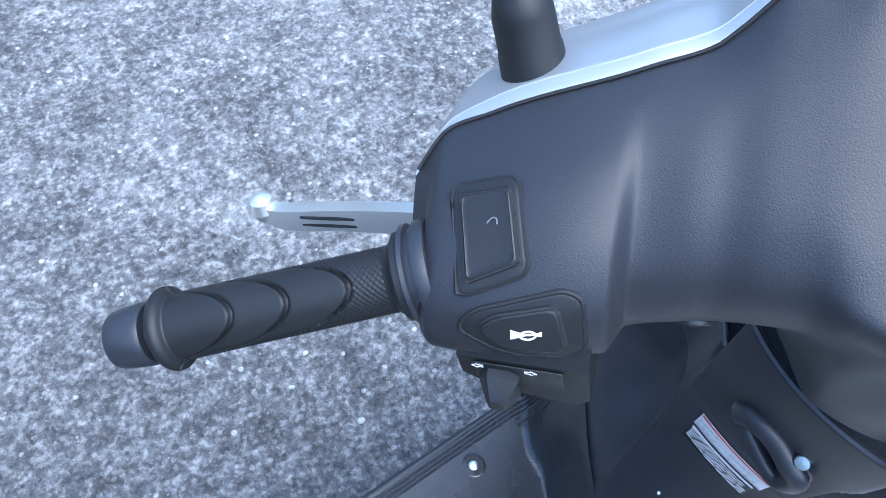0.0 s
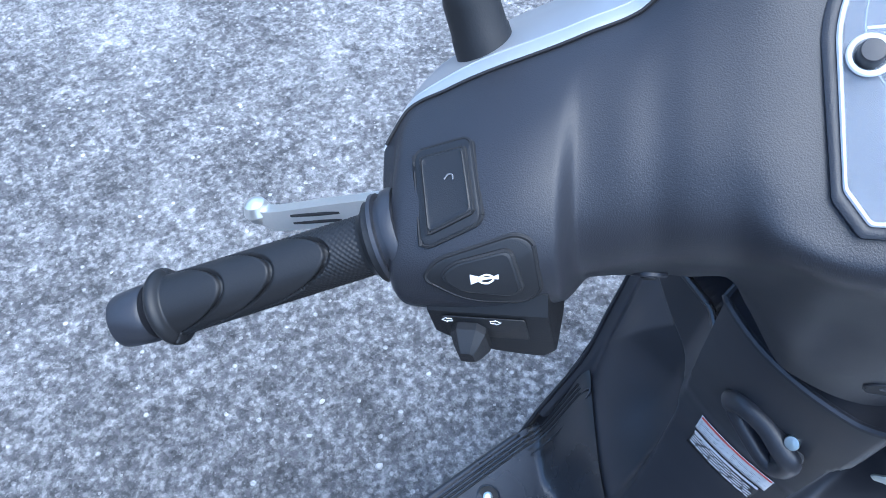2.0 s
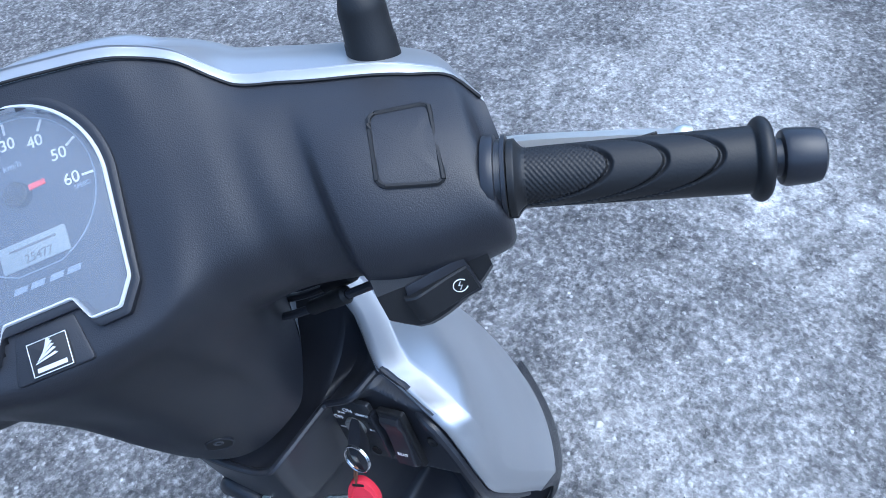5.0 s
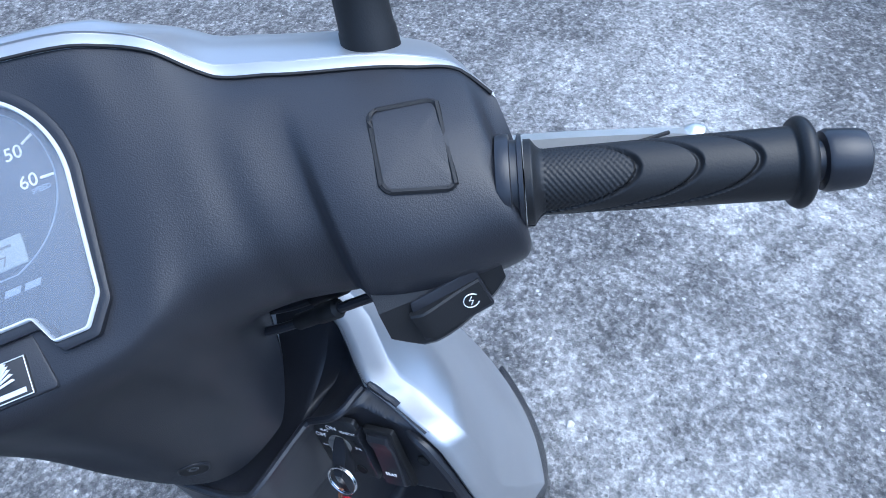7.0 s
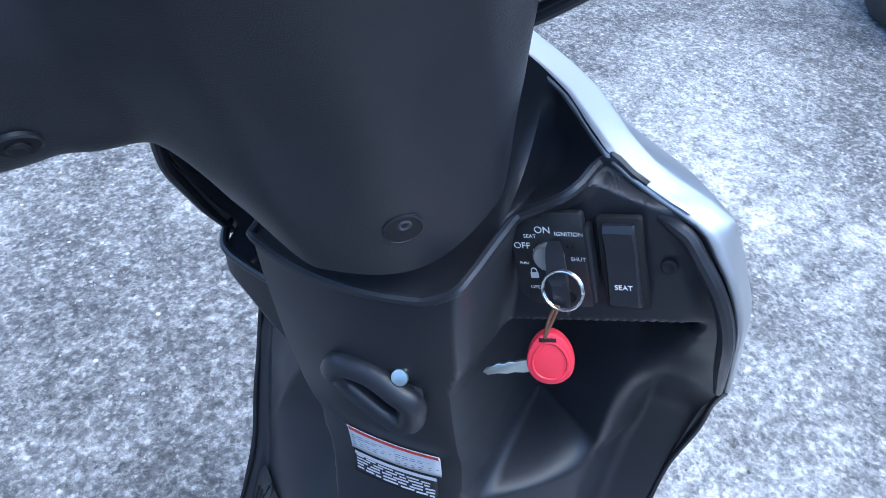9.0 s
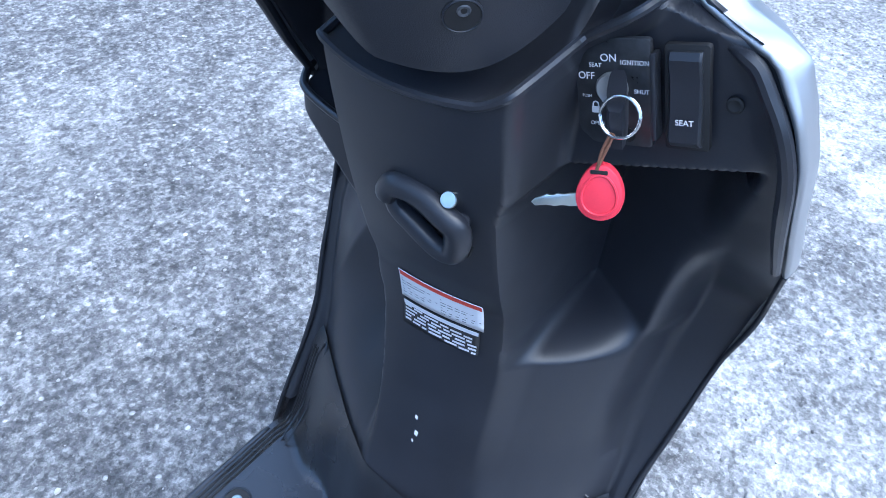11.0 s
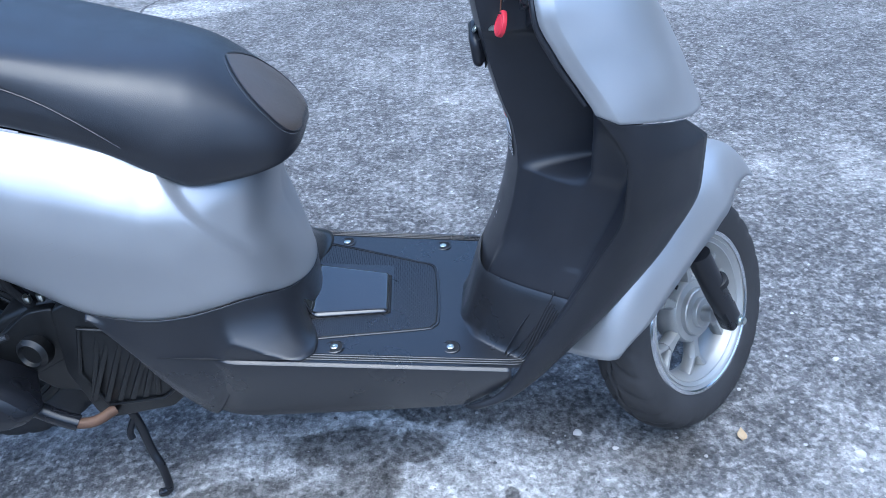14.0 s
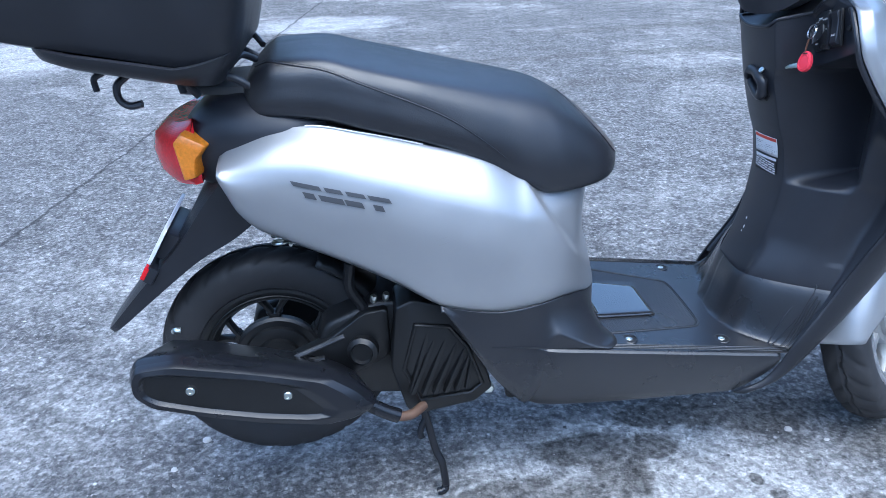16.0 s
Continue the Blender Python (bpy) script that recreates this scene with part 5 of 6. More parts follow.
# Luggage hook: a folded loop with a bright pin.
HP = axes((0.164, -0.018, 0.703), (-0.95, 0, 0.28), (0, -1, 0)) @ Matrix.Rotation(radians(-10), 4, "Z")
hook = part("luggage_hook", tube([(-0.026, 0.008, 0.004), (-0.0285, 0.0, 0.014), (-0.022, 0.012, 0.021), (-0.004, 0.016, 0.021), (0.014, 0.013, 0.021), (0.025, 0.008, 0.018), (0.026, -0.010, 0.010), (0.016, -0.016, 0.008), (-0.006, -0.012, 0.008), (-0.023, -0.006, 0.008)], 0.0082, 12, 6, True, 0.85), DARK, scooter, "worn black folding luggage hook with a bright pin", m=HP)
part("hinge", lathe([(0.0065, -0.026), (0.0072, -0.024), (0.0072, 0.004), (0.0066, 0.006), (0.001, 0.006)], 24), DARK, hook, m=HP @ Matrix.Translation((0.0225, 0.010, 0.016)) @ Matrix.Rotation(radians(-62), 4, "X"))
part("pin", lathe([(0.0049, 0.0), (0.0051, 0.0022), (0.0046, 0.0030), (0.001, 0.0032)], 28), ZINC, hook, "bright steel pin", m=axes((0.1495, -0.036, 0.7300), (-0.80, -0.05, 0.60)))
part("recess", slab(rounded([(-0.032, -0.020), (0.032, -0.020), (0.032, 0.018), (-0.032, 0.022)], 0.004), 0.0012, 0.0004), GAP, hook, m=HP @ Matrix.Translation((0, 0.002, -0.003)))


def on_column(y, z, lift):
    x = shield_x(y, z)
    d = 0.002
    n = Vector((-1, (shield_x(y + d, z) - shield_x(y - d, z)) / (2 * d), (shield_x(y, z + d) - shield_x(y, z - d)) / (2 * d))).normalized()
    return Vector((x, y, z)) + n * lift


def sticker(y0, y1, z0, z1, tilt, lift, n=12):
    """A thin label that follows the column; y0 is its left edge."""
    top = [[on_column(y0 + (y1 - y0) * u, z0 + (z1 - z0) * v - tilt * (u - 0.5), lift) for u in steps(0, 1, n)] for v in steps(0, 1, 6)]
    return sheet(top)


LT = -0.006
warning = part("warning_label", sticker(0.0245, -0.0485, 0.578, 0.612, LT, 0.0010), LABEL, scooter, "white warning label with a red stripe", thick=0.0003)
part("stripe", sticker(0.0235, -0.0475, 0.6050, 0.6112, LT, 0.0014), RED, warning, "red stripe")
for i in range(6):
    for a, b in ((0.0225, -0.010), (-0.013, -0.0465)):
        part("print_line", sticker(a, b + 0.006 * (i % 3), 0.5995 - i * 0.0034, 0.6004 - i * 0.0034, LT * 0.45, 0.0013, 6), GREY, warning)
plate = part("rating_label", sticker(0.0235, -0.0455, 0.5455, 0.5755, LT, 0.0010), INK, scooter, "black and white rating label", thick=0.0003)
part("heading", sticker(0.0225, -0.0445, 0.5695, 0.5745, LT, 0.0014), LABEL, plate)
rng = random.Random(4)
for i in range(5):
    y = 0.0215
    while y > -0.040:
        w = rng.uniform(0.004, 0.013)
        part("print_line", sticker(y, max(y - w, -0.0435), 0.5485 + i * 0.0041, 0.5508 + i * 0.0041, LT * w / 0.07, 0.0014, 3), LABEL, plate)
        y -= w + rng.uniform(0.0012, 0.003)
for y, z, s in ((-0.004, 0.452, 0.004), (-0.007, 0.436, 0.005), (-0.006, 0.428, 0.003)):
    part("scuff", sticker(y, y - s * 0.7, z, z + s, 0.001, 0.0006, 3), LABEL, scooter, "small pale scuff")

pocket_lip = []
for a in steps(0.053, 0.212, 56):
    wall = hermite((0.05, 0.087, 0.155, 0.188, 0.205, 0.22), (0.205, 0.228, 0.233, 0.238, 0.254, 0.29), a)
    pocket_lip.append(drawn_in(Vector((wall + 0.001, a, 0.668 + 0.14 * max(0, a - 0.06) + 0.10 * max(0, a - 0.178)))))
part("pocket_lip", tube(pocket_lip, 0.0036, 10, 1), MAT, scooter, "rounded black lip of the open front pocket")
rim_line = [upper_cover(y, 0) + Vector((-0.001, 0, 0.0)) for y in steps(-0.135, 0.06, 80)]
part("recess_rim", tube(rim_line, 0.0028, 8, 1), DARK, scooter, "black rounded rim over the ignition recess")

# Key ring hanging from the ignition key.
key_ring = new("key_ring")
key_ring.location = (0.176, -0.108, 0.79)
tagged(key_ring, "steel key ring with a red plastic fob and spare key", "key ring")


def hang(name, bm, material, label="", m=None):
    bm.transform(Matrix.Translation(key_ring.location).inverted() @ (m if m is not None else Matrix()))
    ob = new(name, mesh_of(name, bm, material))
    ob.parent = key_ring
    return tagged(ob, label)


RM = KM @ Matrix.Translation((0.0125, -0.0025, 0.024)) @ Matrix.Rotation(radians(-14), 4, "X")
for k in (0.0, 0.0013):
    hang("split_ring", tube([(0.0105 * math.cos(a), 0.0105 * math.sin(a), k) for a in steps(0, 2 * math.pi * 19 / 20, 19)], 0.00075, 8, 1, True), CHROME, "bright steel split ring", RM)
COPPER = mat("brown braided wire", (0.32, 0.16, 0.1), 0.5, metal=0.6, size=400, bump=0.4, vary=0.3, patch=120)
rp = RM @ Vector((-0.004, -0.0097, 0))
for k in (-0.0008, 0.0008):
    hang("link", tube([rp + Vector((0, k, 0.001)), rp + Vector((-0.001, 0.002 + k, -0.012)), rp + Vector((-0.002, 0.003 - k, -0.026))], 0.0009, 8, 5), COPPER, "brown wire link")
fob_at = rp + Vector((-0.002, -0.002, -0.034))
FM = axes(fob_at, (-0.93, -0.2, 0.3), (0, -1, 0)) @ Matrix.Rotation(radians(14), 4, "Z")
egg = [(0.0125 * math.cos(a) * (1 - 0.16 * math.sin(a)), 0.0158 * math.sin(a)) for a in [2 * math.pi * i / 36 for i in range(36)]]
hang("fob", slab([Vector(q) for q in egg], 0.006, 0.0018), FOB, "red plastic fob with a worn rim", FM @ Matrix.Translation((0, 0, -0.003)))
hang("fob_rim", tube([(x * 0.74, y * 0.70 - 0.001, 0) for x, y in egg[::3]], 0.0008, 6, 3, True), FOB, "", FM @ Matrix.Translation((0, 0, 0.0031)))
hang("fob_slot", box(0.009, 0.0022, 0.001, Matrix.Translation((-0.001, 0.0115, 0.0031)), 0.0004), GAP, "", FM)
blade_pts = [(0.0, -0.0038), (0.0, 0.0036), (-0.006, 0.0036), (-0.010, 0.0030), (-0.013, 0.0036), (-0.016, 0.0026), (-0.019, 0.0034), (-0.022, 0.0022), (-0.026, 0.0010), (-0.028, -0.0008), (-0.026, -0.0030), (-0.020, -0.0026), (-0.015, -0.0036), (-0.011, -0.0030), (-0.006, -0.0038)]
hang("key_blade", slab([Vector(q) for q in blade_pts], 0.0018, 0.0004), ZINC, "nickel key blade with cut teeth", FM @ Matrix.Translation((-0.009, -0.005, -0.001)) @ Matrix.Rotation(radians(8), 4, "Z"))

# ---- floorboard details ----
def floor_at(x, y, lift=0.0):
    xf = floor_front(y)
    p = floor_point((x + 0.33) / (xf + 0.33), y / 0.184)
    return p + Vector((0, 0, lift))


for x, y in ((0.086, 0.1435), (0.086, -0.1405), (-0.085, 0.1435), (-0.085, -0.148)):
    p = floor_at(x, y)
    bolt = part("floor_bolt", lathe([(0.0058, -0.004), (0.0058, 0.0004), (0.0048, 0.0012), (0.0028, 0.0014), (0.0025, 0.0002), (0.0005, 0.0002)], 20), ZINC, scooter, "zinc plated floor bolt in a recess", m=Matrix.Translation(p + Vector((0, 0, 0.0008))))
    part("recess", lathe([(0.0118, 0.0), (0.0126, 0.0016), (0.0138, 0.0013), (0.0150, 0.0002), (0.0146, -0.002)], 28, caps=False), MAT, bolt, m=Matrix.Translation(p))
    part("recess_floor", lathe([(0.0122, 0.0), (0.0122, 0.0007), (0.001, 0.0007)], 24), GAP, bolt, m=Matrix.Translation(p))


def on_floor(path, lift):
    return [floor_at(x, y, lift) for x, y in path]


panel_edge = [(-0.150, -0.138), (-0.06, -0.121), (0.045, -0.101), (0.064, -0.092), (0.071, -0.074), (0.074, 0.0), (0.072, 0.066), (0.062, 0.082), (0.040, 0.089), (-0.06, 0.122), (-0.150, 0.148)]
part("panel_groove", tube(on_floor(panel_edge, 0.0003), 0.0016, 6, 6), MAT, floor_board)
part("panel_gap", tube(on_floor([(x - 0.004, y * 0.975) for x, y in panel_edge], -0.0002), 0.0012, 6, 6), GAP, floor_board)
for off, lo, hi in ((0.167, -0.24, 0.168), (0.172, -0.25, 0.172), (0.177, -0.255, 0.175)):
    for s in (1, -1):
        part("edge_rib", tube(on_floor([(x, s * off) for x in steps(lo, hi, 24)] + [(hi + 0.03 * k, s * (off - 0.004 * k)) for k in steps(0.15, 2.2, 18)], 0.0005), 0.0013, 6, 1), MAT, floor_board)
        part("rib_gap", tube(on_floor([(x, s * (off - 0.0024)) for x in steps(lo, hi, 24)] + [(hi + 0.03 * k, s * (off - 0.0024 - 0.004 * k)) for k in steps(0.15, 2.2, 18)], 0.0001), 0.0007, 6, 1), GAP, floor_board)
for s in (1, -1):
    part("foot_rest_line", tube(on_floor([(0.168, s * 0.160), (0.205, s * 0.157), (0.236, s * 0.154), (0.233, s * 0.146), (0.20, s * 0.147), (0.166, s * 0.153)], 0.0004), 0.0012, 6, 4, True), MAT, floor_board)


def knurl_region():
    """Fine raised dots in the sunk panel of the floorboard."""
    bm = bmesh.new()
    pts = [Vector(q) for q in panel_edge] + [Vector((-0.150, 0.0))]
    i = 0
    x = -0.145
    while x < 0.07:
        y = -0.13 + (0.0018 if i % 2 else 0)
        while y < 0.14:
            q = Vector((x, y))
            if inside(q, pts) and not (-0.135 < x < 0.0 and abs(y) < 0.072 + 0.1 * max(0, -x - 0.1)):
                c = floor_at(x, y, 0.0001)
                a, b, d, e = (bm.verts.new(c + Vector(o)) for o in ((0.0012, 0, 0), (0, 0.0012, 0), (-0.0012, 0, 0), (0, -0.0012, 0)))
                t = bm.verts.new(c + Vector((0, 0, 0.0009)))
                for p, r in ((a, b), (b, d), (d, e), (e, a)):
                    bm.faces.new((p, r, t))
            y += 0.0036
        x += 0.0031
        i += 1
    return bm


knurl = part("knurling", knurl_region(), MAT, floor_board)
tagged(knurl, kind="stuff")
# Battery lid at the foot of the body.
LIDMAT = mat("smooth black lid plastic", (0.02, 0.021, 0.025), 0.08, size=600, vary=0.15, patch=30, coat=1.0)


def lid_point(u, v, k=1.0, drop=0.0):
    """u runs from the front edge back along the floor and up a rounded bend to the body; v across."""
    bend = 0.016
    run = 0.104
    if u < 0.62:
        x, up = -0.010 - run * u / 0.62, 0.0
    elif u < 0.78:
        a = (u - 0.62) / 0.16 * radians(72)
        x, up = -0.010 - run - bend * math.sin(a), bend * (1 - math.cos(a))
    else:
        d = (u - 0.78) / 0.22 * 0.062
        x, up = -0.010 - run - bend * math.sin(radians(72)) - d * math.cos(radians(72)), bend * (1 - math.cos(radians(72))) + d * math.sin(radians(72))
    t = min(1, u / 0.62)
    hi, lo = 0.0415 + 0.0160 * t, -0.0605 - 0.0175 * t
    mid, half = (hi + lo) / 2, (hi - lo) / 2
    edge = max(0.0, 1 - (1 - abs(v)) / 0.07)
    front = max(0.0, 1 - u / 0.035)
    soft = 0.0035 * (max(edge, front) ** 2.2)
    return Vector((x, mid + half * v * k - 0.0025 * front ** 2 * v, floor_plane(x) + 0.0036 + up - soft - drop))


us = [0, 0.006, 0.014, 0.024, 0.035] + steps(0.06, 0.6, 8) + steps(0.62, 0.78, 10) + steps(0.8, 1, 4)
vs = [-1, -0.985, -0.965, -0.94] + steps(-0.9, 0.9, 12) + [0.94, 0.965, 0.985, 1]
lid = part("battery_lid", over(lid_point, us, vs), LIDMAT, scooter, "smooth glossy black battery lid", thick=0.004, angle=50)
gap_line = [lid_point(u, 1, 1.035, 0.0028) for u in (0.75, 0.66, 0.55, 0.4, 0.2, 0.05)] + [lid_point(0, v, 1.0, 0.0008) + Vector((0.0032, 0, 0)) for v in (1.0, 0.9, 0, -0.9, -1.0)] + [lid_point(u, -1, 1.035, 0.0028) for u in (0.05, 0.2, 0.4, 0.55, 0.66, 0.75)]
part("lid_gap", tube(gap_line, 0.0034, 8, 3), GAP, lid)
# ---- seat seams ----
def seat_at(x, k, lift):
    """A point on the seat cover; k counts round its section, 5 is the top."""
    ring = seat_ring(x)
    def at(i):
        i %= 72
        a = int(i)
        return ring[a].lerp(ring[(a + 1) % 72], i - a)
    i = k * 6
    p = at(i)
    d = at(i + 0.5) - at(i - 0.5)
    n = d.cross(Vector((1, 0, 0))).normalized()
    c = sum(ring, Vector()) / 72
    if n.dot(p - c) < 0:
        n = -n
    return p + n * lift


seat = [o for o in scooter.children if o.name == "seat"][0]


def nose_half(x):
    return hermite((-0.188, -0.175, -0.152, -0.125, -0.104, -0.090), (0.0, 0.5, 1.2, 1.9, 2.6, 3.2), x)


part("nose_panel", over(lambda x, w: seat_at(x, 5 + w * nose_half(x), 0.0012), steps(-0.187, -0.0950, 40), steps(-1, 1, 18)), NOSE, seat, "brownish vinyl nose panel")


def stitches(curve, pitch=0.0042):
    """Short raised thread stitches along a curve of points."""
    bm = None
    d = 0.0
    for a, b in zip(curve, curve[1:]):
        l = (b - a).length
        while d < l:
            p = a.lerp(b, d / l)
            u = (b - a).normalized() * 0.0014
            t = tube([p - u, p, p + u], [0.0003, 0.0006, 0.0003], 5, 0)
            bm = t if bm is None else join(bm, t)
            d += pitch
        d -= l
    return bm


for s in (1, -1):
    line = [seat_at(x, 5 + s * nose_half(x), 0.0014) for x in steps(-0.186, -0.0952, 30)]
    part("piping", tube(line, 0.0011, 6, 1), VINYL, seat)
    part("stitching", stitches([seat_at(x, 5 + s * (nose_half(x) + 0.22), 0.0008) for x in steps(-0.184, -0.0956, 30)]), GREY, seat, "grey thread stitching")
    side = [seat_at(x, 5 + s * hermite((-0.655, -0.63, -0.58, -0.5, -0.4, -0.3), (0.9, 1.35, 1.9, 2.35, 2.9, 3.9), x), 0.0006) for x in steps(-0.655, -0.30, 50)]
    part("side_seam", tube(side, 0.0010, 6, 1), VINYL, seat)
    part("stitching", stitches([p + Vector((0, 0, 0.003)) for p in side], 0.005), GAP, seat)


def body_patch(x0, x1, z0, z1, slant=0.0, lift=0.0008):
    """A thin shape on the right body panel."""
    def f(u, v):
        x = x0 + (x1 - x0) * u + slant * v
        k = (-x - 0.33) / 0.39
        s = 0.4 + 0.6 * k
        z = z0[0] + (z0[1] - z0[0]) * u + (z1[0] + (z1[1] - z1[0]) * u - z0[0] - (z0[1] - z0[0]) * u) * v
        lo, hi = body_low(x), body_high(x)
        p = body_point(-s, (z - lo) / (hi - lo))
        q = body_point(-s, (z - lo) / (hi - lo) + 0.02)
        r = body_point(-s - 0.01, (z - lo) / (hi - lo))
        n = (q - p).cross(r - p).normalized()
        if n.y > 0:
            n = -n
        return p + n * lift
    return over(f, steps(0, 1, 6), steps(0, 1, 4))


def emblem_z(x):
    return 0.6355 - (x + 0.612) * 0.235


for x0, x1, a, b in ((-0.612, -0.572, 0.006, 0.013), (-0.596, -0.580, -0.008, 0.001), (-0.566, -0.542, 0.006, 0.013), (-0.574, -0.540, -0.008, 0.001), (-0.536, -0.510, 0.006, 0.013), (-0.538, -0.513, -0.008, 0.001), (-0.505, -0.474, 0.006, 0.013), (-0.498, -0.484, -0.008, 0.001)):
    part("name_bar", body_patch(x0, x1, (emblem_z(x0) + a, emblem_z(x1) + a), (emblem_z(x0) + b, emblem_z(x1) + b), -0.004, 0.0026), MARK, body, "dull grey raised emblem bar")
for x, z in ((-0.414, 0.548), (-0.410, 0.540), (-0.385, 0.530)):
    part("scratch", body_patch(x, x + 0.018, (z, z + 0.006), (z + 0.0006, z + 0.0066), 0, 0.0003), ALLOY, body, "thin pale scratch")
for s in (1, -1):
    pts = []
    for k in steps(0, 1, 40):
        q = 0.80 - 0.26 * k
        pts.append(body_point(s * q, 1.0) + Vector((0, s * 0.0010, 0.0008)))
    part("bright_trim", tube(pts, 0.0014, 6, 1), LABEL, body, "thin bright trim line below the seat")

# ---- tail ----
TAIL = [(-0.560, 0.690, 0.735, 0.110), (-0.620, 0.640, 0.752, 0.128), (-0.680, 0.612, 0.760, 0.122), (-0.735, 0.608, 0.744, 0.104), (-0.770, 0.622, 0.716, 0.088), (-0.790, 0.640, 0.696, 0.070)]


def tail_ring(x):
    ks = [-t[0] for t in TAIL]
    lo, hi, w = (hermite(ks, [t[j] for t in TAIL], -x) for j in (1, 2, 3))
    h = hi - lo
    return [Vector((x, p.x, p.y)) for p in spline([(-w * 0.55, lo, 0), (-w * 0.95, lo + h * 0.35, 0), (-w, lo + h * 0.65, 0), (-w * 0.72, hi - h * 0.05, 0), (0, hi, 0), (w * 0.72, hi - h * 0.05, 0), (w, lo + h * 0.65, 0), (w * 0.95, lo + h * 0.35, 0), (w * 0.55, lo, 0), (0, lo - 0.004, 0)], 60, True)]


part("tail_cover", sheet([tail_ring(x) for x in steps(-0.56, -0.79, 30)], closed=True, caps=True), DARK, scooter, "black plastic tail cover")
GRAB = mat("grey satin plastic", (0.085, 0.087, 0.092), 0.45, size=900, bump=0.15, vary=0.15)
part("rack_base", slab(rounded([(-0.775, -0.055), (-0.655, -0.085), (-0.655, 0.085), (-0.775, 0.055)], 0.02, 6), 0.012, 0.005, m=Matrix.Translation((0, 0, 0.753))), GRAB, scooter, "grey plastic rack base")


def lens_plastic(name, color):
    m = mat(name, color, 0.15, size=60, vary=0.25, patch=200, coat=0.3)
    nodes = m.node_tree.nodes
    b = nodes["Principled BSDF"]
    b.inputs["Subsurface Weight"].default_value = 0.1
    b.inputs["Subsurface Radius"].default_value = (0.01, 0.004, 0.003)
    wave = nodes.new("ShaderNodeTexWave")
    wave.wave_type, wave.bands_direction = "BANDS", "Z"
    wave.inputs["Scale"].default_value = 130
    co = nodes.new("ShaderNodeTexCoord")
    bump = nodes.new("ShaderNodeBump")
    bump.inputs["Strength"].default_value = 0.16
    bump.inputs["Distance"].default_value = 0.001
    m.node_tree.links.new(co.outputs["Object"], wave.inputs["Vector"])
    m.node_tree.links.new(wave.outputs[0], bump.inputs["Height"])
    m.node_tree.links.new(bump.outputs[0], b.inputs["Normal"])
    return m


REDLENS, AMBER = lens_plastic("red lamp lens", (0.66, 0.008, 0.016)), lens_plastic("amber lamp lens", (0.8, 0.26, 0.02))


def lamp_row(y):
    k = (abs(y) / 0.1) ** 2.2
    return [Vector((x + 0.056 * k * (1 if i not in (0, 6) else 0.1), y, z)) for i, (x, z) in enumerate(((-0.758, 0.714 + 0.014 * k), (-0.806, 0.711 + 0.012 * k), (-0.829, 0.694 + 0.006 * k), (-0.836, 0.668), (-0.831, 0.638), (-0.816, 0.616 + 0.010 * k), (-0.758, 0.620 + 0.008 * k)))]


tail_lamp = part("tail_lamp", sheet([lamp_row(y) for y in steps(-0.098, 0.098, 24)], closed=True, caps=True), REDLENS, scooter, "red tail lamp with amber turn signals", angle=40)
for s in (1, -1):
    outline = rounded([(-0.779, 0.698), (-0.766, 0.711), (-0.730, 0.690), (-0.748, 0.670), (-0.753, 0.641), (-0.771, 0.637)], 0.004, 3)
    mid = sum(outline, Vector((0, 0))) / len(outline)
    rows = [[Vector((q.x + 0.25 * (0.1 - y), s * y, q.y)) for q in [mid + (p - mid) * k for p in outline]] for y, k in ((0.090, 1.02), (0.110, 1.0), (0.1165, 0.94), (0.119, 0.80), (0.120, 0.4))]
    part("turn_signal", sheet(rows, closed=True, caps=True), AMBER, tail_lamp, "amber turn signal lens", angle=30)

# Rear mudguard with plate and reflector.
rows = []
guard = spline([(-0.680, 0, 0.625), (-0.738, 0, 0.566), (-0.808, 0, 0.500), (-0.886, 0, 0.428), (-0.960, 0, 0.354)], 30)
for i, p in enumerate(guard):
    k = i / 30
    w = hermite((0, 0.3, 0.7, 0.95, 1), (0.085, 0.082, 0.072, 0.052, 0.036), k)
    t = hermite((0, 0.25, 0.5, 0.75, 1), (0.10, 0.086, 0.044, 0.028, 0.012), k)
    d = (guard[min(i + 1, 30)] - guard[max(i - 1, 0)]).normalized()
    n = Vector((d.z, 0, -d.x))
    rows.append([p + Vector((0, y * w, 0)) + n * (h * t) for y, h in ((-1, -0.5), (-0.93, 0.35), (-0.6, 0.5), (0.6, 0.5), (0.93, 0.35), (1, -0.5), (0.8, -0.42), (0, -0.3), (-0.8, -0.42))])
mud = part("rear_mudguard", sheet(rows, closed=True, caps=True), BLACK, scooter, "black plastic rear mudguard")
part("number_plate", slab(rounded([(-0.085, -0.034), (0.085, -0.034), (0.085, 0.034), (-0.085, 0.034)], 0.008), 0.006, 0.002), LABEL, mud, "white number plate", m=axes((-0.842, 0, 0.519), (-0.84, 0, 0.54), (0, -1, 0)))
part("plate_bracket", box(0.12, 0.05, 0.03, axes((-0.832, 0, 0.508), (-0.84, 0, 0.54), (0, -1, 0)), 0.006), DARK, mud)
refl = part("reflector_housing", box(0.150, 0.030, 0.018, axes((-0.866, 0, 0.468), (-0.84, 0, 0.54), (0, -1, 0)), 0.004), DARK, mud)
part("rear_reflector", box(0.152, 0.024, 0.008, axes((-0.874, 0, 0.473), (-0.84, 0, 0.54), (0, -1, 0)), 0.003), REDLENS, mud, "red rear reflector")
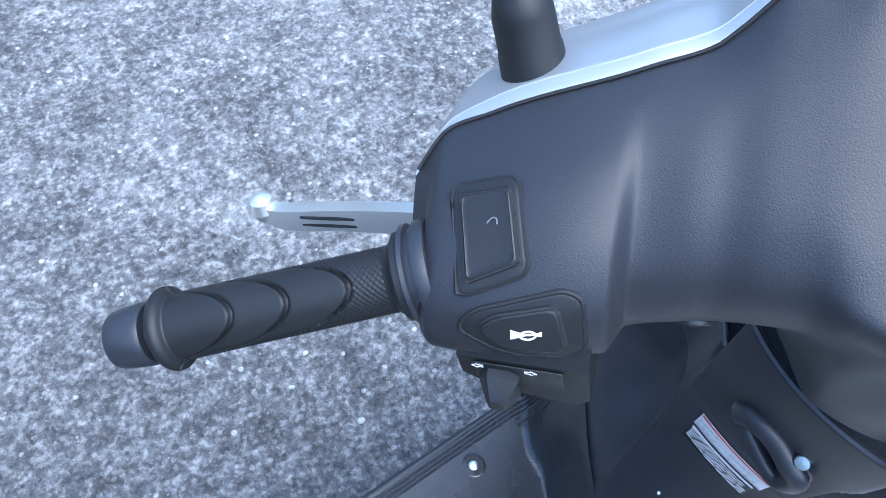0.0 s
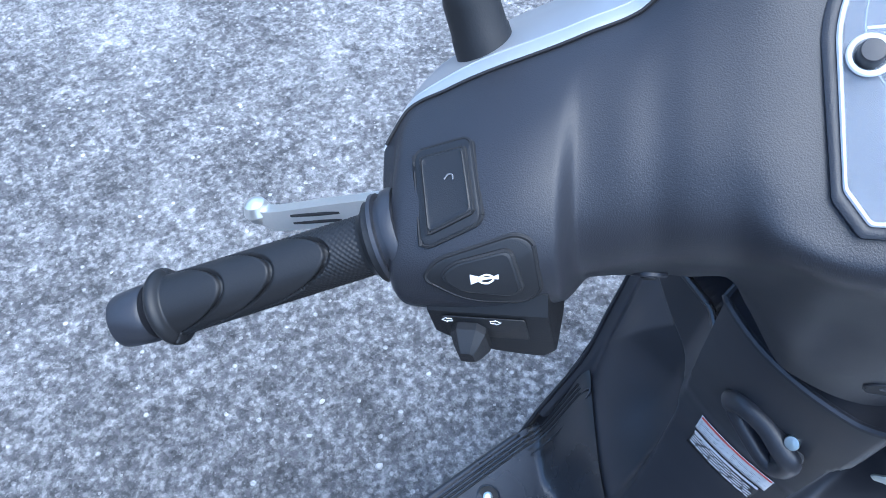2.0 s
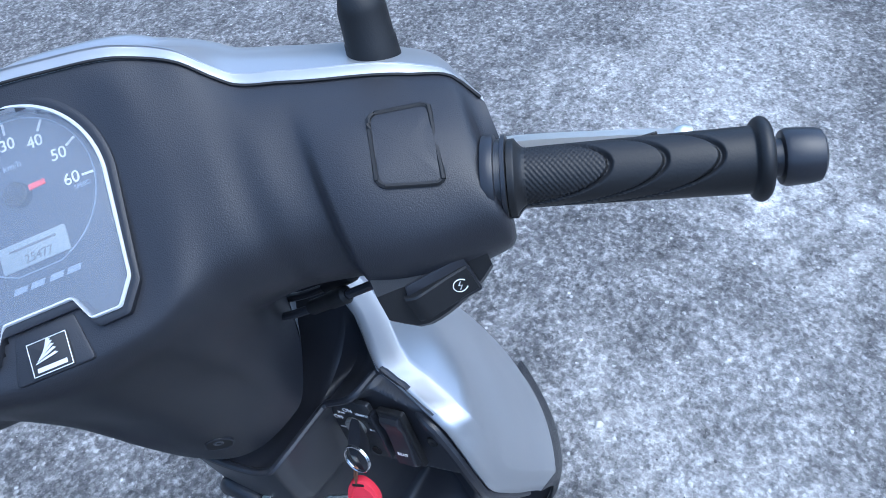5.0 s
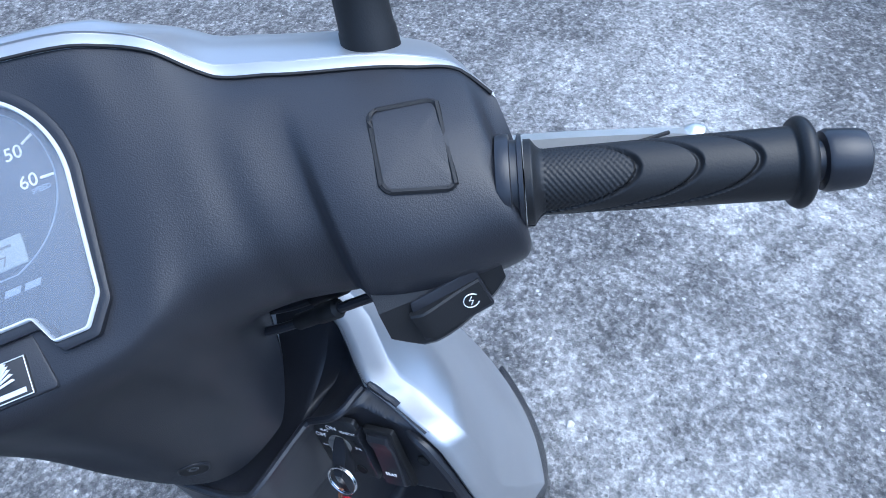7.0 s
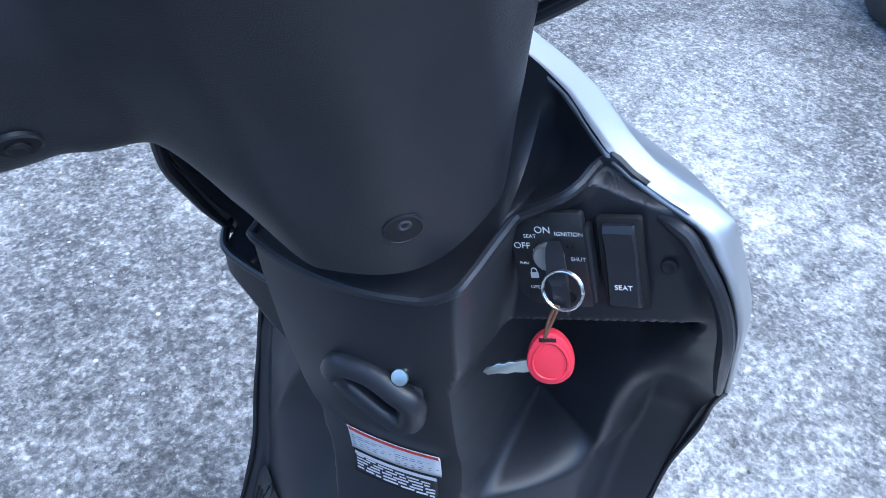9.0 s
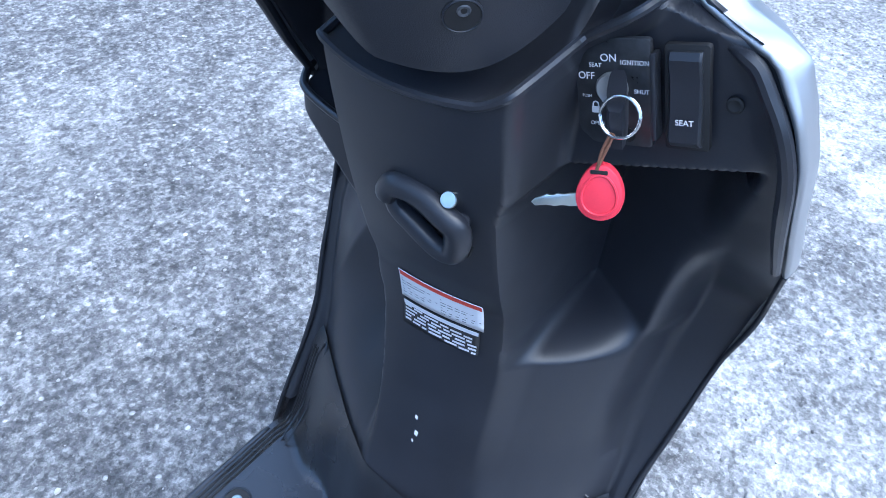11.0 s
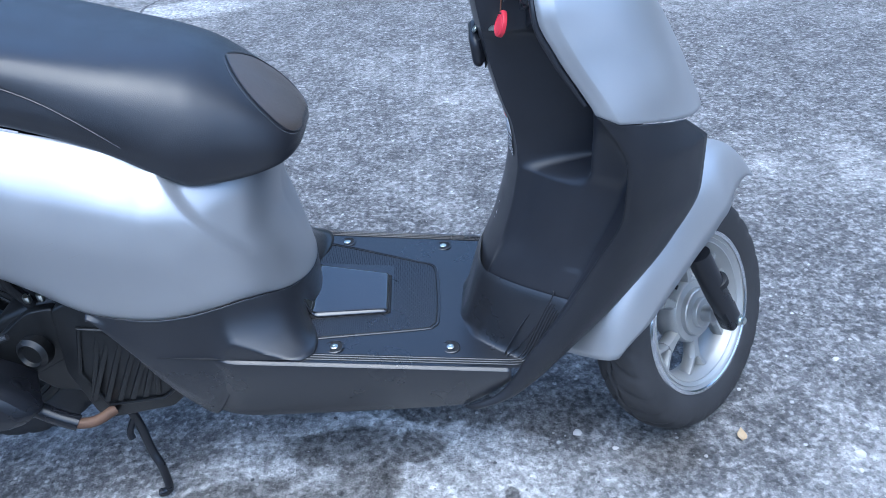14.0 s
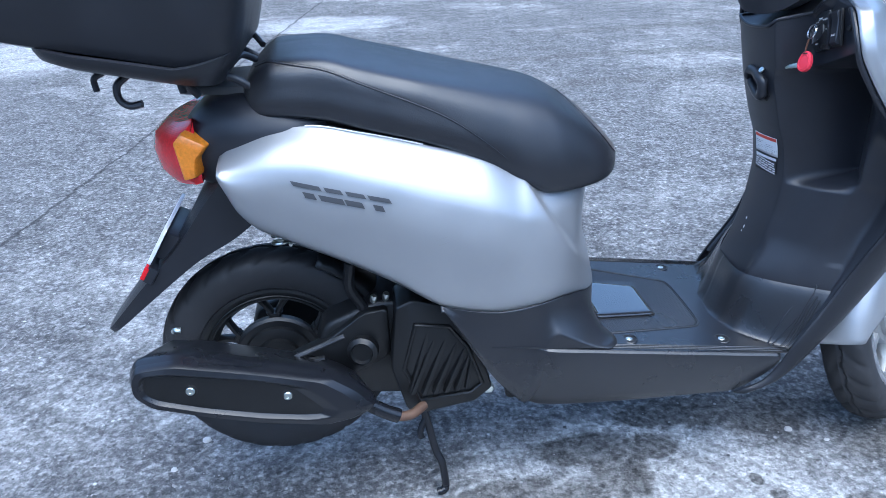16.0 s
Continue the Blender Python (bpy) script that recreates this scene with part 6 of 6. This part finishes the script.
# Rack tubes and hooks.
for s in (1, -1):
    rack = part("rack_tube", tube([(-0.640, s * 0.098, 0.752), (-0.680, s * 0.102, 0.780), (-0.715, s * 0.104, 0.792), (-0.78, s * 0.104, 0.796), (-0.84, s * 0.1, 0.803)], 0.0058, 12, 8), DARK, scooter, "black steel rack tube")
    part("stay", tube([(-0.655, s * 0.06, 0.80), (-0.672, s * 0.09, 0.812), (-0.690, s * 0.12, 0.800), (-0.705, s * 0.13, 0.808)], 0.005, 10, 8), DARK, rack)
    part("brace", tube([(-0.740, s * 0.080, 0.755), (-0.752, s * 0.085, 0.775), (-0.745, s * 0.09, 0.797)], 0.006, 10, 6), DARK, rack)
    part("hook", tube([(-0.822, s * 0.128, 0.800), (-0.836, s * 0.134, 0.788), (-0.836, s * 0.136, 0.770), (-0.824, s * 0.137, 0.760), (-0.806, s * 0.137, 0.762)], 0.0052, 10, 8), DARK, rack, "black steel luggage hook")
    part("hook", tube([(-0.852, s * 0.130, 0.806), (-0.864, s * 0.134, 0.799), (-0.863, s * 0.136, 0.782)], 0.0045, 10, 8), DARK, rack)
    part("hook", tube([(-0.742, s * 0.125, 0.800), (-0.752, s * 0.13, 0.788), (-0.750, s * 0.132, 0.772)], 0.0052, 10, 8), DARK, rack)

# Top box on the rack.
BOX = Matrix.Translation((-0.66, 0, 0.790)) @ Matrix.Rotation(radians(12), 4, "Y")
top_box = new("top_box")
top_box.location = (-0.86, 0, 0.82)
tagged(top_box, "large black plastic top box mounted on the rear rack", "top box")


def box_ring(hx, hy, r, z, cx=-0.195, rise=False):
    return [Vector((cx + q.x, q.y, z + (0.040 * (max(0, cx + q.x + 0.10) / 0.1) ** 1.5 if rise else 0))) for q in rounded([(-hx, -hy), (hx, -hy), (hx, hy), (-hx, hy)], r, 8)]


def box_part(name, rows, material, label=""):
    bm = sheet(rows, closed=True, caps=True)
    bm.transform(Matrix.Translation(top_box.location).inverted() @ BOX)
    ob = new(name, mesh_of(name, bm, material))
    ob.parent = top_box
    return tagged(ob, label)


box_part("tray", [box_ring(0.095, 0.150, 0.06, -0.018, -0.145), box_ring(0.112, 0.176, 0.065, -0.015, -0.145), box_ring(0.124, 0.194, 0.07, -0.008, -0.145, True), box_ring(0.130, 0.203, 0.075, 0.002, -0.145, True), box_ring(0.131, 0.204, 0.075, 0.008, -0.145, True), box_ring(0.127, 0.198, 0.07, 0.010, -0.145, True), box_ring(0.110, 0.180, 0.07, 0.004, -0.145)], BLACK, "black plastic mounting tray")
box_part("case", [box_ring(0.150, 0.168, 0.07, 0.004, -0.190), box_ring(0.170, 0.186, 0.07, 0.010, -0.190), box_ring(0.184, 0.194, 0.07, 0.026, -0.196), box_ring(0.192, 0.200, 0.07, 0.090, -0.200), box_ring(0.198, 0.208, 0.07, 0.165, -0.200), box_ring(0.198, 0.208, 0.07, 0.176, -0.200)], BLACK, "black grained plastic case")
box_part("lid", [box_ring(0.204, 0.212, 0.07, 0.177), box_ring(0.204, 0.212, 0.07, 0.190), box_ring(0.198, 0.205, 0.075, 0.240), box_ring(0.175, 0.180, 0.08, 0.285), box_ring(0.12, 0.125, 0.07, 0.305)], BLACK, "black plastic lid")

# ---- exhaust ----
EX = [(-0.895, 0.358), (-0.884, 0.378), (-0.822, 0.384), (-0.700, 0.356), (-0.585, 0.326), (-0.548, 0.298), (-0.517, 0.262), (-0.540, 0.245), (-0.594, 0.233), (-0.700, 0.250), (-0.784, 0.272), (-0.870, 0.300), (-0.896, 0.328)]


def ex_ring(y, inset):
    """The silencer's outline drawn in by an even margin."""
    out = []
    for q in rounded(EX, 0.010, 4):
        mid = 0.35 - (q.x + 0.89) * 0.19
        out.append(Vector((-0.715 + (q.x + 0.715) * (1 - inset / 0.19), y, mid + (q.y - mid) * (1 - inset / 0.062))))
    return out


EXMAT = mat("satin black heat shield", (0.010, 0.011, 0.0145), 0.30, size=500, vary=0.2, bump=0.08)
muffler = part("muffler", sheet([ex_ring(-0.095, 0.040), ex_ring(-0.105, 0.034), ex_ring(-0.150, 0.013), ex_ring(-0.176, 0.0), ex_ring(-0.186, 0.0005), ex_ring(-0.196, 0.005), ex_ring(-0.199, 0.010), ex_ring(-0.199, 0.022)], closed=True, caps=True), EXMAT, scooter, "black exhaust silencer with a bolted heat shield", angle=25)


def ex_inner(y, grow=0.0):
    pts = [(-0.872, 0.344), (-0.866, 0.362), (-0.835, 0.361), (-0.700, 0.336), (-0.652, 0.320), (-0.630, 0.298), (-0.606, 0.272), (-0.612, 0.264), (-0.640, 0.266), (-0.700, 0.276), (-0.784, 0.296), (-0.850, 0.317), (-0.868, 0.328)]
    c = Vector((-0.745, 0.318))
    return [Vector((p.x, y, p.y)) for p in [q + (q - c).normalized() * grow for q in rounded(pts, 0.010, 4)]]


def between_rings(k, y):
    return [Vector((a.x + (b.x - a.x) * k, y, a.z + (b.z - a.z) * k)) for a, b in zip(ex_ring(y, 0.004), ex_inner(y))]


part("heat_shield", sheet([between_rings(0.0, -0.194), between_rings(0.03, -0.2005), between_rings(0.14, -0.2065), between_rings(0.22, -0.2095), between_rings(0.62, -0.2125), between_rings(0.72, -0.2120), between_rings(0.92, -0.2070), between_rings(1.0, -0.2060)], closed=True), EXMAT, muffler, "satin black heat shield with a broad frame", angle=22)
part("shield_panel", sheet([ex_inner(-0.198, 0.003), ex_inner(-0.2062, 0.002), ex_inner(-0.2066, -0.003), ex_inner(-0.2066, -0.008)], closed=True, caps=True), ENGINE, muffler, "recessed dark panel", angle=25)
for x, z in ((-0.803, 0.331), (-0.658, 0.305)):
    b = part("shield_bolt", lathe([(0.0068, 0.0), (0.0070, 0.0028), (0.0058, 0.0042), (0.0034, 0.0044), (0.0030, 0.0025), (0.0005, 0.0025)], 24), ZINC, muffler, "zinc shield bolt", m=axes((x, -0.2066, z), (0, -1, 0.05), (1, 0, 0)))
    part("washer_ring", lathe([(0.0075, 0.0), (0.0100, 0.0004), (0.0105, 0.0), (0.0100, -0.0006)], 24, caps=False), GAP, muffler, m=axes((x, -0.2070, z), (0, -1, 0.05), (1, 0, 0)))
part("exhaust_pipe", tube([(-0.545, -0.165, 0.250), (-0.510, -0.168, 0.228), (-0.485, -0.168, 0.214), (-0.462, -0.160, 0.210), (-0.440, -0.140, 0.212)], 0.0085, 14, 8), STEEL, scooter, "rust-brown exhaust pipe")
part("pipe_cover", tube([(-0.560, -0.165, 0.262), (-0.515, -0.168, 0.231), (-0.486, -0.168, 0.2145)], 0.0125, 14, 8), EXMAT, scooter, "black pipe joint")
part("upper_clamp", tube([(-0.828, -0.14, 0.400), (-0.822, -0.15, 0.407), (-0.815, -0.15, 0.407)], 0.005, 10, 4), ZINC, scooter, "small bright clamp")

# ---- engine ----
DULL = mat("dull dark steel", (0.10, 0.10, 0.105), 0.45, metal=0.7, size=400, bump=0.2, vary=0.35, patch=40)
FAN = [(-0.478, 0.405), (-0.452, 0.416), (-0.385, 0.400), (-0.345, 0.330), (-0.320, 0.232), (-0.350, 0.206), (-0.458, 0.190), (-0.470, 0.205), (-0.492, 0.290)]


def prism(outline, y0, y1, r=0.006, bev=0.004):
    pts = rounded(outline, r, 3)
    c = sum(pts, Vector((0, 0))) / len(pts)
    return sheet([[Vector((q.x, y0, q.y)) for q in pts], [Vector((q.x, y1 + bev, q.y)) for q in pts], [Vector((q.x, y1 + bev * 0.3, q.y)) for q in [p + (c - p).normalized() * bev * 0.4 for p in pts]], [Vector((q.x, y1, q.y)) for q in [p + (c - p).normalized() * bev for p in pts]]], closed=True, caps=True)


engine = part("engine", prism([(-0.62, 0.30), (-0.60, 0.36), (-0.50, 0.40), (-0.38, 0.38), (-0.35, 0.25), (-0.42, 0.20), (-0.55, 0.215)], 0.11, -0.095, 0.02, 0.01), ENGINE, scooter, "black engine with a slatted fan cover")
fan = part("fan_cover", prism(FAN, -0.06, -0.138), ENGINE, engine, "black slatted fan cover")
part("fan_frame", tube([(-0.448, -0.139, 0.372), (-0.392, -0.139, 0.362), (-0.362, -0.139, 0.318), (-0.338, -0.139, 0.245), (-0.358, -0.139, 0.228), (-0.446, -0.139, 0.222), (-0.470, -0.139, 0.288)], 0.004, 8, 1, True), ENGINE, engine)
for i in range(7):
    x = -0.458 + i * 0.0190
    foot, head = 0.238 + 0.003 * max(0, 2 - i), 0.366 - 0.010 * max(0, i - 2)
    a, b = Vector((max(x - 0.022, -0.462), -0.138, foot)), Vector((min(x + 0.034, -0.352 - 0.004 * (i > 5)), -0.138, head - 0.016 * max(0, i - 4)))
    d = (b - a).normalized()
    part("slat", box(0.0075, (b - a).length, 0.010, axes((a + b) / 2, (0.35, -1, 0.0), d.cross(Vector((0, -1, 0)))), 0.0016, 2), ENGINE, engine)
part("transmission_case", prism([(-0.735, 0.245), (-0.745, 0.30), (-0.70, 0.335), (-0.5, 0.36), (-0.4, 0.33), (-0.4, 0.24), (-0.55, 0.215)], 0.13, 0.062, 0.03, 0.01), ENGINE, engine, "black transmission case")
part("drain_bolt", lathe([(0.011, 0), (0.011, 0.008), (0.008, 0.010), (0.001, 0.010)], 6), ZINC, engine, "zinc drain bolt", m=axes((-0.325, -0.118, 0.222), (0, -1, 0), (1, 0, 0)))
part("case_bolt", lathe([(0.012, 0), (0.012, 0.014), (0.006, 0.018)], 16), ENGINE, engine, m=axes((-0.285, -0.12, 0.215), (0, -1, 0), (1, 0, 0)))
part("swing_arm", prism([(-0.70, 0.262), (-0.70, 0.292), (-0.60, 0.335), (-0.53, 0.385), (-0.49, 0.39), (-0.49, 0.30), (-0.56, 0.262)], -0.085, -0.110, 0.01), ENGINE, engine)
part("rod", tube([(-0.705, -0.125, 0.300), (-0.64, -0.125, 0.325), (-0.565, -0.122, 0.352)], 0.0045, 8, 4), DULL, engine, "dull steel rod")
part("rod", tube([(-0.78, -0.13, 0.318), (-0.70, -0.13, 0.312), (-0.60, -0.13, 0.318)], 0.005, 8, 4), ENGINE, engine)
part("plug", lathe([(0.026, 0), (0.026, 0.016), (0.019, 0.022), (0.016, 0.016), (0.001, 0.016)], 24), ENGINE, engine, m=axes((-0.535, -0.11, 0.318), (-0.2, -1, 0.1), (1, 0, 0)))
part("hose", tube([(-0.545, -0.10, 0.475), (-0.550, -0.095, 0.43), (-0.535, -0.09, 0.395), (-0.520, -0.085, 0.36), (-0.50, -0.08, 0.34)], 0.009, 10, 6), RUBBER, engine, "black rubber hose")
for p in ((-0.512, -0.122, 0.418), (-0.492, -0.122, 0.420)):
    part("hose_clip", lathe([(0.0045, -0.008), (0.006, -0.004), (0.006, 0.004), (0.0045, 0.008)], 10), ZINC, engine, "bright hose clip", m=axes(p, (0.2, -0.4, 1)))
inner = []
for a in steps(-5, 66, 24):
    inner.append([Vector((-0.688 + (0.226 - 0.02 * abs(w) ** 4) * math.cos(radians(a)), 0.062 * w, 0.265 + (0.226 - 0.02 * abs(w) ** 4) * math.sin(radians(a)))) for w in steps(-1, 1, 10)])
part("inner_fender", sheet(inner), ENGINE, scooter, "black inner rear fender", thick=0.003)
part("under_tray", box(0.42, 0.24, 0.05, Matrix.Translation((-0.47, 0, 0.545)) @ Matrix.Rotation(radians(24), 4, "Y"), 0.01), ENGINE, scooter, "black frame under the body")
part("shock_spring", tube([(-0.655 + 0.014 * math.cos(a), -0.045 + 0.014 * math.sin(a), 0.490 + 0.0022 * a) for a in steps(0, 8 * math.pi, 80)], 0.003, 8, 1), ZINC, scooter, "bright shock absorber spring")
part("brake_drum", lathe([(0.030, -0.05), (0.074, -0.048), (0.078, -0.040), (0.078, -0.030), (0.073, -0.026), (0.062, -0.026), (0.060, -0.020), (0.052, -0.018), (0.042, -0.018), (0.040, -0.010), (0.024, -0.008), (0.001, -0.008)], 48), ENGINE, rear_wheel, m=RW @ Matrix.Translation((0, 0, 0.052)))
part("axle_nut", lathe([(0.011, 0), (0.011, 0.010), (0.007, 0.012), (0.001, 0.012)], 6), ENGINE, rear_wheel, m=RW @ Matrix.Translation((0, 0, 0.046)))
# Centre stand.
stand = part("centre_stand", tube([(-0.445, -0.085, 0.215), (-0.440, -0.10, 0.175), (-0.432, -0.105, 0.140), (-0.422, -0.116, 0.090), (-0.412, -0.124, 0.066), (-0.408, -0.130, 0.022), (-0.412, -0.134, 0.012), (-0.424, -0.135, 0.009)], 0.0075, 12, 8), EXMAT, scooter, "black steel centre stand")
part("leg", tube([(-0.445, 0.085, 0.215), (-0.440, 0.10, 0.175), (-0.432, 0.105, 0.140), (-0.424, 0.112, 0.085), (-0.416, 0.118, 0.030), (-0.414, 0.120, 0.012), (-0.424, 0.121, 0.008)], 0.0085, 12, 8), EXMAT, stand)
part("cross_bar", tube([(-0.442, -0.09, 0.185), (-0.442, 0, 0.185), (-0.442, 0.09, 0.185)], 0.008, 10, 4), EXMAT, stand)
part("foot_tab", tube([(-0.436, -0.104, 0.160), (-0.448, -0.112, 0.135), (-0.446, -0.116, 0.122)], 0.006, 10, 5), EXMAT, stand)

# ---- front fork and hub ----
for s in (1, -1):
    leg = part("fork_leg", tube([(0.505, s * 0.088, 0.205), (0.472, s * 0.088, 0.262), (0.436, s * 0.087, 0.336)], [0.017, 0.0185, 0.0185], 20, 8), EXMAT, scooter, "black fork leg", m=WHEEL)
    part("axle_clamp", box(0.034, 0.026, 0.05, Matrix.Translation((0.500, s * 0.088, 0.212)) @ Matrix.Rotation(radians(-28), 4, "Y"), 0.008), EXMAT, leg, m=WHEEL)
    part("axle_nut", lathe([(0.0095, 0), (0.0095, 0.008), (0.006, 0.009), (0.006, 0.014), (0.001, 0.015)], 6), ZINC, leg, "bright axle nut", m=WHEEL @ axes((0.510, s * 0.098, 0.200), (0, s, 0), (1, 0, 0)))
    part("dust_ring", lathe([(0.0185, -0.004), (0.0215, -0.003), (0.0215, 0.006), (0.0185, 0.008)], 24), RUBBER, leg, m=WHEEL @ axes((0.472, s * 0.088, 0.276), (-0.43, 0, 0.9)))
part("hub", lathe([(0.012, 0.062), (0.014, 0.060), (0.015, 0.044), (0.024, 0.043), (0.0255, 0.041), (0.026, 0.035), (0.039, 0.034), (0.041, 0.032), (0.0415, 0.024), (0.052, 0.022), (0.055, 0.018), (0.056, 0.0), (0.055, -0.018), (0.052, -0.022), (0.0415, -0.024), (0.041, -0.032), (0.039, -0.034), (0.026, -0.035), (0.024, -0.043), (0.015, -0.044), (0.012, -0.062)], 48), ALLOY, front_wheel, "stepped alloy hub", m=FW)
part("rim_lip", lathe([(0.1335, 0.0385), (0.136, 0.0400), (0.1405, 0.0395), (0.1428, 0.0365)], 72, caps=False), CHROME, front_wheel, "bright polished rim edge", m=FW)
part("valve", tube([(0.100, 0.0, 0.008), (0.085, 0.004, 0.018), (0.078, 0.004, 0.030)], 0.004, 8, 4), RUBBER, front_wheel, m=FW @ Matrix.Rotation(2.2, 4, "Z"))


# ---- things on the ground ----
LEAF = mat("dry leaf", (0.45, 0.34, 0.21), 0.7, size=300, bump=0.3, vary=0.3, patch=90)


def leaf(name, x, y, size, turn, label):
    rows = []
    for u in steps(0, 1, 10):
        w = 0.30 * size * math.sin(math.pi * u ** 0.7) * (1 - 0.3 * u) + 0.0004
        rows.append([Vector(((u - 0.5) * size, w * v, 0.004 + 0.16 * size * v * v * 0.6 + 0.02 * size * math.sin(5 * u))) for v in steps(-1, 1, 6)])
    bm = sheet(rows)
    ob = new(name, mesh_of(name, bm, LEAF, 60))
    ob.matrix_world = Matrix.Translation((x, y, ground_height(x, y))) @ Matrix.Rotation(turn, 4, "Z")
    mod = ob.modifiers.new("shell", "SOLIDIFY")
    mod.thickness = 0.0006
    return tagged(ob, label, "leaf")


leaf("dry_leaf", 0.583, -0.093, 0.030, 1.35, "small dry brown leaf lying on the asphalt")


def pebble(bm_list, x, y, r, rng):
    n = 7
    top = []
    rows = []
    jag = [rng.uniform(0.7, 1.15) for _ in range(n)]
    for k, h in ((0.8, -0.2), (1.0, 0.25), (0.75, 0.75), (0.3, 0.95)):
        rows.append([Vector((x + r * k * jag[i] * math.cos(2 * math.pi * i / n), y + r * k * jag[i] * 0.85 * math.sin(2 * math.pi * i / n), ground_height(x, y) + r * h * 0.8)) for i in range(n)])
    bm_list.append(rows)


def gravel(name, spots, material, label):
    verts, faces = [], []
    for rows in spots:
        base = len(verts)
        n = len(rows[0])
        for row in rows:
            verts += [tuple(v) for v in row]
        for a in range(len(rows) - 1):
            for i in range(n):
                j = (i + 1) % n
                faces.append((base + a * n + i, base + a * n + j, base + (a + 1) * n + j, base + (a + 1) * n + i))
        faces.append(tuple(base + (len(rows) - 1) * n + i for i in range(n)))
    me = bpy.data.meshes.new(name)
    me.from_pydata(verts, [], faces)
    me.materials.append(material)
    ob = new(name, me)
    return tagged(ob, label, "gravel", kind="stuff")


def stone_material():
    m = mat("pale chippings", (0.4, 0.395, 0.385), 0.8, size=900, bump=0.4, vary=0.35, patch=60)
    nodes, link = m.node_tree.nodes, m.node_tree.links.new
    geo = nodes.new("ShaderNodeNewGeometry")
    ramp = nodes.new("ShaderNodeValToRGB")
    ramp.color_ramp.elements[0].color, ramp.color_ramp.elements[1].color = (0.06, 0.06, 0.063, 1), (0.30, 0.297, 0.29, 1)
    ramp.color_ramp.elements[1].position = 1.0
    link(geo.outputs["Random Per Island"], ramp.inputs[0])
    link(ramp.outputs[0], nodes["Principled BSDF"].inputs["Base Color"])
    return m


STONES = stone_material()
rng = random.Random(11)
spots = []
for _ in range(8000):
    d = rng.random()
    x, y = rng.uniform(-1.9, 2.6), rng.uniform(-0.7, 3.2)
    r = 0.0018 + 0.0028 * rng.random() ** 3
    if rng.random() < 0.03:
        r *= 1.9
    pebble(spots, x, y, r, rng)
gravel("gravel", spots, STONES, "loose grey and pale chippings on the asphalt")
STONE = mat("pale stone", (0.5, 0.49, 0.48), 0.8, size=500, bump=0.5, vary=0.25, patch=80)
for x, y, r in ((0.056, 0.342, 0.008), (0.043, 0.49, 0.006), (0.76, -0.154, 0.011), (0.36, -0.10, 0.006), (0.30, -0.06, 0.009), (-0.93, 0.02, 0.008), (-0.88, 0.10, 0.010), (0.745, -0.188, 0.006), (1.015, -0.464, 0.007), (0.832, 0.084, 0.007), (0.62, 0.02, 0.005)):
    one = []
    pebble(one, 0, 0, r, rng)
    bm = sheet([[v - Vector((0, 0, ground_height(0, 0))) for v in row] for row in one[0]], closed=True, caps=True)
    ob = new("stone", mesh_of("stone", bm, STONE, 20))
    ob.location = (x, y, ground_height(x, y))
    tagged(ob, "small pale stone lying on the asphalt", "stone", "stones on the ground")
# A tyre of another parked vehicle.
tb = lathe([(0.20, -0.08), (0.27, -0.095), (0.31, -0.085), (0.325, -0.06), (0.33, 0.0), (0.325, 0.06), (0.31, 0.085), (0.27, 0.095), (0.20, 0.08), (0.18, 0.0), (0.20, -0.08)], 48, caps=False)
tb.transform(Matrix.Translation((2.93, -0.63, 0.326)) @ Matrix.Rotation(radians(90), 4, "X") @ Matrix.Rotation(radians(20), 4, "Y"))
tyre = new("car_tyre", mesh_of("car_tyre", tb, TYRE))
tagged(tyre, "dark rubber tyre of a vehicle standing on the asphalt", "tyre")

# Unseen dark ring well beyond the view, added to block light from the horizon.
HORIZON_SCREEN = mat("dark horizon screen", (0.07, 0.08, 0.06), 0.9, size=30, vary=0.35, patch=0.6, bump=0.3)
ring_rows = []
for r, z in ((13.0, -0.05), (13.0, 4.2), (13.3, 4.2), (13.3, -0.05)):
    ring_rows.append([Vector((r * math.cos(a), r * math.sin(a), z)) for a in [2 * math.pi * i / 64 for i in range(64)]])
tagged(new("horizon_screen", mesh_of("horizon_screen", sheet(ring_rows, closed=True), HORIZON_SCREEN)), "unseen plain dark ring added to block light from the horizon", "wall", kind="structure")
